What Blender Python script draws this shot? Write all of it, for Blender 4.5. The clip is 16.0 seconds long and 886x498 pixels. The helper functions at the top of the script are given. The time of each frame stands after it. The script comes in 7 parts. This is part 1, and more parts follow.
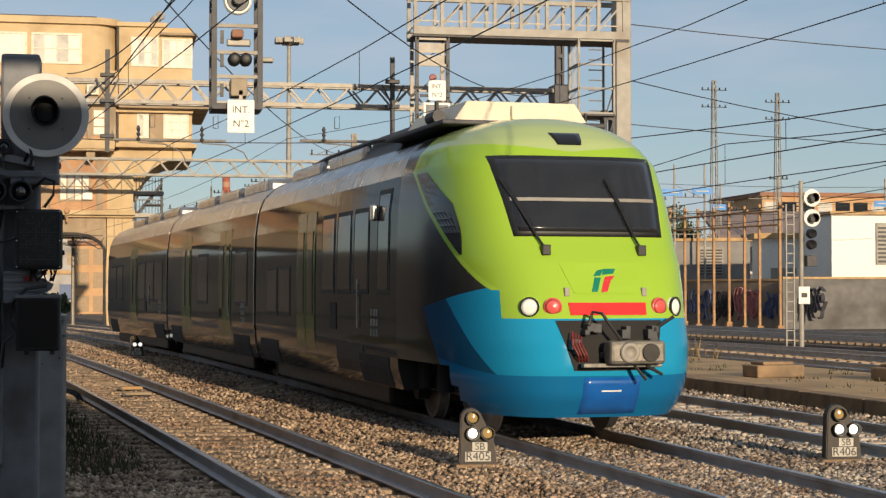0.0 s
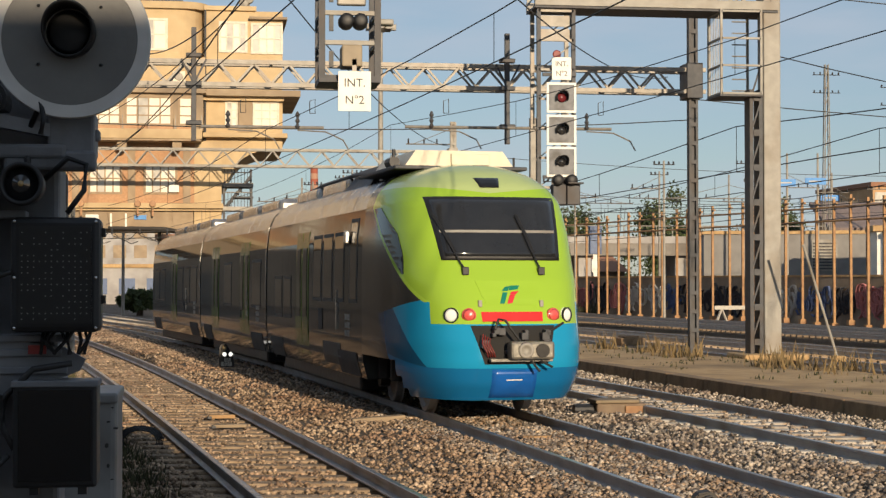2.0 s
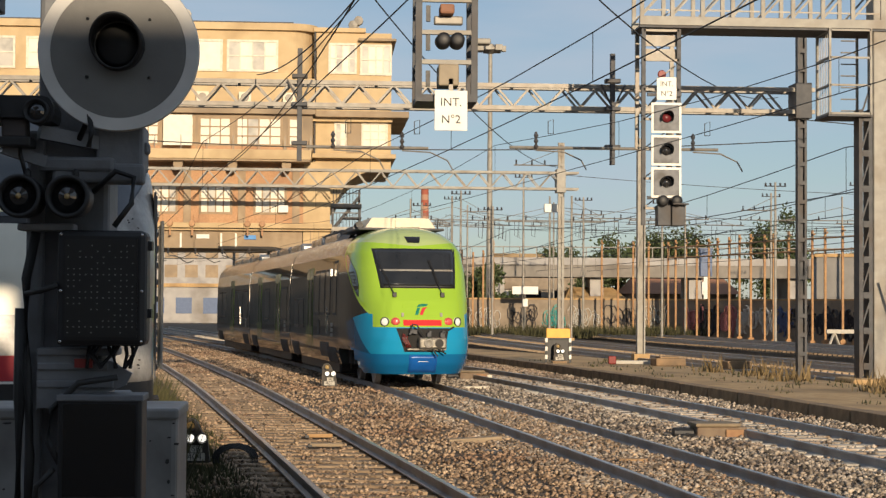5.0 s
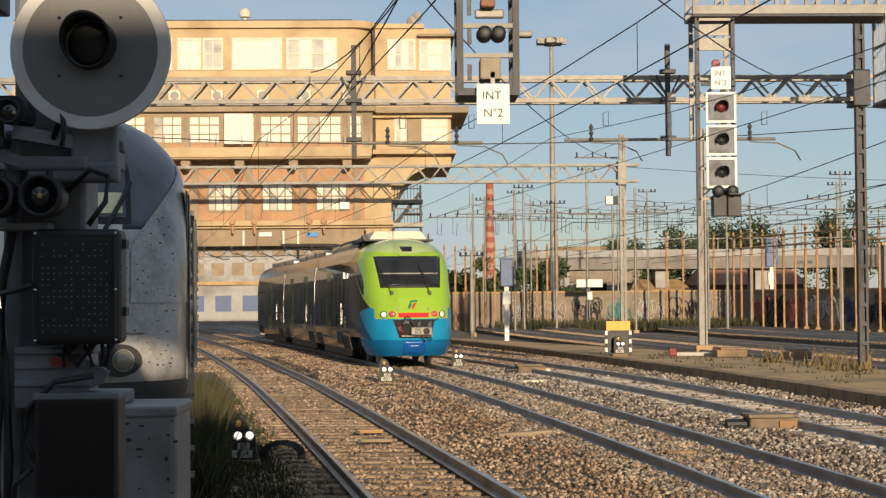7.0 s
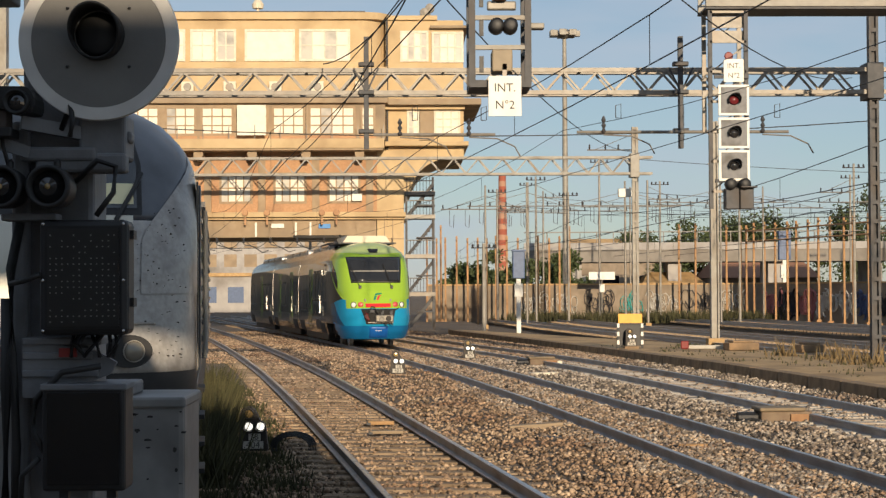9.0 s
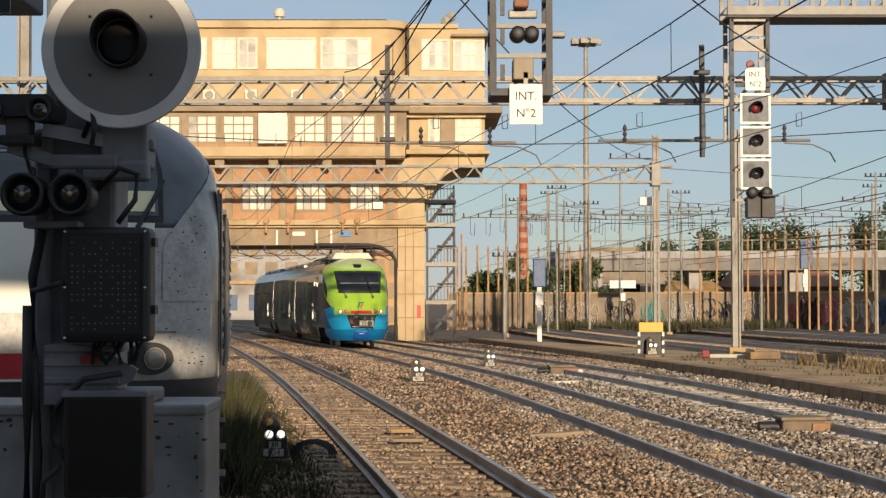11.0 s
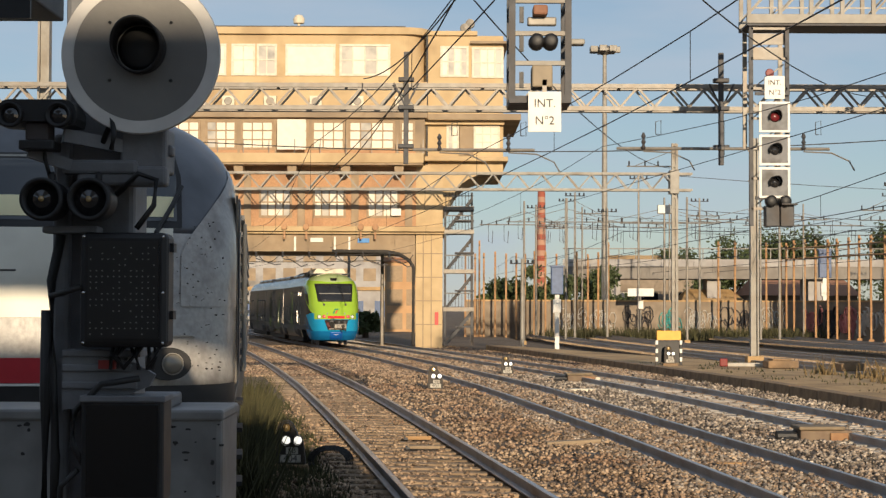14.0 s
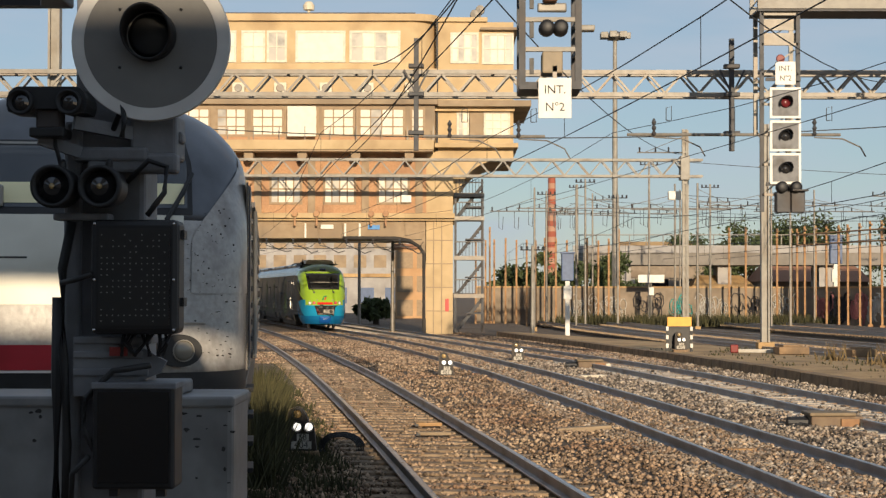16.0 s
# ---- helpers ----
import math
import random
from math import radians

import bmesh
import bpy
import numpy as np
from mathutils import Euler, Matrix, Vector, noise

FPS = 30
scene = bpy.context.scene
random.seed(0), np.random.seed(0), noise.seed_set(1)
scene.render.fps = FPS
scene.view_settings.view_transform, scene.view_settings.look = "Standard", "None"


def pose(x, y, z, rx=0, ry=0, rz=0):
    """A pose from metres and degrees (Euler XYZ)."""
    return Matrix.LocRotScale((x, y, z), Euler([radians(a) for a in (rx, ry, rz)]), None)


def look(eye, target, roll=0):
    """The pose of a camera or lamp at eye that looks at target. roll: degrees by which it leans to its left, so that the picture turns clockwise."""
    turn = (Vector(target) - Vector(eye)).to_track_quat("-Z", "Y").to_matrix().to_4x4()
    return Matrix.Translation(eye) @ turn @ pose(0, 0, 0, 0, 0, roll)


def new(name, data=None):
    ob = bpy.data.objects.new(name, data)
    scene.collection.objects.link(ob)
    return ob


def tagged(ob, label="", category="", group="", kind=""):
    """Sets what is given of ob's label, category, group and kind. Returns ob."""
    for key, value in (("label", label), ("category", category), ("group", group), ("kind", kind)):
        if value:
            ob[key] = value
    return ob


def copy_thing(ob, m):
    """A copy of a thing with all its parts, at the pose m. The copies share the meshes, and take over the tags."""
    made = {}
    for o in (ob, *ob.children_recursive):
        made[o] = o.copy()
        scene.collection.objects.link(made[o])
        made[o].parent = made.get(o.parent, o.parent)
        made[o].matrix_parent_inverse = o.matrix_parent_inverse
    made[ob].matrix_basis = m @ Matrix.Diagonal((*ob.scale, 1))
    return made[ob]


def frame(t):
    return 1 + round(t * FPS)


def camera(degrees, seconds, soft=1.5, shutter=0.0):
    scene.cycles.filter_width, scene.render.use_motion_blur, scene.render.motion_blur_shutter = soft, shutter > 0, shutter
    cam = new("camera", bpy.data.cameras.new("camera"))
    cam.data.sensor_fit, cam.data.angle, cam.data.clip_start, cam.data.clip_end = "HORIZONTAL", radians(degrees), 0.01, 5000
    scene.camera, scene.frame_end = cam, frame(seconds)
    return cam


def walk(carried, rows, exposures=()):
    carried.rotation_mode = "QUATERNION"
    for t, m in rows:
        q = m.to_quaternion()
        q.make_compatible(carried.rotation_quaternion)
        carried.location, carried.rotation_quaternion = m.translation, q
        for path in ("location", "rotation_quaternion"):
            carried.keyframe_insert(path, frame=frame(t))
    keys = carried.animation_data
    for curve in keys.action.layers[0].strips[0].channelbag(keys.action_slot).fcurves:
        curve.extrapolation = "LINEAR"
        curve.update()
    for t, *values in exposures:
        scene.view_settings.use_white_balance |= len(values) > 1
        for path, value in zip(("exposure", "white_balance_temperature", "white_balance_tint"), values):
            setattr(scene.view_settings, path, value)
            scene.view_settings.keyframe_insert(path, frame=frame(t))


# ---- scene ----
def view(x, y, z, heading, tilt, lean):
    """A camera pose: heading to the right of +y and tilt above the level, in degrees."""
    a, b = radians(heading), radians(tilt)
    way = Vector((math.sin(a) * math.cos(b), math.cos(a) * math.cos(b), math.sin(b)))
    return look((x, y, z), Vector((x, y, z)) + way * 10, lean)


cam = camera(29.77, 16.0, soft=1.35)
walk(cam, [
    (0, view(-0.547, -5.404, 1.742, 10.919, 1.409, -0.01)),
    (0.5, view(-0.492, -2.992, 1.827, 10.402, 1.266, 0.04)),
    (1, view(-0.518, -0.680, 2.001, 10.638, 0.925, -0.01)),
    (1.5, view(-0.549, -0.089, 2.047, 9.565, 0.877, 0.05)),
    (2, view(-0.560, -0.113, 2.047, 7.986, 1.111, -0.03)),
    (2.5, view(-0.562, -0.104, 2.043, 6.760, 1.255, -0.02)),
    (3, view(-0.567, -0.048, 2.035, 6.233, 1.385, 0.03)),
    (3.5, view(-0.551, -0.055, 2.032, 6.316, 1.490, -0.01)),
    (4, view(-0.529, -0.060, 2.032, 6.367, 1.456, 0.05)),
    (4.5, view(-0.445, -0.010, 2.027, 5.675, 1.380, 0.13)),
    (5, view(-0.336, -0.029, 2.029, 4.158, 1.836, 0.36)),
    (7.5, view(0.000, 0.000, 2.024, 1.673, 1.639, -0.49)),
    (8, view(0.000, 0.000, 2.024, 1.523, 1.702, -0.36)),
    (8.5, view(0.000, 0.000, 2.024, 1.371, 1.497, -0.27)),
    (9, view(0.000, 0.000, 2.024, 1.403, 1.385, -0.28)),
    (11.5, view(0.000, 0.000, 2.024, 0.498, 1.757, -0.11)),
    (12, view(0.000, 0.000, 2.024, 0.372, 1.819, -0.07)),
    (12.5, view(0.000, 0.000, 2.024, 0.243, 1.871, 0.08)),
    (13, view(0.000, 0.000, 2.024, 0.194, 1.967, 0.17)),
    (13.5, view(0.000, 0.000, 2.024, 0.162, 1.966, 0.19)),
    (14, view(0.000, 0.000, 2.024, 0.075, 1.907, 0.19)),
    (14.5, view(0.000, 0.000, 2.024, -0.020, 1.816, 0.20)),
    (15, view(0.000, 0.000, 2.024, -0.164, 1.695, 0.23)),
    (15.5, view(0.000, 0.000, 2.024, -0.224, 1.571, 0.21)),
    (16, view(0.000, 0.000, 2.024, -0.280, 1.445, 0.11)),
])

# ---- world and sun ----
SUN_WAY = Vector((0.15, -0.97, 0.195)).normalized()
world = bpy.data.worlds.new("sky")
scene.world = world
world.use_nodes = True
wn = world.node_tree.nodes
sky = wn.new("ShaderNodeTexSky")
sky.sky_type = "NISHITA"
sky.sun_disc = False
sky.sun_elevation = radians(11.2)
sky.sun_rotation = radians(171)
sky.air_density, sky.dust_density, sky.ozone_density = 1.0, 0.15, 3.0
wn["Background"].inputs["Strength"].default_value = 0.095
# thin high cloud over the blue
tc = wn.new("ShaderNodeTexCoord")
mp = wn.new("ShaderNodeMapping")
mp.inputs["Scale"].default_value = (1.0, 1.0, 4.5)
cn = wn.new("ShaderNodeTexNoise")
cn.inputs["Scale"].default_value, cn.inputs["Detail"].default_value = 6.5, 9
cr = wn.new("ShaderNodeValToRGB")
cr.color_ramp.elements[0].position, cr.color_ramp.elements[1].position = 0.42, 0.75
cr.color_ramp.elements[0].color, cr.color_ramp.elements[1].color = (0.42, 0.42, 0.42, 1), (0.85, 0.85, 0.85, 1)
mx = wn.new("ShaderNodeMix")
mx.data_type = "RGBA"
mx.inputs["B"].default_value = (4.9, 5.6, 6.6, 1)
wl = world.node_tree.links
wl.new(tc.outputs["Generated"], mp.inputs["Vector"])
wl.new(mp.outputs["Vector"], cn.inputs["Vector"])
wl.new(cn.outputs["Fac"], cr.inputs["Fac"])
wl.new(cr.outputs["Color"], mx.inputs["Factor"])
wl.new(sky.outputs["Color"], mx.inputs["A"])
wl.new(mx.outputs["Result"], wn["Background"].inputs["Color"])
sun = new("sun", bpy.data.lights.new("sun", "SUN"))
sun.data.energy, sun.data.angle, sun.data.color = 5.0, radians(0.55), (1.0, 0.80, 0.56)
sun.matrix_world = look(SUN_WAY * 100, (0, 0, 0))
scene.view_settings.exposure = 0.0

# ---- materials ----


def surf(name, c1, c2=None, scale=3.0, rough=0.7, metal=0.0, bump=0.0, bscale=40.0, detail=6, dirt=None, dscale=0.6,
         spread=0.0, coat=0.0, emit=None, island=0.0, object_random=0.0, stretch=(1, 1, 1), specular=0.5):
    """A procedural surface: two tones in grain, a second broad stain, fine relief."""
    m = bpy.data.materials.new(name)
    m.use_nodes = True
    nt = m.node_tree
    n, l = nt.nodes, nt.links
    b = n["Principled BSDF"]
    b.inputs["Roughness"].default_value, b.inputs["Metallic"].default_value, b.inputs["Specular IOR Level"].default_value = rough, metal, specular
    if coat:
        b.inputs["Coat Weight"].default_value, b.inputs["Coat Roughness"].default_value = coat, 0.08
    c2 = c2 or tuple(v * 0.82 for v in c1)
    co = n.new("ShaderNodeTexCoord")
    mpn = n.new("ShaderNodeMapping")
    mpn.inputs["Scale"].default_value = stretch
    l.new(co.outputs["Object"], mpn.inputs["Vector"])
    t1 = n.new("ShaderNodeTexNoise")
    t1.inputs["Scale"].default_value, t1.inputs["Detail"].default_value = scale, detail
    l.new(mpn.outputs["Vector"], t1.inputs["Vector"])
    r1 = n.new("ShaderNodeValToRGB")
    r1.color_ramp.elements[0].position, r1.color_ramp.elements[1].position = 0.35, 0.68
    r1.color_ramp.elements[0].color, r1.color_ramp.elements[1].color = (*c1, 1), (*c2, 1)
    l.new(t1.outputs["Fac"], r1.inputs["Fac"])
    col = r1.outputs["Color"]

    def mix(a, bcol, fac, mode="MIX"):
        q = n.new("ShaderNodeMix")
        q.data_type, q.blend_type = "RGBA", mode
        l.new(a, q.inputs["A"])
        if isinstance(bcol, tuple):
            q.inputs["B"].default_value = (*bcol, 1)
        else:
            l.new(bcol, q.inputs["B"])
        if isinstance(fac, float):
            q.inputs["Factor"].default_value = fac
        else:
            l.new(fac, q.inputs["Factor"])
        return q.outputs["Result"]

    if dirt:
        t2 = n.new("ShaderNodeTexNoise")
        t2.inputs["Scale"].default_value, t2.inputs["Detail"].default_value = dscale, 8
        l.new(mpn.outputs["Vector"], t2.inputs["Vector"])
        r2 = n.new("ShaderNodeValToRGB")
        r2.color_ramp.elements[0].position, r2.color_ramp.elements[1].position = 0.48, 0.72
        l.new(t2.outputs["Fac"], r2.inputs["Fac"])
        col = mix(col, dirt, r2.outputs["Color"])
    if island or object_random:
        g = n.new("ShaderNodeNewGeometry" if island else "ShaderNodeObjectInfo")
        hs = n.new("ShaderNodeMapRange")
        amount = island or object_random
        hs.inputs["To Min"].default_value, hs.inputs["To Max"].default_value = 1 - amount, 1 + amount
        l.new(g.outputs["Random Per Island" if island else "Random"], hs.inputs["Value"])
        vm = n.new("ShaderNodeVectorMath")
        vm.operation = "SCALE"
        l.new(col, vm.inputs[0])
        l.new(hs.outputs["Result"], vm.inputs["Scale"])
        col = vm.outputs["Vector"]
    l.new(col, b.inputs["Base Color"])
    if bump:
        t3 = n.new("ShaderNodeTexNoise")
        t3.inputs["Scale"].default_value, t3.inputs["Detail"].default_value = bscale, 4
        l.new(mpn.outputs["Vector"], t3.inputs["Vector"])
        bp = n.new("ShaderNodeBump")
        bp.inputs["Strength"].default_value, bp.inputs["Distance"].default_value = bump, 0.02
        l.new(t3.outputs["Fac"], bp.inputs["Height"])
        l.new(bp.outputs["Normal"], b.inputs["Normal"])
    if spread:
        rr = n.new("ShaderNodeMapRange")
        rr.inputs["To Min"].default_value, rr.inputs["To Max"].default_value = max(0.02, rough - spread), min(1, rough + spread)
        l.new(t1.outputs["Fac"], rr.inputs["Value"])
        l.new(rr.outputs["Result"], b.inputs["Roughness"])
    if emit:
        b.inputs["Emission Color"].default_value, b.inputs["Emission Strength"].default_value = (*emit[0], 1), emit[1]
    return m


# darker than the stones, to paint shade into the gaps between them
BALLAST = surf("ballast", (0.10, 0.072, 0.048), (0.23, 0.17, 0.115), 14, 0.95, bump=1.0, bscale=30, dirt=(0.09, 0.064, 0.042), dscale=0.35)
STONE = surf("ballast_stone", (0.23, 0.155, 0.10), (0.45, 0.335, 0.225), 2.0, 0.92, island=0.7, dirt=(0.20, 0.115, 0.07), dscale=0.5)
STONE_GREY = surf("grey_ballast_stone", (0.19, 0.155, 0.125), (0.44, 0.37, 0.29), 2.0, 0.92, island=0.75, dirt=(0.18, 0.12, 0.08), dscale=0.4)
RAIL = surf("rail_steel", (0.33, 0.325, 0.335), (0.42, 0.40, 0.39), 6, 0.45, 0.2, bump=0.3, dirt=(0.24, 0.20, 0.17), dscale=1.5)
RAIL_BRIGHT = surf("bright_worn_rail", (0.34, 0.33, 0.33), (0.48, 0.46, 0.44), 5, 0.4, 0.5)
RAIL_TOP = surf("polished_rail_head", (0.30, 0.31, 0.33), (0.42, 0.42, 0.43), 8, 0.3, 0.95, spread=0.1)
SLEEPER_WOOD = surf("sleeper_wood", (0.21, 0.145, 0.09), (0.37, 0.275, 0.18), 9, 0.9, bump=0.6, object_random=0.35, stretch=(0.3, 3, 1))
SLEEPER_STONE = surf("sleeper_concrete", (0.42, 0.38, 0.32), (0.55, 0.50, 0.43), 7, 0.9, bump=0.4, object_random=0.25, dirt=(0.3, 0.2, 0.12), dscale=2)
CONCRETE = surf("platform_concrete", (0.44, 0.28, 0.13), (0.56, 0.38, 0.19), 4, 0.9, bump=0.5, dirt=(0.24, 0.155, 0.075), dscale=0.5)
KERB = surf("kerb_stone", (0.24, 0.155, 0.085), (0.36, 0.24, 0.135), 5, 0.9, bump=0.5, dirt=(0.10, 0.08, 0.06), dscale=0.8)
PLASTER = surf("cream_plaster", (0.51, 0.38, 0.215), (0.585, 0.44, 0.255), 1.2, 0.85, bump=0.15, dirt=(0.37, 0.26, 0.145), dscale=0.35)
BRICK = surf("brown_brick_panel", (0.42, 0.24, 0.13), (0.52, 0.31, 0.17), 12, 0.85, bump=0.4, dirt=(0.34, 0.19, 0.11), dscale=0.5)
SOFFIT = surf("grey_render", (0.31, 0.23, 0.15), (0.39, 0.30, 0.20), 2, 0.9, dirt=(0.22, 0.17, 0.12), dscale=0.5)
DARK = surf("dark_shade", (0.03, 0.028, 0.026), (0.05, 0.045, 0.04), 4, 0.8)
BLIND = surf("white_blind", (0.80, 0.74, 0.62), (0.74, 0.68, 0.56), 3, 0.6)
GLASS_OLD = surf("old_window_glass", (0.62, 0.58, 0.50), (0.50, 0.47, 0.42), 0.7, 0.12, dirt=(0.30, 0.29, 0.27), dscale=0.9)
FRAME_BROWN = surf("brown_window_frame", (0.36, 0.26, 0.16), None, 5, 0.7)
FRAME_WHITE = surf("cream_window_frame", (0.70, 0.64, 0.52), None, 5, 0.6)
STEEL = surf("galvanised_steel", (0.21, 0.195, 0.17), (0.28, 0.26, 0.23), 5, 0.55, 0.4, dirt=(0.24, 0.20, 0.16), dscale=1.2)
STEEL_DARK = surf("dark_painted_steel", (0.045, 0.048, 0.054), (0.075, 0.075, 0.08), 5, 0.6, 0.2, dirt=(0.06, 0.045, 0.035), dscale=1.0)
STEEL_PALE = surf("pale_grey_steel", (0.27, 0.255, 0.225), (0.34, 0.32, 0.28), 4, 0.6, 0.1, dirt=(0.21, 0.175, 0.135), dscale=0.9)
RUST = surf("rusty_steel", (0.36, 0.195, 0.09), (0.46, 0.28, 0.135), 5, 0.85, dirt=(0.22, 0.115, 0.065), dscale=1.5)
BLACK = surf("black_metal", (0.012, 0.012, 0.013), (0.020, 0.020, 0.021), 9, 0.5, 0.1, spread=0.1)
RUBBER = surf("black_cable", (0.018, 0.018, 0.018), None, 8, 0.6)
WHITE = surf("white_enamel", (0.78, 0.76, 0.70), (0.70, 0.68, 0.62), 5, 0.5)
GREY_PAINT = surf("grey_mast_paint", (0.14, 0.145, 0.155), (0.19, 0.195, 0.205), 7, 0.6, 0.1, dirt=(0.09, 0.085, 0.08), dscale=3, bump=0.1)
PLATE = surf("dull_white_plate", (0.50, 0.47, 0.41), None, 6, 0.6)
LENS = surf("dark_lens", (0.02, 0.02, 0.022), None, 4, 0.08, coat=1.0)
LAMP_AMBER = surf("unlit_amber_lens", (0.42, 0.29, 0.12), None, 4, 0.15, coat=0.6)
LAMP_WHITE = surf("lit_white_lens", (0.85, 0.83, 0.76), None, 4, 0.2, emit=((1, 0.95, 0.85), 1.2))
LAMP_RED = surf("red_signal_lens", (0.14, 0.015, 0.02), None, 4, 0.2)
YELLOW = surf("orange_sign_paint", (0.85, 0.42, 0.04), None, 5, 0.5)
BLUE_SIGN = surf("blue_sign_paint", (0.05, 0.25, 0.62), None, 5, 0.5)
BLUE_BOX = surf("blue_grey_box", (0.06, 0.10, 0.20), (0.08, 0.13, 0.25), 5, 0.5)
GRASS = surf("grass", (0.035, 0.037, 0.014), (0.075, 0.068, 0.028), 3, 0.9, island=0.4)
DRY_GRASS = surf("dry_grass", (0.13, 0.09, 0.04), (0.21, 0.15, 0.07), 3, 0.9, island=0.35)
LEAF = surf("leaves", (0.045, 0.065, 0.022), (0.085, 0.11, 0.04), 2, 0.8, island=0.4)
BARK = surf("bark", (0.10, 0.075, 0.05), None, 12, 0.95, bump=0.6)
WALL_PALE = surf("pale_concrete_wall", (0.235, 0.19, 0.14), (0.31, 0.25, 0.19), 1.5, 0.9, dirt=(0.16, 0.12, 0.085), dscale=0.3, bump=0.2)
INK = surf("black_lettering", (0.03, 0.03, 0.03), None, 5, 0.6)

# ---- building blocks ----


def mesh_of(bm, name, material, smooth=False):
    me = bpy.data.meshes.new(name)
    bm.to_mesh(me)
    bm.free()
    for m in material if isinstance(material, (list, tuple)) else [material]:
        me.materials.append(m)
    if smooth:
        me.polygons.foreach_set("use_smooth", [True] * len(me.polygons))
    return me


def part(name, bm, material, parent=None, label="", smooth=False):
    """Links a bmesh (or a ready mesh) as one mesh object under a thing or a part."""
    me = bm if isinstance(bm, bpy.types.Mesh) else mesh_of(bm, name, material, smooth)
    ob = new(name, me)
    if parent:
        ob.parent = parent
    if label:
        ob["label"] = label
    return ob


def thing(name, m, label, category, group="", kind=""):
    """An empty at the base of a thing, at the pose m."""
    ob = new(name)
    ob.empty_display_size = 0.2
    ob.matrix_basis = m
    return tagged(ob, label, category, group, kind)


def box(bm, x0, y0, z0, x1, y1, z1, bevel=0.0):
    """Adds a block between two corners."""
    vs = [bm.verts.new((x, y, z)) for x in (x0, x1) for y in (y0, y1) for z in (z0, z1)]
    fs = []
    for q in ((0, 1, 3, 2), (4, 6, 7, 5), (0, 4, 5, 1), (2, 3, 7, 6), (0, 2, 6, 4), (1, 5, 7, 3)):
        fs.append(bm.faces.new([vs[i] for i in q]))
    if bevel:
        es = {e for f in fs for e in f.edges}
        bmesh.ops.bevel(bm, geom=list(es), offset=bevel, segments=2, affect="EDGES", profile=0.5)
    return bm


def B(*a, bevel=0.0):
    return box(bmesh.new(), *a, bevel=bevel)


def tube(bm, a, b, r, r2=None, n=10, caps=True):
    """Adds a round bar from a to b."""
    a, b = Vector(a), Vector(b)
    r2 = r if r2 is None else r2
    m = (b - a).to_track_quat("Z", "Y").to_matrix()
    ra, rb = [], []
    for i in range(n):
        u = Vector((math.cos(2 * math.pi * i / n), math.sin(2 * math.pi * i / n), 0))
        ra.append(bm.verts.new(a + m @ (u * r)))
        rb.append(bm.verts.new(b + m @ (u * r2)))
    for i in range(n):
        bm.faces.new((ra[i], ra[(i + 1) % n], rb[(i + 1) % n], rb[i]))
    if caps:
        bm.faces.new(ra[::-1])
        bm.faces.new(rb)
    return bm


def T(a, b, r, r2=None, n=10):
    return tube(bmesh.new(), a, b, r, r2, n)


def bar(bm, a, b, w, d):
    """Adds a square bar from a to b, w wide and d deep."""
    a, b = Vector(a), Vector(b)
    m = (b - a).to_track_quat("Z", "Y").to_matrix()
    ra, rb = [], []
    for sx, sy in ((-1, -1), (1, -1), (1, 1), (-1, 1)):
        u = m @ Vector((sx * w / 2, sy * d / 2, 0))
        ra.append(bm.verts.new(a + u))
        rb.append(bm.verts.new(b + u))
    for i in range(4):
        bm.faces.new((ra[i], ra[(i + 1) % 4], rb[(i + 1) % 4], rb[i]))
    bm.faces.new(ra[::-1])
    bm.faces.new(rb)
    return bm


def path_tube(bm, pts, r, n=8):
    """Adds a bent round cable through pts."""
    rings = []
    pts = [Vector(p) for p in pts]
    for k, p in enumerate(pts):
        d = (pts[min(k + 1, len(pts) - 1)] - pts[max(k - 1, 0)]).normalized()
        m = d.to_track_quat("Z", "Y").to_matrix()
        rings.append([bm.verts.new(p + m @ Vector((math.cos(6.2832 * i / n) * r, math.sin(6.2832 * i / n) * r, 0))) for i in range(n)])
    for q, w in zip(rings, rings[1:]):
        for i in range(n):
            bm.faces.new((q[i], q[(i + 1) % n], w[(i + 1) % n], w[i]))
    bm.faces.new(rings[0][::-1])
    bm.faces.new(rings[-1])
    return bm


def arc_points(a, b, sag, n=8, side=(0, 0, -1)):
    a, b, s = Vector(a), Vector(b), Vector(side)
    return [a.lerp(b, i / n) + s * sag * 4 * (i / n) * (1 - i / n) for i in range(n + 1)]


def lathe(bm, prof, n=24, axis="z", at=(0, 0, 0)):
    """Adds a turned shape; prof is rows of radius and height along the axis."""
    at = Vector(at)
    rings = []
    for r, h in prof:
        ring = []
        for i in range(n):
            c, s = math.cos(6.28319 * i / n) * r, math.sin(6.28319 * i / n) * r
            v = {"z": (c, s, h), "y": (c, h, s), "x": (h, c, s)}[axis]
            ring.append(bm.verts.new(at + Vector(v)))
        rings.append(ring)
    for q, w in zip(rings, rings[1:]):
        for i in range(n):
            bm.faces.new((q[i], q[(i + 1) % n], w[(i + 1) % n], w[i]))
    if prof[0][0] > 1e-4:
        bm.faces.new(rings[0][::-1])
    if prof[-1][0] > 1e-4:
        bm.faces.new(rings[-1])
    bmesh.ops.recalc_face_normals(bm, faces=bm.faces)
    return bm


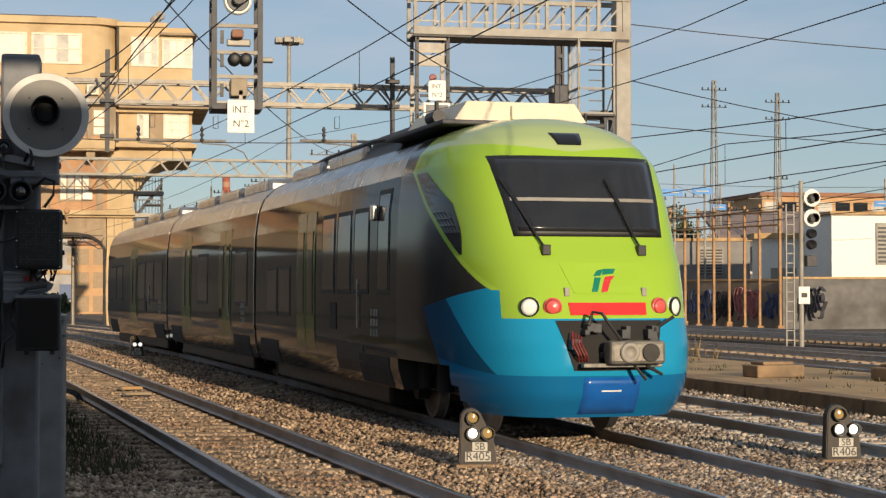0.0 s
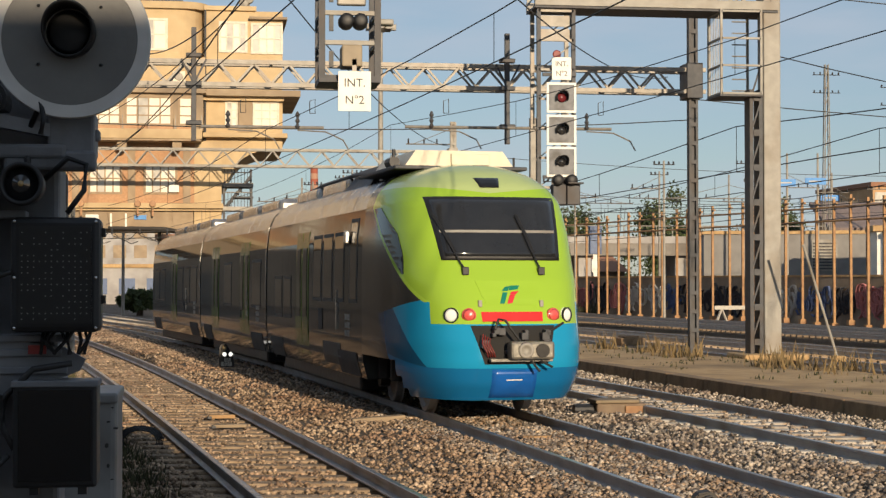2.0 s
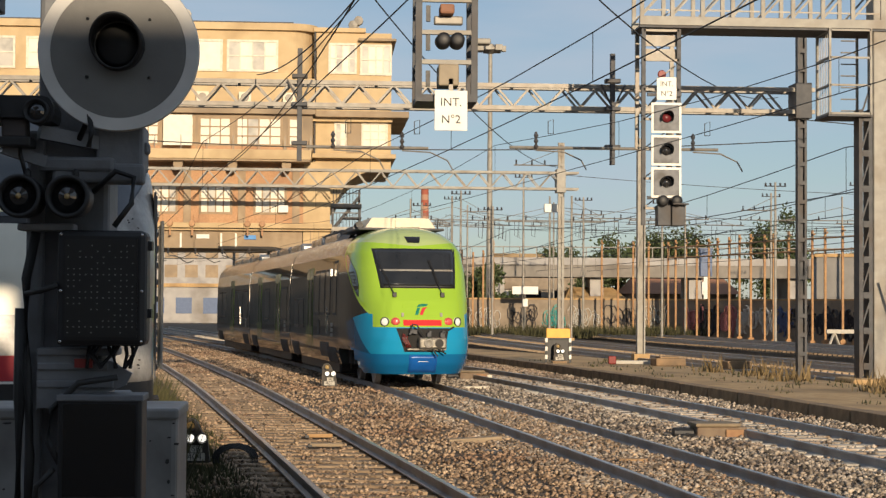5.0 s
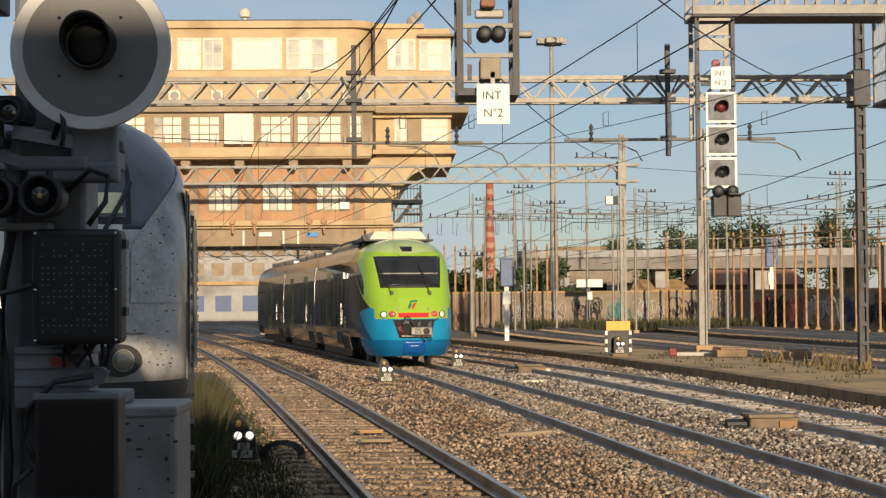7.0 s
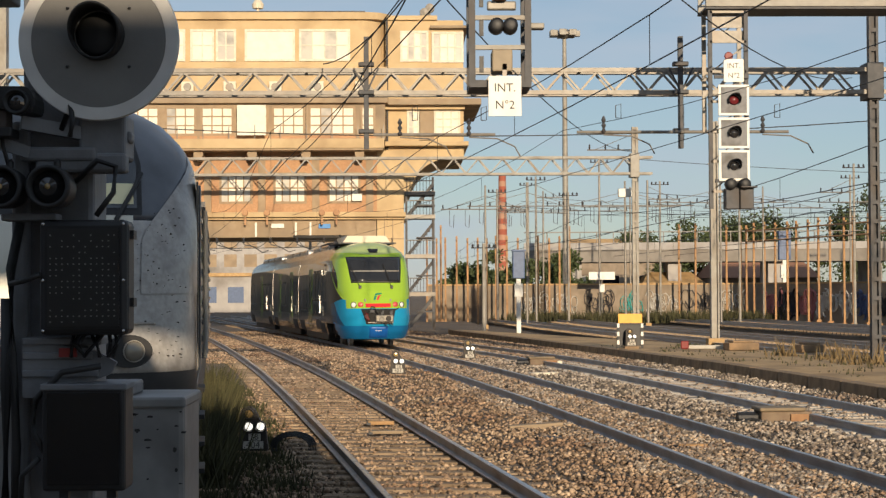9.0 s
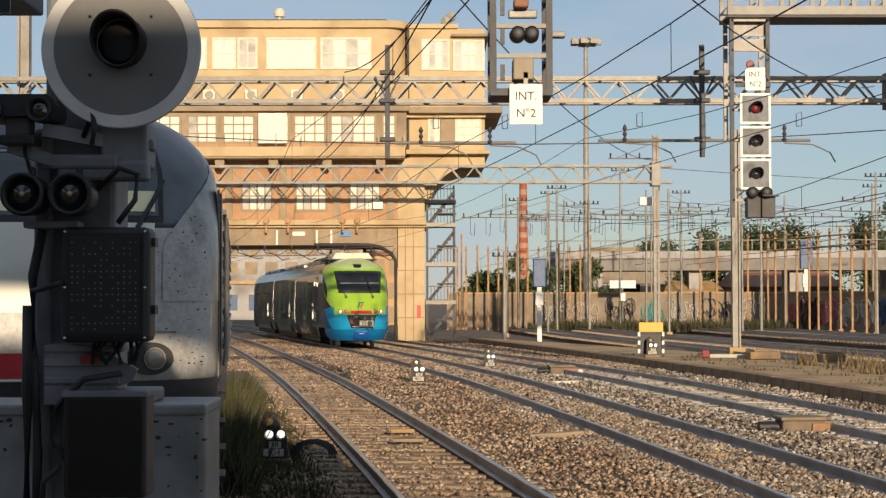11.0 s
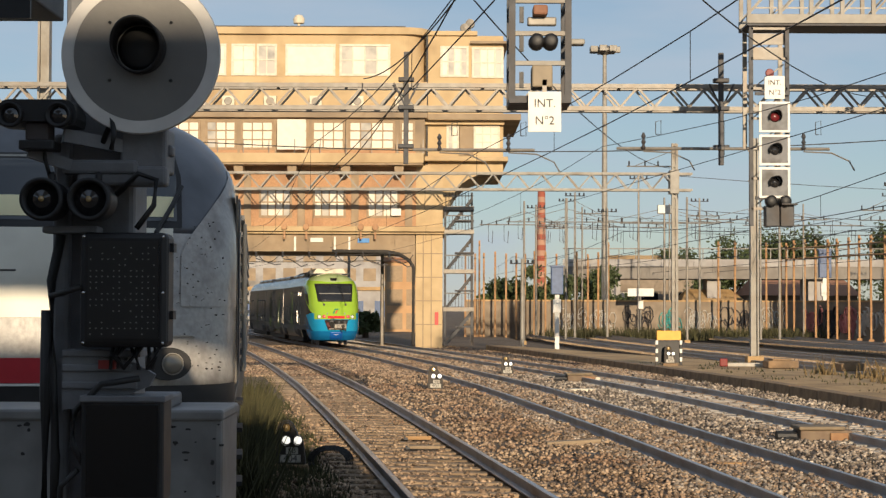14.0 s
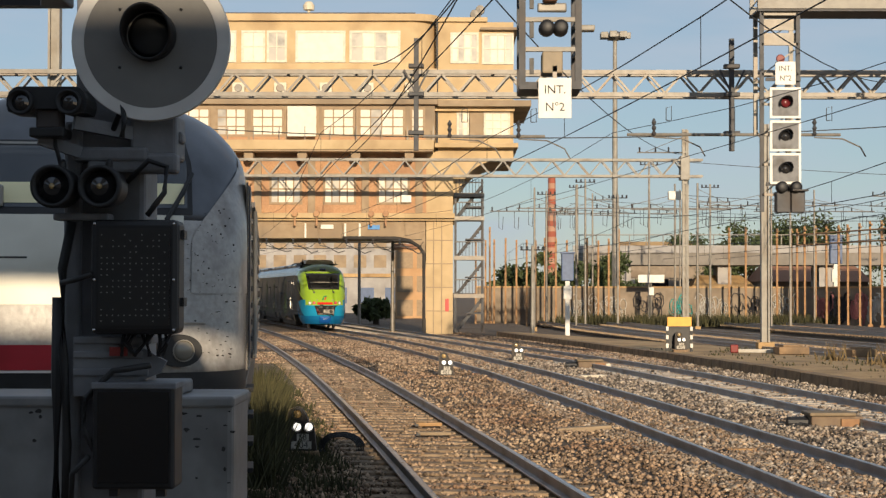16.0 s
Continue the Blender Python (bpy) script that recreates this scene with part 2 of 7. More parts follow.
def plate(bm, pts, y0, y1):
    """Adds a slab whose outline pts (x, z) is pushed from y0 to y1."""
    a = [bm.verts.new((x, y0, z)) for x, z in pts]
    b = [bm.verts.new((x, y1, z)) for x, z in pts]
    n = len(pts)
    bm.faces.new(a)
    bm.faces.new(b[::-1])
    for i in range(n):
        bm.faces.new((a[i], b[i], b[(i + 1) % n], a[(i + 1) % n]))
    bmesh.ops.recalc_face_normals(bm, faces=bm.faces)
    return bm


def words(name, text, size, m, material, parent, label=""):
    """Raised lettering in the built-in font, as a mesh; it faces -y in its own space."""
    cu = bpy.data.curves.new(name, "FONT")
    cu.body, cu.size, cu.extrude, cu.align_x, cu.align_y = text, size, 0.002, "CENTER", "CENTER"
    tmp = new("lettering_source", cu)
    me = bpy.data.meshes.new_from_object(tmp.evaluated_get(bpy.context.evaluated_depsgraph_get()))
    bpy.data.objects.remove(tmp)
    bpy.data.curves.remove(cu)
    me.materials.clear()
    me.materials.append(material)
    ob = part(name, me, None, parent, label)
    ob.matrix_basis = m @ pose(0, 0, 0, 90, 0, 0)
    return ob


# ---- the lie of the tracks ----


def lie(y):
    """Height of the rails above the datum at the distance y."""
    return -0.0043 * (min(max(y, 42), 105) - 42)


def track_b(y):
    u = y / 50
    return 5.6974 - 2.8817 * u - 2.3454 * u * u + 0.2273 * u ** 3


def track_a(y):
    return 2.5227 - 0.11076 * y - 0.000355 * y * y


def track_c(y):
    k = min(max((y - 52) / 20, 0), 1)
    k = k * k * (3 - 2 * k)
    return (1 - k) * (9.25 - 0.04336 * y - 0.001081 * y * y) + k * (track_b(y) + 3.3)


def kerb_x(y):
    return 11.65 - 0.060 * y - 0.00055 * y * y


def track_d(y):
    return 19.0 - 0.10 * y + 0.00010 * y * y


def track_e(y):
    return track_d(y) + 4.3


def track_f(y):
    return track_d(y) + 13.0


def track_g(y):
    return track_d(y) + 17.5

def bed(x, y):
    """How far the ballast is heaped up above its lowest level."""
    if y > 110:
        return 0.0
    return 0.06 * min(max((x - track_a(y) - 1.1) / 0.9, 0), 1) * min(max((110 - y) / 40, 0), 1)


# ---- ground ----


def build_ground():
    xs = sorted(set([-700, -400, -200, -120, -80, -50, -35] + [i * 1.0 for i in range(-26, 45)] + [50, 60, 80, 120, 200, 400, 700]))
    ys = sorted(set([-60, -30, -15, -6] + [i * 1.0 for i in range(0, 60)] + [60 + 3 * i for i in range(0, 40)] + [200, 260, 340, 500, 800, 1300, 2200]))
    vs = []
    for y in ys:
        for x in xs:
            z = lie(y) - 0.21 + 0.035 * noise.noise((x * 0.7, y * 0.5, 0))
            if x < kerb_x(min(y, 95)) + 0.5:
                z += bed(x, y)
            if x < -2.5:
                z += 0.05 * noise.noise((x * 1.3, y * 1.1, 4))
            if x > kerb_x(min(y, 95)) + 4.2 and y > 5:
                z -= 0.25
            vs.append((x, y, z))
    n = len(xs)
    fs = [(j * n + i, j * n + i + 1, (j + 1) * n + i + 1, (j + 1) * n + i) for j in range(len(ys) - 1) for i in range(n - 1)]
    me = bpy.data.meshes.new("ground")
    me.from_pydata(vs, [], fs)
    me.materials.append(BALLAST)
    me.polygons.foreach_set("use_smooth", [True] * len(me.polygons))
    tagged(new("ground", me), "brown ballast ground of a railway yard", "ground", kind="structure")


def scatter_stones(name, material, count, xlim, ylim, size, seed, keep, label):
    """Loose angular stones, one joined mesh."""
    rng = np.random.default_rng(seed)
    u = rng.random(count)
    a, b = ylim[0] ** -0.6, ylim[1] ** -0.6
    y = (a + (b - a) * u) ** (-1 / 0.6)
    x = xlim[0] + (xlim[1] - xlim[0]) * rng.random(count) + (y - 20) * -0.05
    ok = np.array([keep(p, q) for p, q in zip(x, y)])
    x, y = x[ok], y[ok]
    n = len(x)
    z = np.array([lie(q) + bed(p, q) for p, q in zip(x, y)]) - 0.19 + 0.02 * rng.random(n)
    r = size * (0.5 + 0.9 * rng.random(n) ** 1.5) * (1 + np.clip((y - 20) / 40, 0, 1) * 0.7)
    base = np.array([[1, 0, 0], [-1, 0, 0], [0, 1, 0], [0, -1, 0], [0, 0, 0.75], [0, 0, -0.75]], float)
    tri = np.array([[0, 2, 4], [2, 1, 4], [1, 3, 4], [3, 0, 4], [2, 0, 5], [1, 2, 5], [3, 1, 5], [0, 3, 5]])
    p = base[None] * r[:, None, None] * (0.65 + 0.7 * rng.random((n, 6, 1)))
    th = rng.random(n) * 6.283
    c, s = np.cos(th), np.sin(th)
    q = p.copy()
    q[..., 0], q[..., 1] = p[..., 0] * c[:, None] - p[..., 1] * s[:, None], p[..., 0] * s[:, None] + p[..., 1] * c[:, None]
    tilt = (rng.random(n) - 0.5) * 1.6
    c, s = np.cos(tilt), np.sin(tilt)
    w = q.copy()
    w[..., 1], w[..., 2] = q[..., 1] * c[:, None] - q[..., 2] * s[:, None], q[..., 1] * s[:, None] + q[..., 2] * c[:, None]
    w += np.stack([x, y, z], 1)[:, None, :]
    f = (tri[None] + (np.arange(n) * 6)[:, None, None]).reshape(-1, 3)
    me = bpy.data.meshes.new(name)
    me.vertices.add(n * 6)
    me.vertices.foreach_set("co", w.reshape(-1))
    me.loops.add(len(f) * 3)
    me.loops.foreach_set("vertex_index", f.reshape(-1))
    me.polygons.add(len(f))
    me.polygons.foreach_set("loop_start", np.arange(0, len(f) * 3, 3))
    me.polygons.foreach_set("loop_total", np.full(len(f), 3))
    me.update(calc_edges=True)
    me.materials.append(material)
    tagged(new(name, me), label, "ballast", kind="stuff")


def rails_free(x, y):
    """True away from the rails and their fastenings."""
    for f in (track_a, track_b, track_c):
        d = abs(abs(x - f(y)) - 0.75)
        if d < 0.13:
            return False
    return x < kerb_x(y) - 0.05


def rail_mesh(fx, y0, y1, side, step=1.5, body=None):
    """A running rail: foot, web and head, swept along its track."""
    prof = [(-0.07, -0.15), (0.07, -0.15), (0.07, -0.135), (0.012, -0.115), (0.012, -0.045), (0.036, -0.035), (0.036, -0.004), (0.026, 0.0),
            (-0.026, 0.0), (-0.036, -0.004), (-0.036, -0.035), (-0.012, -0.045), (-0.012, -0.115), (-0.07, -0.135)]
    bm = bmesh.new()
    rings, n = [], int((y1 - y0) / step) + 1
    for k in range(n + 1):
        y = y0 + (y1 - y0) * k / n
        g = (fx(y + 0.1) - fx(y - 0.1)) / 0.2
        d = math.hypot(1, g)
        nx, ny = 1 / d, -g / d
        cx, cy = fx(y) + side * 0.7535 * nx, y + side * 0.7535 * ny
        rings.append([bm.verts.new((cx + p * nx, cy + p * ny, lie(y) + h)) for p, h in prof])
    m = len(prof)
    for a, b in zip(rings, rings[1:]):
        for i in range(m):
            f = bm.faces.new((a[i], a[(i + 1) % m], b[(i + 1) % m], b[i]))
            f.material_index = 1 if i == 7 else 0
    bmesh.ops.recalc_face_normals(bm, faces=bm.faces)
    return mesh_of(bm, "rail", [body or RAIL, RAIL_TOP])


def build_track(name, fx, y0, y1, material, label, each_to, spacing=0.6, proud=0.0, body=None):
    t = thing(name, pose(0, 0, 0), label, "railway track", kind="structure")
    for s in (-1, 1):
        part("rail", rail_mesh(fx, y0, y1, s, 1.5, body), None, t, "rusty steel rail with a polished head")
    bm = B(-1.3, -0.12, -0.12, 1.3, 0.12, 0.0, bevel=0.02)
    me = mesh_of(bm, "sleeper", material)
    y, far = y0, bmesh.new()
    rng = random.Random(name)
    while y < y1:
        g = (fx(y + 0.1) - fx(y - 0.1)) / 0.2
        m = pose(fx(y), y, lie(y) - 0.155 + proud, 0, 0, math.degrees(math.atan2(-1, g) + math.pi / 2) + rng.uniform(-1, 1))
        if y < each_to:
            ob = part("sleeper", me, None, t)
            ob.matrix_basis = m
        else:
            n0 = len(far.verts)
            box(far, -1.3, -0.12, -0.12, 1.3, 0.12, 0)
            far.verts.ensure_lookup_table()
            for v in far.verts[n0:]:
                v.co = m @ v.co
        y += spacing * rng.uniform(0.97, 1.03)
    if len(far.verts):
        tagged(part("far_sleepers", far, material, t), kind="stuff")
    else:
        far.free()
    return t


build_ground()
build_track("track_near", track_a, 4, 110, SLEEPER_WOOD, "railway track on worn wooden sleepers in brown ballast", 60, proud=-0.02)
build_track("track_middle", track_b, 4, 190, SLEEPER_WOOD, "main railway track on ballasted sleepers", 60, proud=-0.025)
build_track("track_far", track_c, 6, 150, SLEEPER_STONE, "railway track on pale concrete sleepers beside the platform", 70, proud=0.035)
build_track("track_yard", track_d, 20, 150, SLEEPER_WOOD, "yard track with shiny rails", 20, body=RAIL_BRIGHT)
build_track("track_yard", track_e, 20, 150, SLEEPER_WOOD, "yard track with shiny rails", 20, body=RAIL_BRIGHT)
build_track("track_yard", track_f, 30, 160, SLEEPER_WOOD, "yard track with shiny rails", 30, body=RAIL_BRIGHT)
build_track("track_yard", track_g, 30, 160, SLEEPER_WOOD, "yard track with shiny rails", 30, body=RAIL_BRIGHT)


def build_platform():
    """The low island platform: kerb stones along the edge and a worn surface."""
    top = bmesh.new()
    ys = [8 + 2 * i for i in range(0, 41)]
    a, b = [], []
    for y in ys:
        z = lie(y) + 0.10
        w = 4.6 if y < 60 else max(1.2, 4.6 - (y - 60) * 0.12)
        a.append(top.verts.new((kerb_x(y) + 0.30, y, z)))
        b.append(top.verts.new((kerb_x(y) + w, y, z - 0.03)))
    c = [top.verts.new((v.co.x, v.co.y, v.co.z - 0.5)) for v in a]
    d = [top.verts.new((v.co.x, v.co.y, v.co.z - 0.5)) for v in b]
    for i in range(len(ys) - 1):
        top.faces.new((a[i], b[i], b[i + 1], a[i + 1]))
        top.faces.new((b[i], d[i], d[i + 1], b[i + 1]))
        top.faces.new((c[i], a[i], a[i + 1], c[i + 1]))
    top.faces.new((a[0], c[0], d[0], b[0]))
    bmesh.ops.recalc_face_normals(top, faces=top.faces)
    p = part("platform", top, CONCRETE)
    tagged(p, "low worn concrete island platform with a dark stone kerb", "platform", kind="structure")
    me = mesh_of(B(0, 0, -0.42, 0.34, 1.96, 0.0, bevel=0.02), "kerb_stone", KERB)
    y = 8.0
    while y < 86:
        g = (kerb_x(y + 2) - kerb_x(y)) / 2
        k = part("kerb_stone", me, None, p)
        k.matrix_basis = pose(kerb_x(y) - 0.02, y, lie(y) + 0.11 + random.uniform(-0.006, 0.006), 0, 0, -math.degrees(math.atan(g)))
        y += 2.0


build_platform()

# ---- the train ----
HALF = [(0.30, 1.30), (0.42, 1.37), (0.70, 1.45), (1.1, 1.475), (2.0, 1.475), (2.8, 1.455), (3.25, 1.40), (3.5, 1.30), (3.7, 1.10), (3.83, 0.82), (3.92, 0.44), (3.95, 0.12)]


def half_width(z):
    """Half the width of the car body at height z."""
    return float(np.interp(z, [h for h, _ in HALF], [w for _, w in HALF]))


NOSE_Z = (0.30, 0.55, 0.85, 1.15, 1.45, 1.75, 2.05, 2.35, 2.8, 3.25, 3.55, 3.75, 3.88, 3.95)
NOSE_Y = (-0.36, -0.56, -0.64, -0.62, -0.52, -0.40, -0.24, 0.00, 0.24, 0.53, 0.80, 1.12, 1.55, 2.40)
NOSE_BACK = 3.3


def nose_front(z):
    return float(np.interp(z, NOSE_Z, NOSE_Y))


def nose_power(z):
    return float(np.interp(z, (0.3, 1.5, 2.4, 3.3, 3.95), (0.54, 0.54, 0.47, 0.46, 0.66)))


def nose_surface(x, z):
    """How far forward the nose lies at a side distance x and height z."""
    w, p, f = half_width(z), nose_power(z), nose_front(z)
    s = min(abs(x) / w, 1) ** (1 / p)
    return NOSE_BACK - (NOSE_BACK - f) * max(1 - s * s, 0) ** (p / 2)


def nose_side(y, z):
    """The nose's half width at a distance y behind the lamps."""
    w, p, f = half_width(z), nose_power(z), nose_front(z)
    c = min(max((NOSE_BACK - y) / (NOSE_BACK - f), 0), 1) ** (1 / p)
    return w * max(1 - c * c, 0) ** (p / 2)


def nose_patch(bm, corners, off, nu=12, nv=8):
    """Adds a panel laid on the nose: corners (x, z) bottom left, bottom right, top right, top left."""
    (ax, az), (bx, bz), (cx, cz), (dx, dz) = corners
    grid = []
    for j in range(nv + 1):
        v, row = j / nv, []
        for i in range(nu + 1):
            u = i / nu
            x = (ax * (1 - u) + bx * u) * (1 - v) + (dx * (1 - u) + cx * u) * v
            z = (az * (1 - u) + bz * u) * (1 - v) + (dz * (1 - u) + cz * u) * v
            row.append(bm.verts.new((x, nose_surface(x, z) - off, z)))
        grid.append(row)
    rim = grid[0] + [r[-1] for r in grid[1:]] + grid[-1][-2::-1] + [r[0] for r in grid[-2:0:-1]]
    for a, b in zip(grid, grid[1:]):
        for i in range(nu):
            bm.faces.new((a[i], a[i + 1], b[i + 1], b[i]))
    back = [bm.verts.new((v.co.x, v.co.y + off + 0.02, v.co.z)) for v in rim]
    for i in range(len(rim)):
        j = (i + 1) % len(rim)
        bm.faces.new((rim[i], back[i], back[j], rim[j]))
    return bm


def flank_window(s):
    """The slanted side window of the cab, laid on the curved flank."""
    bm = bmesh.new()
    cols = []
    for k in range(13):
        z = 2.16 + 1.06 * k / 12
        lo = float(np.interp(z, (2.16, 2.45, 2.8, 3.22), (0.74, 0.82, 1.10, 2.10)))
        hi = 0.12 + 1.80 * (z - 1.74) ** 0.9 - 0.16
        hi = max(hi, lo + 0.03)
        cols.append([bm.verts.new((s * (nose_side(lo + (hi - lo) * i / 6, z) + 0.012), lo + (hi - lo) * i / 6 - 0.006, z)) for i in range(7)])
    for a, b in zip(cols, cols[1:]):
        for i in range(6):
            bm.faces.new((a[i], a[i + 1], b[i + 1], b[i]))
    rim = cols[0] + [c[-1] for c in cols[1:]] + cols[-1][-2::-1] + [c[0] for c in cols[-2:0:-1]]
    back = [bm.verts.new((v.co.x - s * 0.04, v.co.y + 0.02, v.co.z)) for v in rim]
    for i in range(len(rim)):
        j = (i + 1) % len(rim)
        bm.faces.new((rim[i], rim[j], back[j], back[i]))
    bmesh.ops.recalc_face_normals(bm, faces=bm.faces)
    return bm


def livery():
    """Lime green face, blue skirt, dark grey flanks."""
    m = surf("train_livery", (0.030, 0.031, 0.031), (0.042, 0.042, 0.040), 2.5, 0.12, coat=0.0, spread=0.03, specular=0.2)
    nt = m.node_tree
    n, l = nt.nodes, nt.links
    b = n["Principled BSDF"]
    grey = b.inputs["Base Color"].links[0].from_socket
    co = n.new("ShaderNodeTexCoord")
    sp = n.new("ShaderNodeSeparateXYZ")
    l.new(co.outputs["Object"], sp.inputs[0])

    def calc(op, a, c):
        q = n.new("ShaderNodeMath")
        q.operation = op
        for i, v in enumerate((a, c)):
            if isinstance(v, (int, float)):
                q.inputs[i].default_value = v
            else:
                l.new(v, q.inputs[i])
        return q.outputs[0]

    def blend(a, c, f):
        q = n.new("ShaderNodeMix")
        q.data_type = "RGBA"
        l.new(f, q.inputs["Factor"])
        for k, v in (("A", a), ("B", c)):
            if isinstance(v, tuple):
                q.inputs[k].default_value = (*v, 1)
            else:
                l.new(v, q.inputs[k])
        return q.outputs["Result"]

    x, y, z = sp.outputs
    nz = n.new("ShaderNodeTexNoise")
    nz.inputs["Scale"].default_value = 1.6
    lime = blend((0.28, 0.455, 0.038), (0.31, 0.49, 0.052), nz.outputs["Fac"])
    pale = calc("GREATER_THAN", calc("SUBTRACT", z, calc("MULTIPLY", calc("ABSOLUTE", x, 0), 0.10)), 3.40)
    lime = blend(lime, (0.38, 0.47, 0.20), pale)
    # the swoosh: the green runs back and up along a curve, and down round the lamps in a panel
    rise = calc("POWER", calc("MAXIMUM", calc("SUBTRACT", z, 1.74), 0.0), 0.9)
    edge = calc("MINIMUM", calc("ADD", 0.12, calc("MULTIPLY", rise, 1.80)), 2.75)
    upper = calc("MULTIPLY", calc("LESS_THAN", y, edge), calc("GREATER_THAN", z, 1.74))
    side = calc("ABSOLUTE", x, 0)
    panel = calc("MULTIPLY", calc("MULTIPLY", calc("LESS_THAN", side, 1.13), calc("LESS_THAN", y, 0.6)), calc("GREATER_THAN", z, 1.42))
    green = calc("MAXIMUM", upper, panel)
    col = blend(grey, lime, green)
    top = calc("SUBTRACT", 1.79, calc("MULTIPLY", calc("MAXIMUM", y, 0.0), 0.13))
    slope = calc("ADD", 1.45, calc("MULTIPLY", calc("SUBTRACT", z, 0.9), 0.9))
    low = calc("MULTIPLY", calc("MULTIPLY", calc("LESS_THAN", z, top), calc("LESS_THAN", y, slope)), calc("SUBTRACT", 1.0, green))
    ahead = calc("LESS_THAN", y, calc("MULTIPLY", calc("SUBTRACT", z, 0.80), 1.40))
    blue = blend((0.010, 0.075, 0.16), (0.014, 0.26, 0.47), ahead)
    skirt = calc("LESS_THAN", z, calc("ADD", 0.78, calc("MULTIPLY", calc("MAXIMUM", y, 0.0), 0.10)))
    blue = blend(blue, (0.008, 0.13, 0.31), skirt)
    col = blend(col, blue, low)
    band = calc("MULTIPLY", upper, calc("GREATER_THAN", calc("ADD", y, 0.13), edge))
    col = blend(col, (0.36, 0.56, 0.06), band)
    l.new(col, b.inputs["Base Color"])
    return m


LIVERY = livery()
CAR_GREY = surf("grey_car_paint", (0.040, 0.042, 0.042), (0.055, 0.056, 0.052), 2.5, 0.055, spread=0.02, bump=0.07, bscale=2.0, stretch=(1, 1.6, 0.35), specular=0.07, dirt=(0.040, 0.038, 0.033), dscale=0.9)
ROOF_GREY = surf("silver_roof_paint", (0.30, 0.30, 0.30), (0.46, 0.44, 0.41), 3, 0.24, 0.8, spread=0.12, bump=0.5, bscale=2.2, dirt=(0.26, 0.21, 0.16), dscale=1.2, stretch=(1, 3, 0.35))
TRAIN_GLASS = surf("tinted_train_glass", (0.010, 0.011, 0.013), (0.016, 0.016, 0.018), 3, 0.06, coat=0.1, specular=0.25)
SCREEN_GLASS = surf("windscreen_glass", (0.016, 0.017, 0.019), (0.022, 0.023, 0.025), 2, 0.08, coat=0.2)
RED_BAND = surf("red_lamp_strip", (0.72, 0.03, 0.025), None, 4, 0.25, coat=0.3)
TAIL_RED = surf("red_tail_lens", (0.70, 0.10, 0.09), None, 4, 0.3, coat=0.3)
# weak emission stands in for sun glint on the clear lenses
HEAD_LENS = surf("headlight_lens", (0.62, 0.58, 0.48), None, 4, 0.1, coat=1.0, emit=((1.0, 0.92, 0.75), 0.5))
CREAM_METAL = surf("cream_roof_cover", (0.62, 0.55, 0.42), (0.70, 0.62, 0.48), 4, 0.5)
COUPLER = surf("coupler_metal", (0.16, 0.15, 0.13), (0.26, 0.24, 0.20), 9, 0.45, 0.5, bump=0.2)
APRON_BLUE = surf("bright_blue_panel", (0.01, 0.11, 0.42), None, 4, 0.25, coat=0.6)
DOOR_GREEN = surf("green_door_paint", (0.05, 0.10, 0.018), (0.065, 0.13, 0.024), 3, 0.15, specular=0.12)
LOGO_GREEN = surf("logo_green", (0.0, 0.19, 0.12), None, 4, 0.4)
LOGO_RED = surf("logo_red", (0.62, 0.03, 0.04), None, 4, 0.4)
SILVER = surf("bright_silver", (0.62, 0.60, 0.56), None, 6, 0.25, 0.8)
RED_HOSE = surf("red_hose", (0.22, 0.02, 0.015), None, 6, 0.5)


def nose_mesh():
    bm = bmesh.new()
    zs = [0.30 + 0.06 * i for i in range(0, 60)] + [3.88, 3.92, 3.945]
    nt, rows = 44, []
    for z in zs:
        w, p, f = half_width(z), nose_power(z), nose_front(z)
        row = []
        for i in range(nt + 1):
            a = math.pi * (i / nt - 0.5)
            s, c = math.sin(a), math.cos(a)
            row.append(bm.verts.new((w * math.copysign(abs(s) ** p, s), NOSE_BACK - (NOSE_BACK - f) * max(c, 0) ** p, z)))
        rows.append(row)
    for a, b in zip(rows, rows[1:]):
        for i in range(nt):
            low = (a[i].co + b[i + 1].co) / 2
            if low.y > 0.75 + 0.75 * max(low.z - 0.3, 0) and low.z < 0.86:
                continue
            bm.faces.new((a[i], a[i + 1], b[i + 1], b[i]))
    bm.faces.new(rows[-1])
    return bm


def shell(bm, y0, y1):
    """Adds a length of car body with its curved roof."""
    sec = [(-w, h) for h, w in HALF if h >= 0.42] + [(w, h) for h, w in reversed(HALF) if h >= 0.42]
    a = [bm.verts.new((x, y0, z)) for x, z in sec]
    b = [bm.verts.new((x, y1, z)) for x, z in sec]
    n = len(sec)
    for i in range(n):
        f = bm.faces.new((a[i], b[i], b[(i + 1) % n], a[(i + 1) % n]))
        f.material_index = 1 if (sec[i][1] + sec[(i + 1) % n][1]) / 2 > 3.12 else 0
    bm.faces.new(a)
    bm.faces.new(b[::-1])
    bmesh.ops.recalc_face_normals(bm, faces=bm.faces)
    return bm


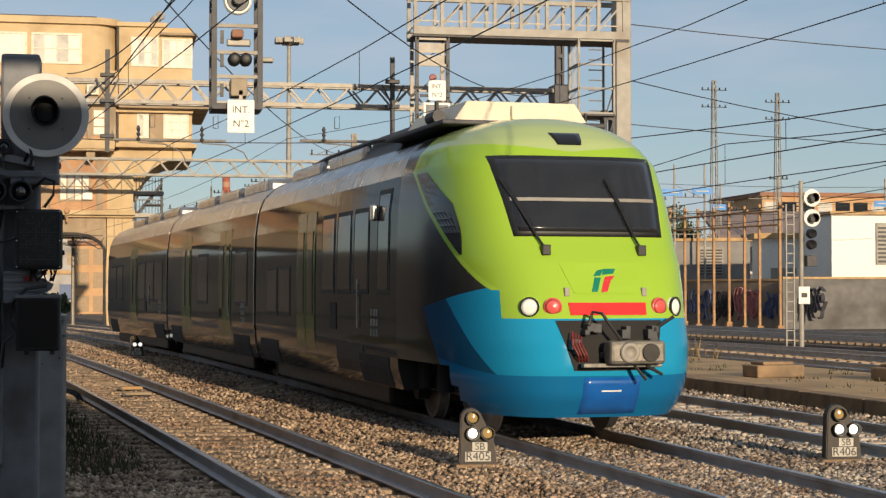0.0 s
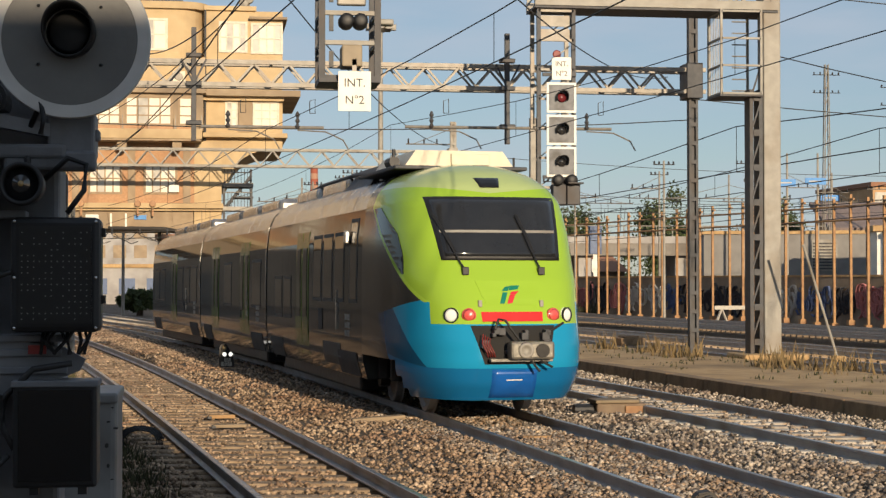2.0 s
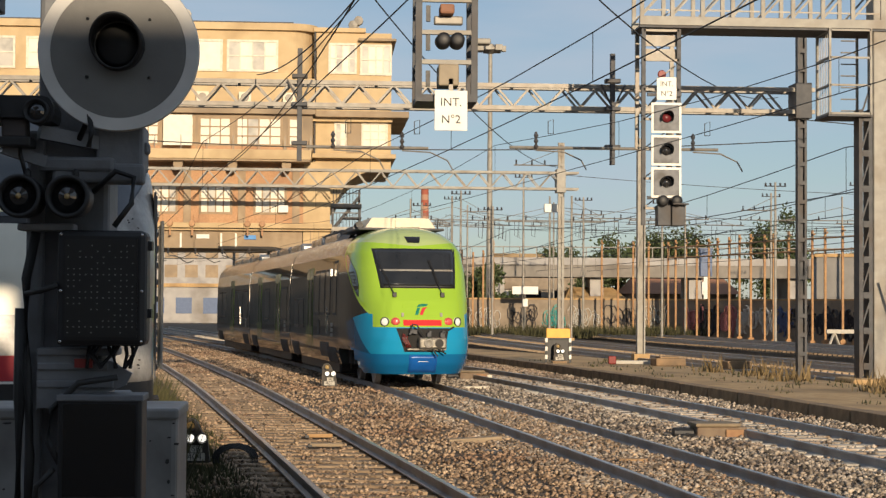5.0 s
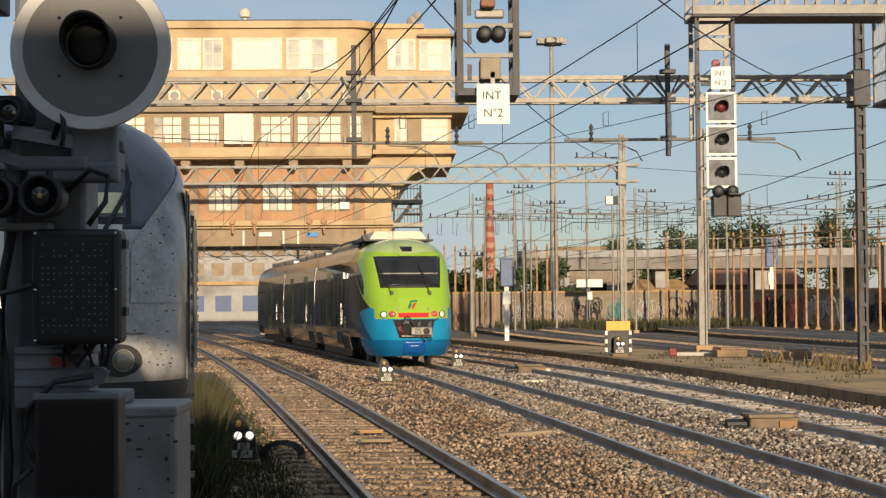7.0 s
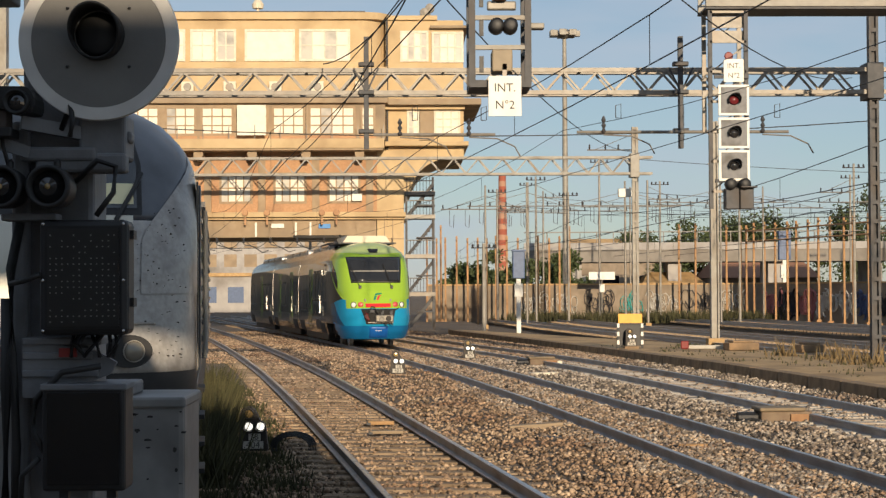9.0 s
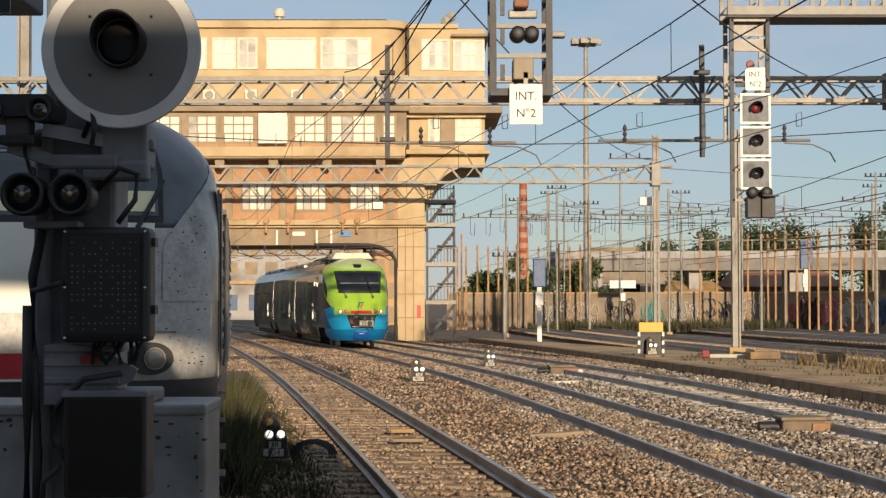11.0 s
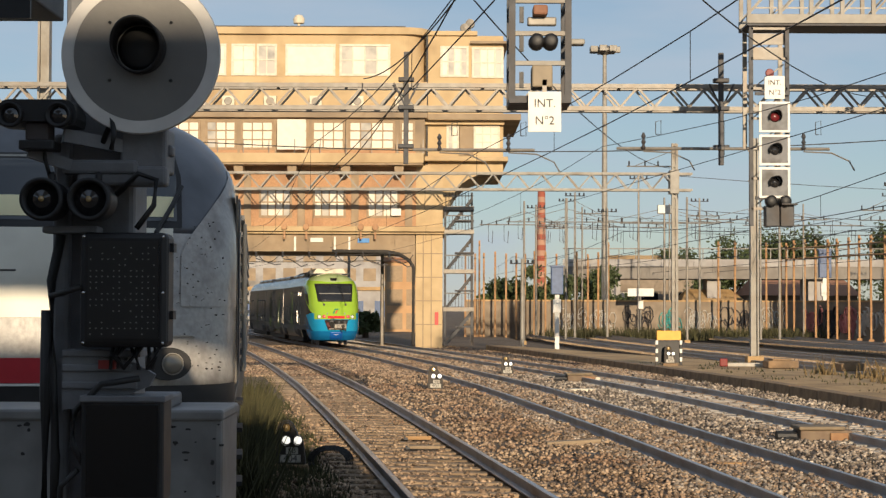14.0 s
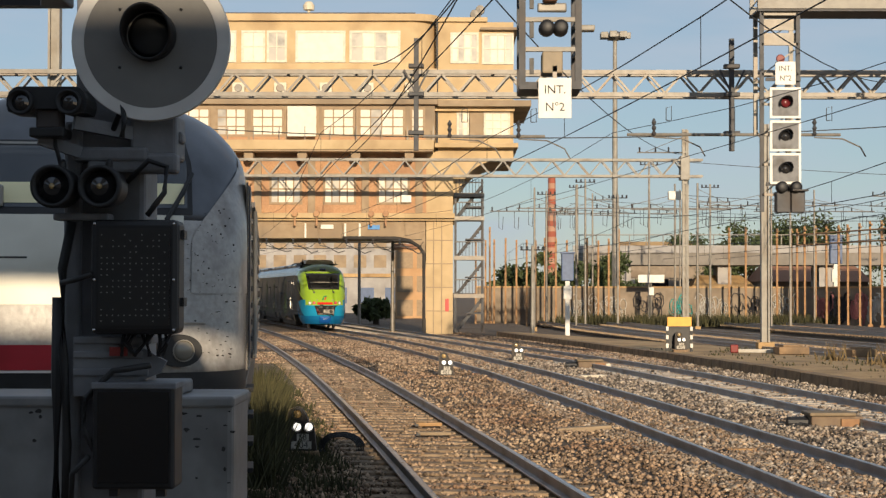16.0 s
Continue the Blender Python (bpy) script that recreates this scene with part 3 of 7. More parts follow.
def wall_plate(bm, s, y0, y1, z0, z1, off):
    """Adds a plate on the car's side wall, following its curve."""
    k, cols = 5, []
    for y in (y0, y1):
        cols.append([bm.verts.new((s * (half_width(z0 + (z1 - z0) * i / k) + off), y, z0 + (z1 - z0) * i / k)) for i in range(k + 1)])
    inner = [[bm.verts.new((v.co.x - s * (off + 0.02), v.co.y, v.co.z)) for v in c] for c in cols]
    for i in range(k):
        bm.faces.new((cols[0][i], cols[1][i], cols[1][i + 1], cols[0][i + 1]))
        for c, d in zip(cols, inner):
            bm.faces.new((c[i], c[i + 1], d[i + 1], d[i]))
    for e in (0, k):
        bm.faces.new((cols[0][e], cols[1][e], inner[1][e], inner[0][e]))
    bmesh.ops.recalc_face_normals(bm, faces=bm.faces)
    return bm


def bogie(parent, y):
    bm = bmesh.new()
    for s in (-1, 1):
        box(bm, s * 0.95 - 0.08, y - 1.5, 0.42, s * 0.95 + 0.08, y + 1.5, 0.66, bevel=0.03)
        for k in (-1, 1):
            tube(bm, (s * 1.05, y + k * 1.15, 0.42), (s * 0.88, y + k * 1.15, 0.42), 0.16, n=12)
            tube(bm, (s * 1.1, y + k * 0.45, 0.45), (s * 1.1, y + k * 0.45, 0.85), 0.12, n=12)
    box(bm, -0.9, y - 0.3, 0.4, 0.9, y + 0.3, 0.7)
    part("bogie", bm, BLACK, parent, "black bogie frame")
    for k in (-1, 1):
        w = bmesh.new()
        for s in (-1, 1):
            lathe(w, [(0.05, s * 0.70), (0.45, s * 0.70), (0.42, s * 0.72), (0.42, s * 0.83), (0.36, s * 0.84), (0.30, s * 0.80), (0.08, s * 0.82)], 24, "x", (0, y + k * 1.15, 0.43))
        tube(w, (-0.7, y + k * 1.15, 0.43), (0.7, y + k * 1.15, 0.43), 0.08)
        part("wheelset", w, RAIL, parent, "steel wheels on an axle")


def car_fittings(car, y0, y1, doors, windows, openings=()):
    for s in (-1, 1):
        for d in doors:
            bm = bmesh.new()
            wall_plate(bm, s, d - 0.72, d - 0.03, 0.62, 3.02, 0.012)
            wall_plate(bm, s, d + 0.03, d + 0.72, 0.62, 3.02, 0.012)
            door = part("door", bm, DOOR_GREEN, car, "dark green double door")
            for e in (-0.37, 0.37):
                part("door_window", wall_plate(bmesh.new(), s, d + e - 0.2, d + e + 0.2, 1.35, 2.7, 0.02), TRAIN_GLASS, door)
        for a, b, z0, z1 in windows:
            part("window_frame", wall_plate(bmesh.new(), s, a - 0.07, b + 0.07, z0 - 0.07, z1 + 0.07, 0.006), RUBBER, car, "black rubber window frame")
            part("window", wall_plate(bmesh.new(), s, a, b, z0, z1, 0.010), TRAIN_GLASS, car, "tinted window")
        for i in range(3):
            for j in range(3):
                part("data_mark", wall_plate(bmesh.new(), s, y0 + 1.0 + i * 0.16, y0 + 1.1 + i * 0.16, 1.1 + j * 0.14, 1.2 + j * 0.14, 0.008), STEEL_PALE, car)
        # no cutout: a dark plate on the flank stands for the opening's shade
        for d in openings:
            part("bogie_opening", wall_plate(bmesh.new(), s, d - 0.85, d + 0.85, 0.43, 0.84, 0.012), DARK, car, "dark plate painted for the shaded bogie opening")
        part("skirt_vent", wall_plate(bmesh.new(), s, y0 + 3.6, y0 + 4.0, 1.15, 1.55, 0.012), DARK, car, "dark vent")
        part("door_rail", wall_plate(bmesh.new(), s, (y0 + y1) / 2 - 3.2, (y0 + y1) / 2 - 3.15, 1.2, 1.9, 0.03), SILVER, car)
    bm = bmesh.new()
    box(bm, -1.25, y0 + 1.2, 0.14, 1.25, y1 - 1.2, 0.50, bevel=0.05)
    part("underframe", bm, BLACK, car, "black underframe equipment")


def build_train():
    train = thing("commuter_train", pose(0, 0, 0), "three-car train with lime green face, blue skirt and grey flanks", "train")
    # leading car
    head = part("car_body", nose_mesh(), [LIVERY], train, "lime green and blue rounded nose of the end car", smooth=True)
    part("wall_shell", shell(bmesh.new(), NOSE_BACK - 0.004, 13.95), [CAR_GREY, ROOF_GREY], head, "dark grey car sides under a silver roof")
    part("windscreen_frame", nose_patch(bmesh.new(), [(-0.92, 2.36), (0.92, 2.36), (1.04, 3.34), (-1.04, 3.34)], 0.012, 20, 12), BLACK, head, "black windscreen surround", True)
    ws = part("windscreen", nose_patch(bmesh.new(), [(-0.86, 2.42), (0.86, 2.42), (0.97, 3.29), (-0.97, 3.29)], 0.022, 20, 12), SCREEN_GLASS, head, "dark tinted windscreen", True)
    part("sun_blind", nose_patch(bmesh.new(), [(-0.90, 2.78), (0.90, 2.78), (0.905, 2.82), (-0.905, 2.82)], 0.028, 20, 1), STEEL_PALE, ws, "pale blind edge")
    for x0, x1 in ((-0.62, -0.70), (0.55, 0.46)):
        bm = bmesh.new()
        pts = [Vector((x0 + (x1 - x0) * k / 6 - 0.28 * (k / 6) * (1 if x0 < 0 else 0.6), 0, 2.20 + 0.86 * k / 6)) for k in range(7)]
        for p in pts:
            p.y = nose_surface(p.x, p.z) - 0.06
        path_tube(bm, pts, 0.014, 6)
        q = pts[0]
        box(bm, q.x - 0.05, q.y - 0.02, q.z - 0.06, q.x + 0.05, q.y + 0.06, q.z + 0.06, bevel=0.01)
        path_tube(bm, [Vector((p.x + 0.03, nose_surface(p.x, p.z) - 0.035, p.z)) for p in pts[2:]], 0.02, 6)
        part("wiper", bm, BLACK, head, "black windscreen wiper")
    part("marker_lamp", nose_patch(bmesh.new(), [(-0.15, 3.49), (0.15, 3.49), (0.20, 3.65), (-0.20, 3.65)], 0.02, 6, 4), TRAIN_GLASS, head, "dark glass roof lamp", True)
    part("light_strip", nose_patch(bmesh.new(), [(-0.46, 1.46), (0.46, 1.46), (0.47, 1.60), (-0.47, 1.60)], 0.012, 10, 2), RED_BAND, head, "red lamp strip")
    for s in (-1, 1):
        for x, r, mt, nm in ((0.88, 0.095, HEAD_LENS, "headlight"), (0.645, 0.09, TAIL_RED, "tail_light")):
            xx, z = s * x, 1.55
            yy = nose_surface(xx, z)
            ny = Vector((-(nose_surface(xx + 0.05, z) - nose_surface(xx - 0.05, z)) / 0.1, 1, 0)).normalized()
            bm = bmesh.new()
            lathe(bm, [(r * 1.18, -0.03), (r * 1.18, 0.012), (r, 0.02)], 20)
            lathe(bm, [(r, 0.02), (r * 0.7, 0.034), (0.0001, 0.04)], 20)
            rot = (-ny).to_track_quat("Z", "Y").to_matrix().to_4x4()
            ob = part(nm, bm, [mt], head, "round clear headlight" if nm == "headlight" else "round red tail light", True)
            ob.matrix_basis = Matrix.Translation((xx, yy, z)) @ rot
            if nm == "headlight":
                ring = bmesh.new()
                lathe(ring, [(r * 1.0, 0.0), (r * 1.2, 0.0), (r * 1.2, 0.03), (r * 1.0, 0.03), (r * 1.0, 0.0)], 20)
                o2 = part("bezel", ring, BLACK, head, "black lamp ring")
                o2.matrix_basis = ob.matrix_basis
        part("grab_hook", B(s * 0.47 - 0.03, nose_surface(0.47, 1.72) - 0.03, 1.67, s * 0.47 + 0.03, nose_surface(0.47, 1.72) + 0.03, 1.77, bevel=0.01), STEEL_PALE, head)
        part("cab_window", flank_window(s), TRAIN_GLASS, head, "dark slanted cab side window")
    part("hood_panel", nose_patch(bmesh.new(), [(-0.38, 1.70), (0.38, 1.70), (0.50, 2.05), (-0.50, 2.05)], 0.006, 8, 4), LIVERY, head, "lime green hood hatch")
    # the emblem as plain shapes
    bm = bmesh.new()
    nose_patch(bm, [(-0.01, 1.915), (0.13, 1.930), (0.17, 1.985), (0.03, 1.985)], 0.012, 4, 2)
    nose_patch(bm, [(-0.12, 1.900), (-0.03, 1.905), (0.03, 1.984), (-0.06, 1.965)], 0.012, 3, 3)
    nose_patch(bm, [(-0.17, 1.72), (-0.10, 1.72), (-0.03, 1.885), (-0.105, 1.885)], 0.012, 3, 4)
    part("emblem", bm, LOGO_GREEN, head, "green emblem strokes")
    bm = bmesh.new()
    nose_patch(bm, [(-0.06, 1.715), (0.02, 1.725), (0.085, 1.85), (0.0, 1.85)], 0.012, 3, 4)
    nose_patch(bm, [(0.0, 1.852), (0.086, 1.852), (0.15, 1.905), (0.03, 1.895)], 0.012, 3, 2)
    part("emblem", bm, LOGO_RED, head, "red emblem strokes")
    # coupler recess: a black patch on the closed nose stands for its shade
    bm = bmesh.new()
    nose_patch(bm, [(-0.46, 0.84), (0.50, 0.84), (0.64, 1.40), (-0.64, 1.40)], 0.010, 10, 6)
    part("coupler_recess", bm, surf("recess_black", (0.012, 0.011, 0.01), None, 5, 0.8), head, "black patch painted for the shaded coupler recess")
    bm = bmesh.new()
    f = nose_front(1.05)
    box(bm, -0.16, f - 0.34, 0.92, 0.50, f - 0.10, 1.18, bevel=0.04)
    box(bm, -0.12, f - 0.12, 0.98, 0.36, f + 0.3, 1.12, bevel=0.02)
    box(bm, -0.42, f - 0.18, 0.88, 0.52, f - 0.08, 0.93, bevel=0.01)
    cp = part("coupler", bm, COUPLER, head, "grey automatic coupler head")
    part("coupler_ring", lathe(bmesh.new(), [(0.001, -0.345), (0.06, -0.345), (0.07, -0.375), (0.11, -0.375), (0.12, -0.33)], 22, "y", (0.06, f, 1.05)), STEEL_PALE, cp, "worn coupler ring", True)
    part("coupler_cone", lathe(bmesh.new(), [(0.10, -0.37), (0.10, -0.30), (0.02, -0.28)], 18, "y", (0.31, f, 1.05)), DARK, cp, "dark coupler socket")
    rng = random.Random(5)
    for k in range(16):
        bm = bmesh.new()
        x, z = rng.uniform(-0.5, 0.5), rng.uniform(0.95, 1.35)
        e = rng.uniform(0.05, 0.12)
        box(bm, x - e / 2, f - 0.10, z - e / 2, x + e / 2, f + 0.05, z + e / 2, bevel=0.01)
        part("coupler_fitting", bm, STEEL_DARK, head, "dark coupler fitting")
    for k in range(4):
        bm = bmesh.new()
        x = -0.50 + 0.035 * k
        path_tube(bm, [(x, f - 0.05, 1.28 - 0.02 * k), (x - 0.03, f - 0.12, 1.15), (x + 0.04, f - 0.12, 1.02), (x + 0.08, f - 0.04, 0.95)], 0.009, 6)
        part("brake_hose", bm, RED_HOSE, head, "red brake hose")
    for pts in ([(-0.34, f - 0.12, 1.35), (-0.28, f - 0.1, 1.50), (-0.20, f - 0.18, 1.48), (-0.10, f - 0.22, 1.32), (0.02, f - 0.24, 1.16)],
                [(0.55, f + 0.02, 1.32), (0.74, f + 0.0, 1.44)], [(0.18, f - 0.2, 0.90), (0.30, f - 0.24, 0.74)], [(0.32, f - 0.2, 0.90), (0.50, f - 0.22, 0.80)]):
        part("coupler_cable", path_tube(bmesh.new(), pts, 0.02, 6), RUBBER, head, "black loose coupler cable")
    part("apron_panel", nose_patch(bmesh.new(), [(-0.34, 0.34), (0.34, 0.34), (0.34, 0.76), (-0.34, 0.76)], 0.008, 8, 5), APRON_BLUE, head, "bright blue skirt panel", True)
    part("skirt_mark", nose_patch(bmesh.new(), [(-0.12, 0.60), (0.12, 0.60), (0.12, 0.615), (-0.12, 0.615)], 0.012, 4, 1), WHITE, head)
    # roof gear behind the cab
    bm = bmesh.new()
    plate(bm, [(-0.92, 3.93), (0.92, 3.93), (0.74, 4.19), (-0.74, 4.19)], 2.5, 5.0)
    box(bm, -0.15, 2.44, 3.95, 0.5, 2.5, 4.14, bevel=0.01)
    part("roof_cover", bm, CREAM_METAL, head, "cream air-conditioning cover on the roof")
    part("roof_tray", B(-1.12, 2.35, 3.87, 1.12, 5.3, 3.93, bevel=0.015), STEEL_DARK, head, "dark roof tray")
    bm = bmesh.new()
    tube(bm, (-1.0, 2.9, 4.02), (-1.0, 3.3, 4.02), 0.09)
    tube(bm, (-0.95, 3.2, 4.0), (-0.95, 3.2, 4.25), 0.03)
    part("roof_horn", bm, BLACK, head, "black roof horn")
    part("roof_aerial", T((1.05, 2.9, 3.86), (1.05, 2.9, 4.12), 0.02), BLACK, head, "short black aerial")
    for y in (7.4, 10.6):
        part("roof_unit", B(-0.92, y, 3.70, 0.92, y + 2.6, 4.02, bevel=0.10), ROOF_GREY, head, "roof equipment box")
    part("roof_conduit", path_tube(bmesh.new(), [(-0.80, 5.3, 3.98), (-0.80, 7.2, 4.06), (-0.8, 10.6, 4.05), (-0.80, 13.5, 3.9)], 0.04, 6), STEEL_DARK, head, "dark roof conduit")
    part("roof_screen", plate(bmesh.new(), [(-1.0, 3.72), (-0.62, 4.16), (-0.55, 4.16), (-0.9, 3.70)], 5.05, 7.6), STEEL_DARK, head, "dark slanted roof screen")
    for s in (-1,):
        part("side_lamp", B(s * 1.47, 4.30, 2.70, s * 1.56, 4.44, 2.92, bevel=0.02), SILVER, head, "small chrome side mirror camera")
    part("service_flap", wall_plate(bmesh.new(), -1, 5.2, 6.9, 0.55, 0.95, 0.01), STEEL_DARK, head, "louvred service flap")
    wins = [(3.75, 4.3, 1.75, 3.05), (4.9, 5.7, 1.75, 2.85), (6.0, 6.8, 1.75, 2.85), (7.1, 7.9, 1.75, 2.85), (10.6, 11.5, 1.35, 2.1), (11.8, 12.7, 1.35, 2.1)]
    car_fittings(head, NOSE_BACK, 13.95, [9.2], wins, [4.6, 12.6])
    bogie(head, 2.7)
    part("bogie_well", B(-1.2, 0.6, 0.80, 1.2, 4.6, 0.95), BLACK, head, "black floor over the bogie")
    cars = [head]
    for name, y1, doors in (("middle", 12.0, [3.4, 8.8]), ("tail", 12.6, [6.4])):
        car = part("car_body", shell(bmesh.new(), 0.1, y1), [CAR_GREY, ROOF_GREY], train, "dark grey car body under a silver roof")
        wins = [(y, y + 1.25, 1.5, 2.5) for y in np.arange(0.9, y1 - 2, 1.6) if all(abs(y + 0.6 - d) > 1.5 for d in doors)]
        car_fittings(car, 0.1, y1, doors, wins, [1.55, y1 - 1.5])
        bogie(car, 0.0)
        if name == "tail":
            bogie(car, 10.4)
        bel = bmesh.new()
        box(bel, -1.25, -0.12, 0.6, 1.25, 0.14, 3.6, bevel=0.05)
        part("gangway", bel, RUBBER, car, "black corridor bellows")
        for s in (-1, 1):
            part("end_strip", wall_plate(bmesh.new(), s, 0.10, 0.16, 0.5, 3.28, 0.012), SILVER, car, "bright strip at the car's end")
        for y in np.arange(1.5, y1 - 3, 3.2):
            part("roof_unit", B(-0.92, y, 3.70, 0.92, y + 2.7, 4.02, bevel=0.10), ROOF_GREY, car, "roof equipment box")
        cars.append(car)
    return train, cars


TRAIN, CARS = build_train()
# the distance of the headlights, in metres along y, at each time
LAMPS_AT = [(0, 13.23), (0.5, 16.54), (1, 19.10), (1.5, 21.74), (2, 24.43), (2.5, 27.09), (3, 29.77), (3.5, 32.42), (4, 35.01), (4.5, 37.59),
            (5, 40.20), (5.75, 44.15), (6.5, 48.12), (7.5, 53.39), (8, 56.08), (8.5, 58.81), (9, 61.59), (9.8, 66.0), (10.6, 70.6), (11.5, 75.74), (12, 78.56), (12.5, 81.36),
            (13, 84.13), (13.5, 86.85), (14, 89.54), (14.5, 92.20), (15, 94.84), (15.5, 97.44), (16, 100.04)]


def along(y, d):
    """The point of the middle track d metres further along it than y."""
    n = max(1, int(d / 0.5))
    for _ in range(n):
        g = (track_b(y + 0.05) - track_b(y - 0.05)) / 0.1
        y += d / n / math.hypot(1, g)
    return Vector((track_b(y), y, lie(y)))


def car_pose(a, b, back):
    """A car's pose by two track points; its origin lies back metres before a."""
    d = (b - a).normalized()
    side = d.cross(Vector((0, 0, 1))).normalized()
    m = Matrix((side, d, side.cross(d))).transposed().to_4x4()
    return Matrix.Translation(a - d * back) @ m

# ---- the signal box that spans the tracks ----


def window_grid(name, x0, x1, z0, z1, cols, rows, parent, glass, y=-0.02, label="", bw=0.035, frame_mat=None):
    """A framed window set in the wall: recessed pane and glazing bars."""
    w = bw * 1.8
    frame_mat = frame_mat or FRAME_WHITE
    fr = bmesh.new()
    ring = []
    for yy in (y - 0.06, y + 0.03):
        for e in (w, -w):
            ring.append([fr.verts.new(q) for q in ((x0 - e, yy, z0 - e), (x1 + e, yy, z0 - e), (x1 + e, yy, z1 + e), (x0 - e, yy, z1 + e))])
    for a, b in ((0, 1), (1, 3), (3, 2), (2, 0)):
        for i in range(4):
            j = (i + 1) % 4
            fr.faces.new((ring[a][i], ring[a][j], ring[b][j], ring[b][i]))
    bmesh.ops.recalc_face_normals(fr, faces=fr.faces)
    w = part(name, fr, frame_mat, parent, label)
    for k in range(1, cols):
        x = x0 + (x1 - x0) * k / cols
        part("glazing_bar", B(x - bw, y - 0.05, z0, x + bw, y + 0.03, z1), frame_mat, w)
    for k in range(1, rows):
        z = z0 + (z1 - z0) * k / rows
        part("glazing_bar", B(x0, y - 0.046, z - bw, x1, y + 0.028, z + bw), frame_mat, w)
    for i in range(cols):
        a, b = x0 + (x1 - x0) * i / cols, x0 + (x1 - x0) * (i + 1) / cols
        part("pane", B(a, y - 0.012, z0, b, y + 0.0, z1), glass[(i * 7 + int(x0 * 3)) % len(glass)], w)
    return w


def build_signal_box():
    t = thing("signal_box", pose(0, 92, 0), "cream plastered railway signal box bridging the tracks on tall piers", "signal box")
    D = 9.0
    XL = -20.6
    # pier with an arched haunch
    bm = bmesh.new()
    box(bm, -1.38, 0.0, -0.5, 0.10, D, 9.1)
    part("pier", bm, PLASTER, t, "cream plastered pier")
    for x in (-1.0, -0.55):
        part("pier_joint", B(x, -0.03, -0.4, x + 0.06, 0.0, 6.0), SOFFIT, t)
    for z in (0.9, 2.2, 3.5, 4.8):
        part("pier_course", B(-1.40, -0.025, z, 0.12, 0.0, z + 0.05), SOFFIT, t)
    part("notice", B(-0.32, -0.05, 0.9, -0.12, -0.02, 1.6), surf("red_notice", (0.6, 0.05, 0.04), None, 4, 0.5), t, "red notice board")
    bm = bmesh.new()
    plate(bm, [(-1.42, 3.7), (-1.42, 6.0), (-3.2, 6.0), (-3.0, 4.98), (-2.3, 4.85), (-1.75, 4.5), (-1.52, 4.1)], 0.02, D)
    part("haunch", bm, SOFFIT, t, "curved bracket between pier and beam")
    part("arch_rim", path_tube(bmesh.new(), [(-1.5, -0.02, -0.2), (-1.5, -0.02, 4.05), (-1.75, -0.02, 4.45), (-2.3, -0.02, 4.80), (-3.0, -0.02, 4.93), (-6, -0.02, 4.95)], 0.10, 8), DARK, t, "dark downpipe along the arch")
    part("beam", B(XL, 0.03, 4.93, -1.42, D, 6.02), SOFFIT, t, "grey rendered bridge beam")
    part("ledge", B(XL, -0.55, 6.02, 0.2, D, 6.30, bevel=0.03), PLASTER, t, "cream ledge")
    part("ledge", B(XL, -0.28, 5.90, 0.16, 0.0, 6.0), PLASTER, t)
    for x in (-8.6, -7.4, -4.4, -3.6):
        b2 = bmesh.new()
        box(b2, x - 0.05, -0.5, 5.6, x + 0.05, -0.3, 6.1)
        lathe(b2, [(0.02, -0.2), (0.16, -0.18), (0.18, 0.0), (0.12, 0.06)], 12, "y", (x, -0.6, 6.25))
        part("floodlight", b2, BRICK, t, "small floodlight under the ledge")
    part("blue_plate", B(-4.6, -0.06, 5.42, -3.95, -0.02, 5.66), BLUE_SIGN, t, "small blue plate")
    part("white_plate", B(-7.2, -0.06, 5.45, -6.5, -0.02, 5.68), WHITE, t, "small white plate")
    for x in (-5.1, -5.9, -8.1):
        part("white_marker", B(x, -0.05, 4.95, x + 0.1, -0.01, 5.75), WHITE, t)
    # first storey
    part("storey_wall", B(XL, 0.02, 6.30, -1.30, D, 9.70), BRICK, t, "brown brick storey wall")
    part("corner_wall", B(-1.36, -0.02, 6.30, 0.10, D, 9.70), PLASTER, t)
    k = 0
    x = -3.2
    while x > XL + 2:
        window_grid("window", x - 0.85, x + 0.85, 6.85, 8.45, 4, 2, t, [BLIND, GLASS_OLD, BLIND], label="brown-framed window with drawn blinds", frame_mat=FRAME_BROWN)
        part("brick_panel", B(x - 1.2, -0.06, 6.31, x + 1.2, 0.02, 6.78, bevel=0.01), BRICK, t)
        part("pilaster", B(x + 1.22, -0.10, 6.30, x + 1.62, 0.02, 9.4), SOFFIT, t, "plain pilaster")
        x -= 2.97
        k += 1
    part("air_conditioner", B(-2.75, -0.35, 6.9, -2.2, 0.0, 7.3, bevel=0.02), WHITE, t, "white wall air conditioner")
    # balcony slab and the second storey
    part("balcony_slab", B(XL, -1.5, 9.72, -0.95, D, 10.25, bevel=0.03), PLASTER, t, "projecting cream slab")
    # strip in a darker render than the slab, painting the shade beneath it
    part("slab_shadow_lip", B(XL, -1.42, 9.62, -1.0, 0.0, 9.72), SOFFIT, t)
    x = -2.3
    while x > XL:
        bk = bmesh.new()
        plate(bk, [(x - 0.25, 9.62), (x + 0.25, 9.62), (x + 0.25, 9.35), (x + 0.12, 9.1), (x - 0.12, 9.1), (x - 0.25, 9.35)], -1.1, 0.0)
        part("bracket", bk, SOFFIT, t, "moulded slab bracket")
        x -= 2.93
    part("upper_wall", B(XL, -0.6, 10.25, -0.90, D, 12.25), SOFFIT, t, "rendered upper wall")
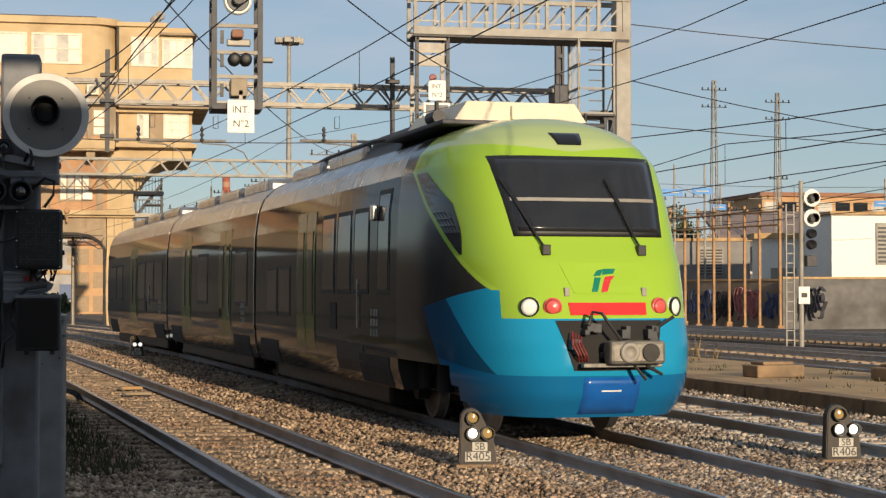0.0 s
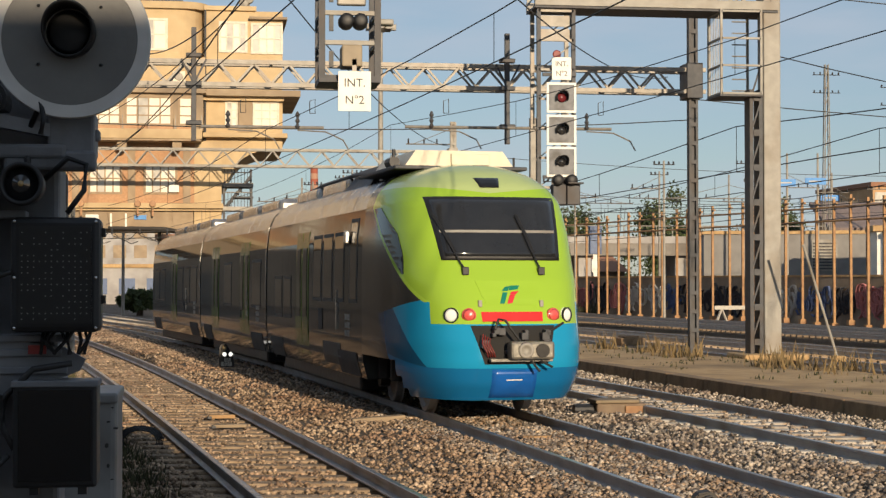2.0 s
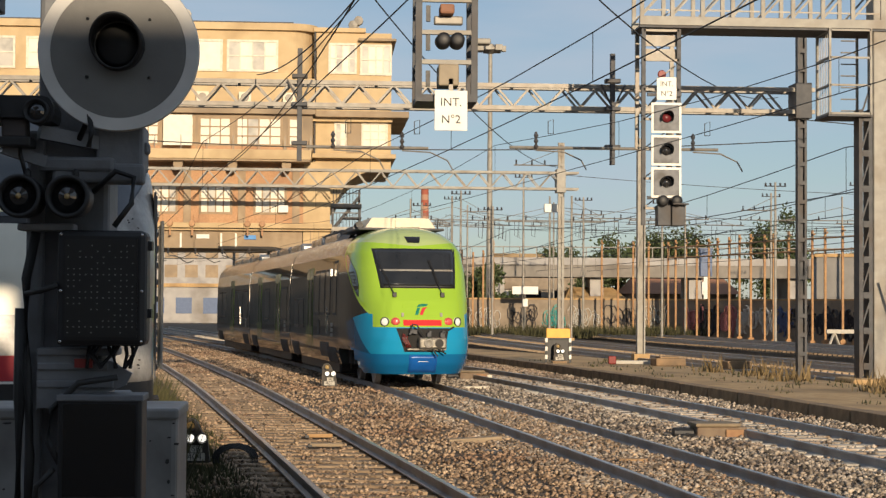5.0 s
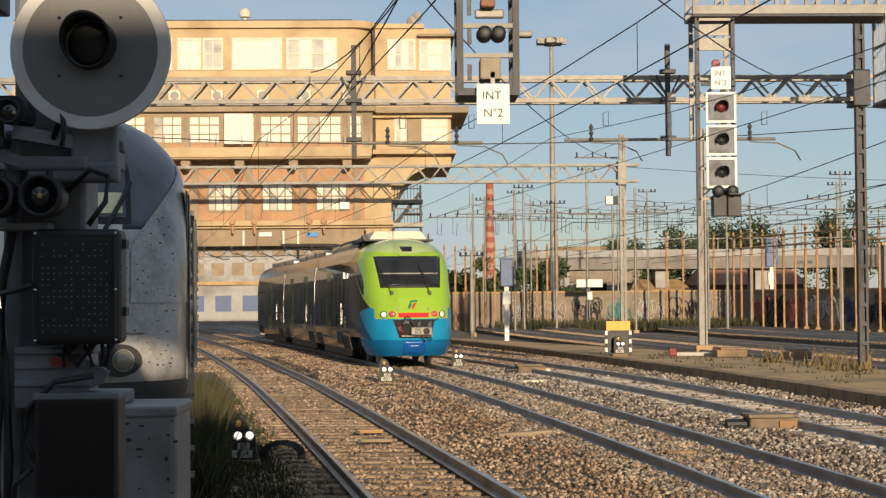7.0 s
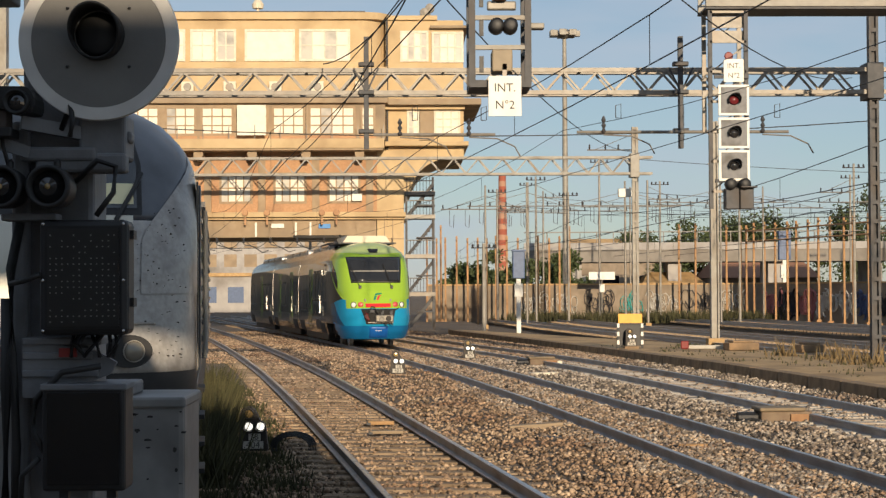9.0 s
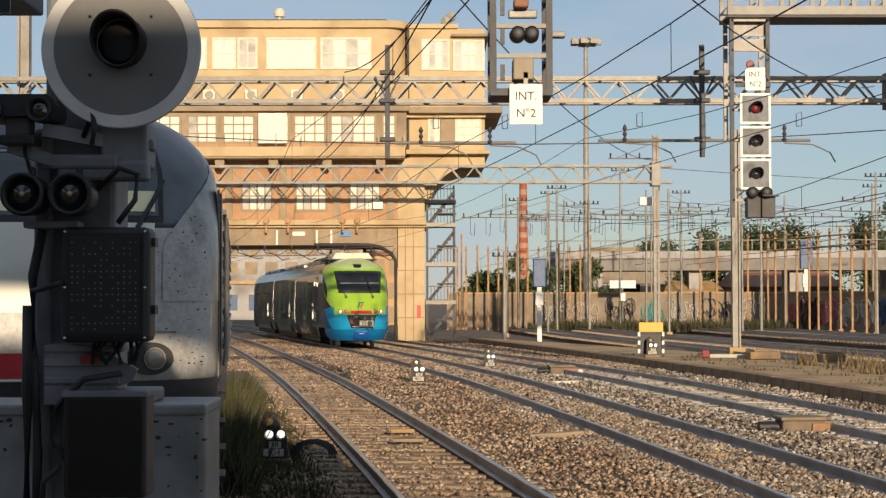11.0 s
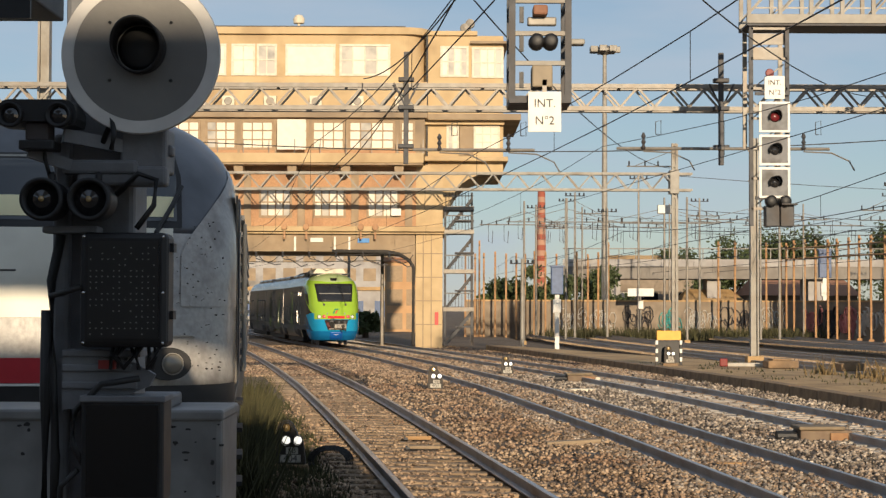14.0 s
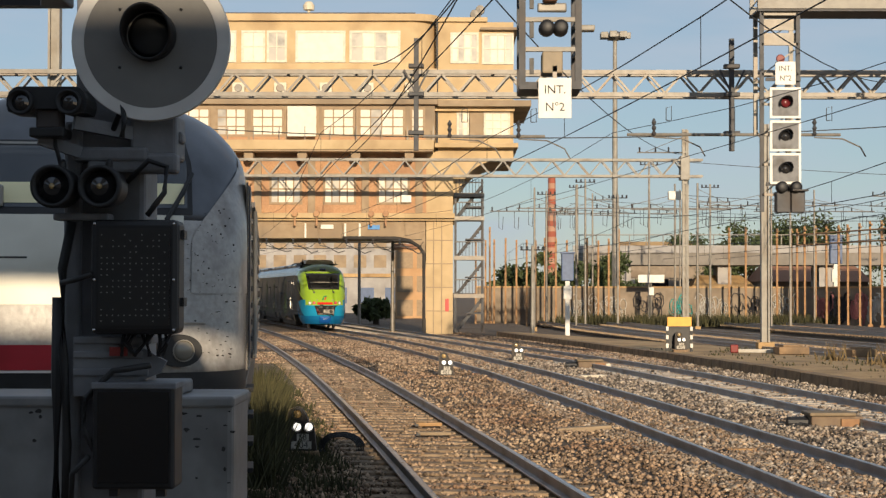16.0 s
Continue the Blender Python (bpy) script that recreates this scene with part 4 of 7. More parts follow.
    for a, b, g in ((-2.2, -1.5, GLASS_OLD), (-5.05, -2.6, GLASS_OLD), (-7.05, -5.35, BLIND), (-8.9, -7.35, BLIND), (-10.95, -9.25, BLIND), (-12.9, -11.3, GLASS_OLD), (-15, -13.3, BLIND), (-17, -15.4, GLASS_OLD), (-19.2, -17.4, BLIND)):
        window_grid("window", a, b, 10.55, 12.05, max(1, round((b - a) / 0.55)), 3, t, [BLIND, g, BLIND], -0.62, "wide window with blinds drawn", frame_mat=FRAME_BROWN)
        part("sill_panel", B(a - 0.1, -0.66, 10.26, b + 0.1, -0.6, 10.5), BRICK, t)
    bl = part("roller_blind", B(-8.95, -1.3, 10.45, -7.4, -1.26, 12.1), BLIND, t, "white outside blind")
    part("blind_arm", T((-8.9, -1.28, 12.1), (-8.9, -0.6, 12.15), 0.03), STEEL, bl)
    part("blind_arm", T((-7.45, -1.28, 12.1), (-7.45, -0.6, 12.15), 0.03), STEEL, bl)
    # balcony rail
    for x in np.arange(XL, -1, 1.4):
        part("rail_post", B(x, -1.45, 10.25, x + 0.04, -1.41, 11.0), STEEL, t)
    part("eave_slab", B(XL, -0.95, 12.25, -0.75, D, 12.75, bevel=0.03), SOFFIT, t, "flat eaves")
    part("parapet", B(XL, -0.35, 12.75, -0.8, D, 14.3), PLASTER, t, "cream parapet wall")
    for x in (-2.2, -4.6, -6.9, -9.4, -11.7, -13.3):
        fan = part("condenser", B(x - 0.34, -0.85, 12.85, x + 0.34, -0.4, 13.45, bevel=0.02), CREAM_METAL, t, "white air-conditioning condenser")
        part("fan_grille", lathe(bmesh.new(), [(0.02, -0.90), (0.2, -0.90), (0.22, -0.86)], 16, "y", (x, 0.0, 13.15)), STEEL, fan)
    # third storey with a rounded corner
    pts = [(XL, 0.2), (-2.2, 0.2)]
    pts += [(-2.2 + 1.3 * math.sin(a), 1.5 - 1.3 * math.cos(a)) for a in np.linspace(0.1, math.pi / 2, 8)] + [(-0.9, D), (XL, D)]
    bm = bmesh.new()
    lo = [bm.verts.new((x, y, 14.3)) for x, y in pts]
    hi = [bm.verts.new((x, y, 17.0)) for x, y in pts]
    for i in range(len(pts)):
        j = (i + 1) % len(pts)
        bm.faces.new((lo[i], lo[j], hi[j], hi[i]))
    bm.faces.new(hi)
    bm.faces.new(lo[::-1])
    bmesh.ops.recalc_face_normals(bm, faces=bm.faces)
    part("top_wall", bm, PLASTER, t, "cream top storey with a rounded corner")
    bm = bmesh.new()
    big = [(x + (0.25 if x > -10 else 0), y - (0.25 if y < 2 else 0)) for x, y in pts]
    lo = [bm.verts.new((x, y, 17.0)) for x, y in big]
    hi = [bm.verts.new((x, y, 17.38)) for x, y in big]
    for i in range(len(pts)):
        j = (i + 1) % len(pts)
        bm.faces.new((lo[i], lo[j], hi[j], hi[i]))
    bm.faces.new(hi)
    bm.faces.new(lo[::-1])
    bmesh.ops.recalc_face_normals(bm, faces=bm.faces)
    part("roof", bm, PLASTER, t, "flat roof with a cream cornice")
    part("roof_edge", B(XL, -0.02, 17.38, -2.0, 0.3, 17.45), STEEL_DARK, t, "dark roof flashing")
    for a, b, c, g in ((-5.6, -2.9, 4, [GLASS_OLD, BLIND]), (-8.6, -5.95, 1, [BLIND]), (-10.2, -9.2, 2, [GLASS_OLD]), (-11.6, -10.4, 2, [BLIND]), (-13.4, -12.0, 2, [GLASS_OLD, BLIND]), (-16.5, -14, 3, [BLIND]), (-20, -17.2, 3, [GLASS_OLD, BLIND])):
        window_grid("window", a, b, 14.75, 16.4, c, 2 if c > 1 else 1, t, g, 0.18, "large white window")
    part("top_sill", B(XL, 0.05, 14.3, -2.2, 0.2, 14.62, bevel=0.02), PLASTER, t)
    # the wing over the yard side
    wing = bmesh.new()
    box(wing, -0.88, 0.5, 9.55, 3.45, D, 17.0)
    part("wing_wall", wing, PLASTER, t, "cream wing wall")
    part("wing_roof", B(-0.9, 0.3, 17.0, 2.0, D, 17.25, bevel=0.02), PLASTER, t)
    part("wing_roof", B(1.6, 0.1, 16.52, 3.7, D, 16.66, bevel=0.02), SOFFIT, t)
    window_grid("window", 0.0, 1.45, 14.75, 16.35, 4, 2, t, [BLIND, GLASS_OLD], 0.48, "white window")
    window_grid("window", 1.75, 3.4, 14.7, 16.3, 4, 2, t, [BLIND, BLIND, GLASS_OLD], 0.48, "white bay window")
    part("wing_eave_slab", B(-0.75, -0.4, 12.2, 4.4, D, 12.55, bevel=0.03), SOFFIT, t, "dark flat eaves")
    part("wing_band", B(-0.9, 0.1, 12.0, 3.5, 0.5, 12.2), PLASTER, t)
    window_grid("window", 0.35, 0.95, 10.6, 11.95, 2, 3, t, [BLIND, GLASS_OLD], 0.48, "white window")
    window_grid("window", 1.85, 3.2, 10.6, 11.95, 3, 3, t, [BLIND], 0.48, "white window")
    part("wing_panel", B(0.98, 0.42, 10.3, 1.8, 0.5, 11.95), SOFFIT, t)
    part("wing_slab", B(-0.92, -0.2, 9.95, 3.7, D, 10.2, bevel=0.03), PLASTER, t, "cream slab")
    bm = bmesh.new()
    pts = [(0.1, 9.55), (3.45, 9.55), (3.45, 9.3)] + [(2.6 - 2.2 * math.sin(a), 7.0 + 2.3 * math.cos(a)) for a in np.linspace(0, 1.35, 7)] + [(0.1, 7.2)]
    plate(bm, pts, 0.5, D)
    part("wing_arch", bm, PLASTER, t, "curved bracket under the wing")
    # roof clutter
    bm = bmesh.new()
    tube(bm, (-8.0, 1, 17.3), (-8.0, 1, 17.8), 0.08)
    lathe(bm, [(0.05, 0.0), (0.3, 0.05), (0.33, 0.3), (0.2, 0.5), (0.01, 0.55)], 14, "z", (-8.0, 1, 17.7))
    part("roof_beacon", bm, CREAM_METAL, t, "pale roof beacon")
    bm = bmesh.new()
    for x, z in ((1.6, 17.75), (1.3, 17.5)):
        lathe(bm, [(0.02, -0.3), (0.25, -0.25), (0.27, 0.0), (0.1, 0.1)], 14, "y", (x, 1, z))
        tube(bm, (x, 1, 17.2), (x, 1, z), 0.05)
    part("roof_siren", bm, STEEL, t, "grey roof loudspeakers")
    part("drain_pipe", T((-0.8, 0.42, 9.8), (-0.8, 0.42, 17.0), 0.06), STEEL_DARK, t, "dark rainwater pipe")
    # brackets and pipe at pier
    return t


build_signal_box()


def build_stair_tower():
    t = thing("iron_stair", pose(0.24, 92.4, -0.25), "rusty iron escape stair tower beside the signal box pier", "stairs")
    for x in (0, 1.5):
        for y in (0, 1.6):
            part("post", B(x - 0.06, y - 0.06, 0, x + 0.06, y + 0.06, 8.6 if y else 7.6), STEEL_DARK, t)
    for z in (1.9, 4.0, 6.2, 7.5):
        part("landing", B(-0.1, -0.1, z, 1.6, 1.7, z + 0.10), STEEL, t)
    for i, z in enumerate((0, 2.0, 4.1, 6.3)):
        for k in range(9):
            x = 0.1 + 1.3 * k / 8
            part("tread", B(x - 0.09, 0.2, z + 0.2 * k, x + 0.09, 1.2, z + 0.2 * k + 0.04), STEEL_DARK, t)
        bm = bmesh.new()
        bar(bm, (0.0, 0.2, z), (1.5, 0.2, z + 1.85), 0.05, 0.16)
        bar(bm, (0.0, 1.2, z), (1.5, 1.2, z + 1.85), 0.05, 0.16)
        part("stringer", bm, STEEL_DARK, t)
    for z in (1.0, 3.0, 5.1, 6.9):
        part("half_landing", B(0.55, -0.1, z, 1.6, 1.7, z + 0.08), STEEL_DARK, t, "dark half landing")
    for z in (1.9, 4.0, 6.2, 7.5):
        for k in range(9):
            part("baluster", B(0.02 + 0.18 * k, -0.07, z + 0.1, 0.05 + 0.18 * k, -0.04, z + 1.0), STEEL_DARK, t)
        part("toe_board", B(-0.1, -0.12, z, 1.6, -0.1, z + 0.22), STEEL, t, "pale toe board")
    for z in (2.9, 5.0, 7.2, 8.3):
        part("handrail", T((-0.05, -0.05, z), (1.55, -0.05, z), 0.03), STEEL, t)


build_stair_tower()


def build_arch_lines():
    t = thing("arch_line_gear", pose(0, 90.6, 0), "dark overhead line gear hanging under the bridge beam", "overhead line")
    rng = random.Random(23)
    for z in (4.72, 4.38):
        part("span_wire", path_tube(bmesh.new(), arc_points((-14.0, 0, z), (-1.6, 0, z + 0.1), 0.12, 10), 0.022, 5), RUBBER, t)
    for k in range(7):
        x = -11.5 + 1.45 * k
        part("insulator", lathe(bmesh.new(), [(0.03, 0), (0.08, 0.08), (0.03, 0.16), (0.08, 0.24), (0.03, 0.34)], 8, "z", (x, 0, 4.55)), STEEL_DARK, t, "dark insulator")
        part("steady_arm", path_tube(bmesh.new(), [(x, 0, 4.5), (x + 0.5, 0.1, 4.42 + rng.uniform(-0.1, 0.05)), (x + 1.0, 0.2, 4.15 + rng.uniform(-0.1, 0.1)), (x + 1.35, 0.2, 4.2)], 0.03, 5), STEEL_DARK, t, "dark steady arm")
        part("jumper", path_tube(bmesh.new(), arc_points((x, 0.3, 4.8), (x + 1.3, -0.3, 4.7), 0.35 + 0.2 * rng.random(), 8), 0.02, 5), RUBBER, t, "sagging jumper cable")


build_arch_lines()

# ---- lattice gantries ----


def lattice(name, x0, x1, y, z0, z1, depth, bay, material, label, posts=()):
    t = thing(name, pose(x0, y, z0), label, "gantry")
    L, H = x1 - x0, z1 - z0
    for yy in (0, depth):
        for z in (0, H):
            part("chord", B(0, yy - 0.05, z - 0.06, L, yy + 0.05, z + 0.06), material, t, "angle steel chord")
    n = int(L / bay)
    me = {}
    for yy in (0, depth):
        for k in range(n):
            for up in (0, 1):
                a, b = (k * bay, (k + 0.5) * bay) if up else ((k + 1) * bay, (k + 0.5) * bay)
                bm = bmesh.new()
                bar(bm, (a, yy, 0.04), (b, yy, H - 0.04), 0.045, 0.06)
                part("diagonal", bm, material, t)
    for k in range(0, n, 2):
        part("cross_bar", B(k * bay, 0, H - 0.03, k * bay + 0.05, depth, H + 0.03), material, t)
    for px, top in posts:
        bm = bmesh.new()
        box(bm, px - x0 - 0.09, 0.16, -z0 + lie(y) - 0.2, px - x0 + 0.09, 0.18, top - z0)
        for sx in (-0.10, 0.10):
            box(bm, px - x0 + sx - 0.035, 0.05, -z0 + lie(y) - 0.2, px - x0 + sx + 0.035, 0.30, top - z0)
        k = 0.0
        while k < top + 0.1:
            box(bm, px - x0 - 0.11, 0.04, -z0 + k, px - x0 + 0.11, 0.06, -z0 + k + 0.12)
            k += 0.55
        tone = STEEL_DARK if material is STEEL else STEEL_PALE
        part("mast", bm, tone, t, "battened steel mast")
        part("mast_clamp", B(px - x0 - 0.24, -0.12, -0.2, px - x0 + 0.24, depth + 0.1, H + 0.2, bevel=0.02), tone, t)
    return t


lattice("lattice_gantry", -14.5, 13.9, 47.3, 7.62, 8.26, 0.6, 0.98, STEEL, "grey lattice girder gantry carrying the overhead line", [(13.55, 9.9)])
DROP = thing("drop_post", pose(7.95, 47.2, 6.0), "dark steel drop post clamped to the lattice gantry", "post")
part("tube", B(-0.07, -0.07, 0, 0.07, 0.07, 3.2, bevel=0.01), STEEL_DARK, DROP)
for z in (0.45, 1.55, 2.35):
    part("clamp", B(-0.22, -0.13, z, 0.22, 0.13, z + 0.12, bevel=0.02), STEEL_DARK, DROP)
part("bracket", bar(bar(bmesh.new(), (-0.35, -0.1, 2.3), (0, -0.1, 1.6), 0.05, 0.05), (0.35, -0.1, 2.3), (0, -0.1, 1.6), 0.05, 0.05), STEEL_DARK, DROP)
copy_thing(DROP, pose(-1.0, 47.2, 6.0))


def cross_tube(x0, x1, z):
    """A horizontal tube on a drop post, with the line's insulators and steady arms."""
    t = thing("cross_tube", pose(0, 47.08, z), "grey horizontal tube carrying insulators below the lattice gantry", "line tube", "line tubes")
    part("tube", T((x0, 0, 0), (x1, 0, 0), 0.045, n=8), STEEL, t)
    for x in (x0 + 0.75, x1 - 0.75):
        part("insulator", lathe(bmesh.new(), [(0.03, -0.05), (0.07, 0.02), (0.03, 0.1), (0.07, 0.18), (0.03, 0.26), (0.07, 0.34), (0.02, 0.45)], 10, "z", (x, -0.08, 0)), STEEL_DARK, t, "dark insulator string")
        part("hanger", path_tube(bmesh.new(), [(x + 0.35, -0.05, 0.4), (x + 0.35, -0.05, 0.75), (x + 0.5, -0.05, 0.8), (x + 0.5, -0.05, 0.4), (x + 0.35, -0.05, 0.4)], 0.014, 5), STEEL_DARK, t, "thin wire loop")
        part("steady_arm", path_tube(bmesh.new(), [(x, -0.05, -0.08), (x + 0.8, -0.05, -0.12), (x + 1.3, -0.05, -0.35), (x + 1.45, -0.05, -0.62)], 0.022, 6), STEEL, t, "bent steady arm")


cross_tube(4.97, 11.0, 6.46)
cross_tube(-0.8, 2.65, 6.40)
lattice("lattice_gantry", -13.5, 13.3, 88.0, 8.12, 8.98, 0.6, 1.30, STEEL_PALE, "pale lattice girder gantry in front of the signal box", [(12.35, 10.6)])


def build_signal_gantry():
    """The portal that carries the three-aspect signal."""
    Y = 41.3
    t = thing("signal_gantry", pose(0, Y, 0), "grey steel signal gantry with railings, cage and a concrete column", "gantry")
    for yy in (0.0, 1.1):
        for z0, z1 in ((9.05, 9.28), (10.18, 10.32)):
            part("beam", B(7.6, yy - 0.06, z0, 14.0, yy + 0.06, z1, bevel=0.01), STEEL_PALE, t, "pale grey gantry beam")
        for k in range(9):
            x = 7.66 + 6.2 * k / 8
            part("upright", B(x - 0.05, yy - 0.04, 9.28, x + 0.05, yy + 0.04, 10.18), STEEL_PALE, t)
        for k in range(8):
            x = 7.66 + 6.2 * k / 8
            part("brace", bar(bmesh.new(), (x, yy, 9.3), (x + 0.77, yy, 10.15), 0.035, 0.05), STEEL_PALE, t)
            part("mesh_panel", B(x + 0.08, yy - 0.01, 9.42, x + 0.70, yy + 0.0, 9.46), STEEL, t)
    part("walkway", B(7.6, -0.05, 8.99, 14.0, 1.15, 9.04), STEEL_DARK, t, "dark walkway floor")
    # right column: concrete and a battened steel leg
    part("column", B(13.62, 0.0, -0.1, 14.08, 0.5, 10.7, bevel=0.03), STEEL_PALE, t, "pale concrete column")
    bm = bmesh.new()
    for x in (13.30, 13.55):
        box(bm, x - 0.05, 0.02, -0.1, x + 0.05, 0.45, 7.0)
    part("leg", bm, STEEL_DARK, t, "dark battened steel leg")
    for z in np.arange(0.4, 7.0, 0.9):
        part("batten", B(13.35, 0.0, z, 13.5, 0.03, z + 0.16), STEEL_DARK, t)
        part("lacing", bar(bmesh.new(), (13.32, 0.02, z + 0.2), (13.53, 0.02, z + 0.85), 0.03, 0.04), STEEL_DARK, t)
    part("footing", B(12.9, -0.6, 0.02, 14.6, 1.0, 0.18, bevel=0.06), CONCRETE, t, "crumbling concrete footing")
    # access cage
    for x in (12.46, 13.52):
        for y in (-0.1, 1.0):
            part("cage_post", B(x - 0.03, y - 0.03, 6.85, x + 0.03, y + 0.03, 9.05), STEEL_PALE, t)
    for z in (6.88, 7.6, 8.3, 9.0):
        part("cage_rail", B(12.46, -0.13, z - 0.025, 13.52, -0.08, z + 0.025), STEEL_PALE, t)
        part("cage_rail", B(12.43, -0.1, z - 0.025, 12.49, 1.0, z + 0.025), STEEL_PALE, t)
    for k in range(7):
        part("cage_bar", B(12.46, 0.0 + 0.14 * k, 6.9, 12.475, 0.015 + 0.14 * k, 9.0), STEEL, t)
    part("cage_floor", B(12.41, -0.15, 6.80, 13.56, 1.05, 6.85), STEEL_DARK, t)
    for z in np.arange(7.0, 9.0, 0.3):
        part("rung", T((12.9, 0.4, z), (13.3, 0.4, z), 0.018), STEEL, t)
    # hanging signal leg on the other side
    for x in (7.72, 8.62):
        part("hanger", B(x - 0.05, 0.05, 4.0, x + 0.05, 0.14, 9.05), STEEL_DARK, t)
        part("hanger", B(x - 0.05, 0.9, 6.0, x + 0.05, 0.99, 9.05), STEEL, t)
    for z in np.arange(4.4, 9.0, 0.75):
        part("hanger_bar", B(7.72, 0.05, z, 8.62, 0.11, z + 0.06), STEEL, t)
        part("hanger_brace", bar(bmesh.new(), (7.72, 0.5, z), (8.62, 0.5, z + 0.7), 0.03, 0.03), STEEL, t)
    for z in (8.55, 8.2):
        part("back_plate", B(7.74, 0.2, z, 8.6, 0.24, z + 0.28), STEEL, t)
    return t


build_signal_gantry()


def lamp_unit(t, x, z, y, s, lens, plate_mat=None, rim=WHITE):
    """One square aspect: white-edged dark plate, hood and lens."""
    part("backboard", B(x - s, y, z - s, x + s, y + 0.03, z + s, bevel=0.008), rim, t, "white-edged square backboard")
    part("face", B(x - s * 0.84, y - 0.012, z - s * 0.84, x + s * 0.84, y - 0.001, z + s * 0.84), plate_mat or GREY_PAINT, t, "grey signal face")
    bm = bmesh.new()
    n = 16
    r, L = s * 0.42, 0.32
    a = [bm.verts.new((x + r * math.cos(q), y - 0.02, z + r * math.sin(q))) for q in np.linspace(-0.6, math.pi + 0.6, n)]
    b = [bm.verts.new((x + r * 0.95 * math.cos(q), y - 0.02 - L * (0.55 + 0.45 * max(0, math.sin(q))), z + r * 0.95 * math.sin(q))) for q in np.linspace(-0.6, math.pi + 0.6, n)]
    for i in range(n - 1):
        bm.faces.new((a[i], a[i + 1], b[i + 1], b[i]))
    ob = part("hood", bm, BLACK, t, "black lamp hood", True)
    so = ob.modifiers.new("thickness", "SOLIDIFY")
    so.thickness = 0.012
    part("lens", lathe(bmesh.new(), [(r * 0.8, -0.03), (r * 0.6, -0.05), (0.001, -0.06)], 18, "y", (x, y, z)), lens, t, "", True)


def int_sign(t, x0, x1, z0, z1, y):
    part("sign_board", B(x0, y, z0, x1, y + 0.02, z1, bevel=0.004), WHITE, t, "white enamel sign lettered INT. N°2")
    w, h = x1 - x0, z1 - z0
    words("lettering", "INT.", w * 0.36, pose((x0 + x1) / 2, y - 0.003, z0 + h * 0.70), INK, t)
    words("lettering", "N°2", w * 0.36, pose((x0 + x1) / 2, y - 0.003, z0 + h * 0.27), INK, t)


def build_hanging_signal():
    t = thing("colour_light_signal", pose(0, 41.2, 0), "three-lamp railway signal with white-edged plates hanging from a gantry", "railway signal")
    for z, l in ((6.70, LAMP_RED), (5.88, LENS), (5.07, LENS)):
        lamp_unit(t, 8.27, z, 0.0, 0.385, l)
    for z in (7.25, 4.65):
        part("support", B(7.8, 0.04, z, 8.66, 0.12, z + 0.08), STEEL_DARK, t)
    int_sign(t, 8.02, 8.52, 7.15, 7.72, -0.02)
    part("red_marker", lathe(bmesh.new(), [(0.001, -0.03), (0.09, -0.03), (0.11, 0.0), (0.001, 0.02)], 18, "y", (8.16, 0.05, 7.80)), RED_HOSE, t, "round red marker above the sign")
    for x in (8.17, 8.52):
        part("call_on_lamp", lathe(bmesh.new(), [(0.10, -0.25), (0.14, -0.22), (0.14, 0.0), (0.08, 0.05)], 16, "y", (x - 0.02, 0, 4.60)), BLACK, t, "small black lamp", True)
    for x in (8.20, 8.56):
        part("number_box", B(x - 0.17, -0.1, 3.98, x + 0.17, 0.25, 4.50, bevel=0.02), STEEL_DARK, t, "dark grey indicator box")
    part("box_hood", B(8.38, -0.3, 4.5, 8.78, 0.2, 4.54, bevel=0.01), STEEL_DARK, t)
    part("stem", B(8.3, 0.05, 3.98, 8.42, 0.2, 7.3), STEEL_DARK, t)


build_hanging_signal()


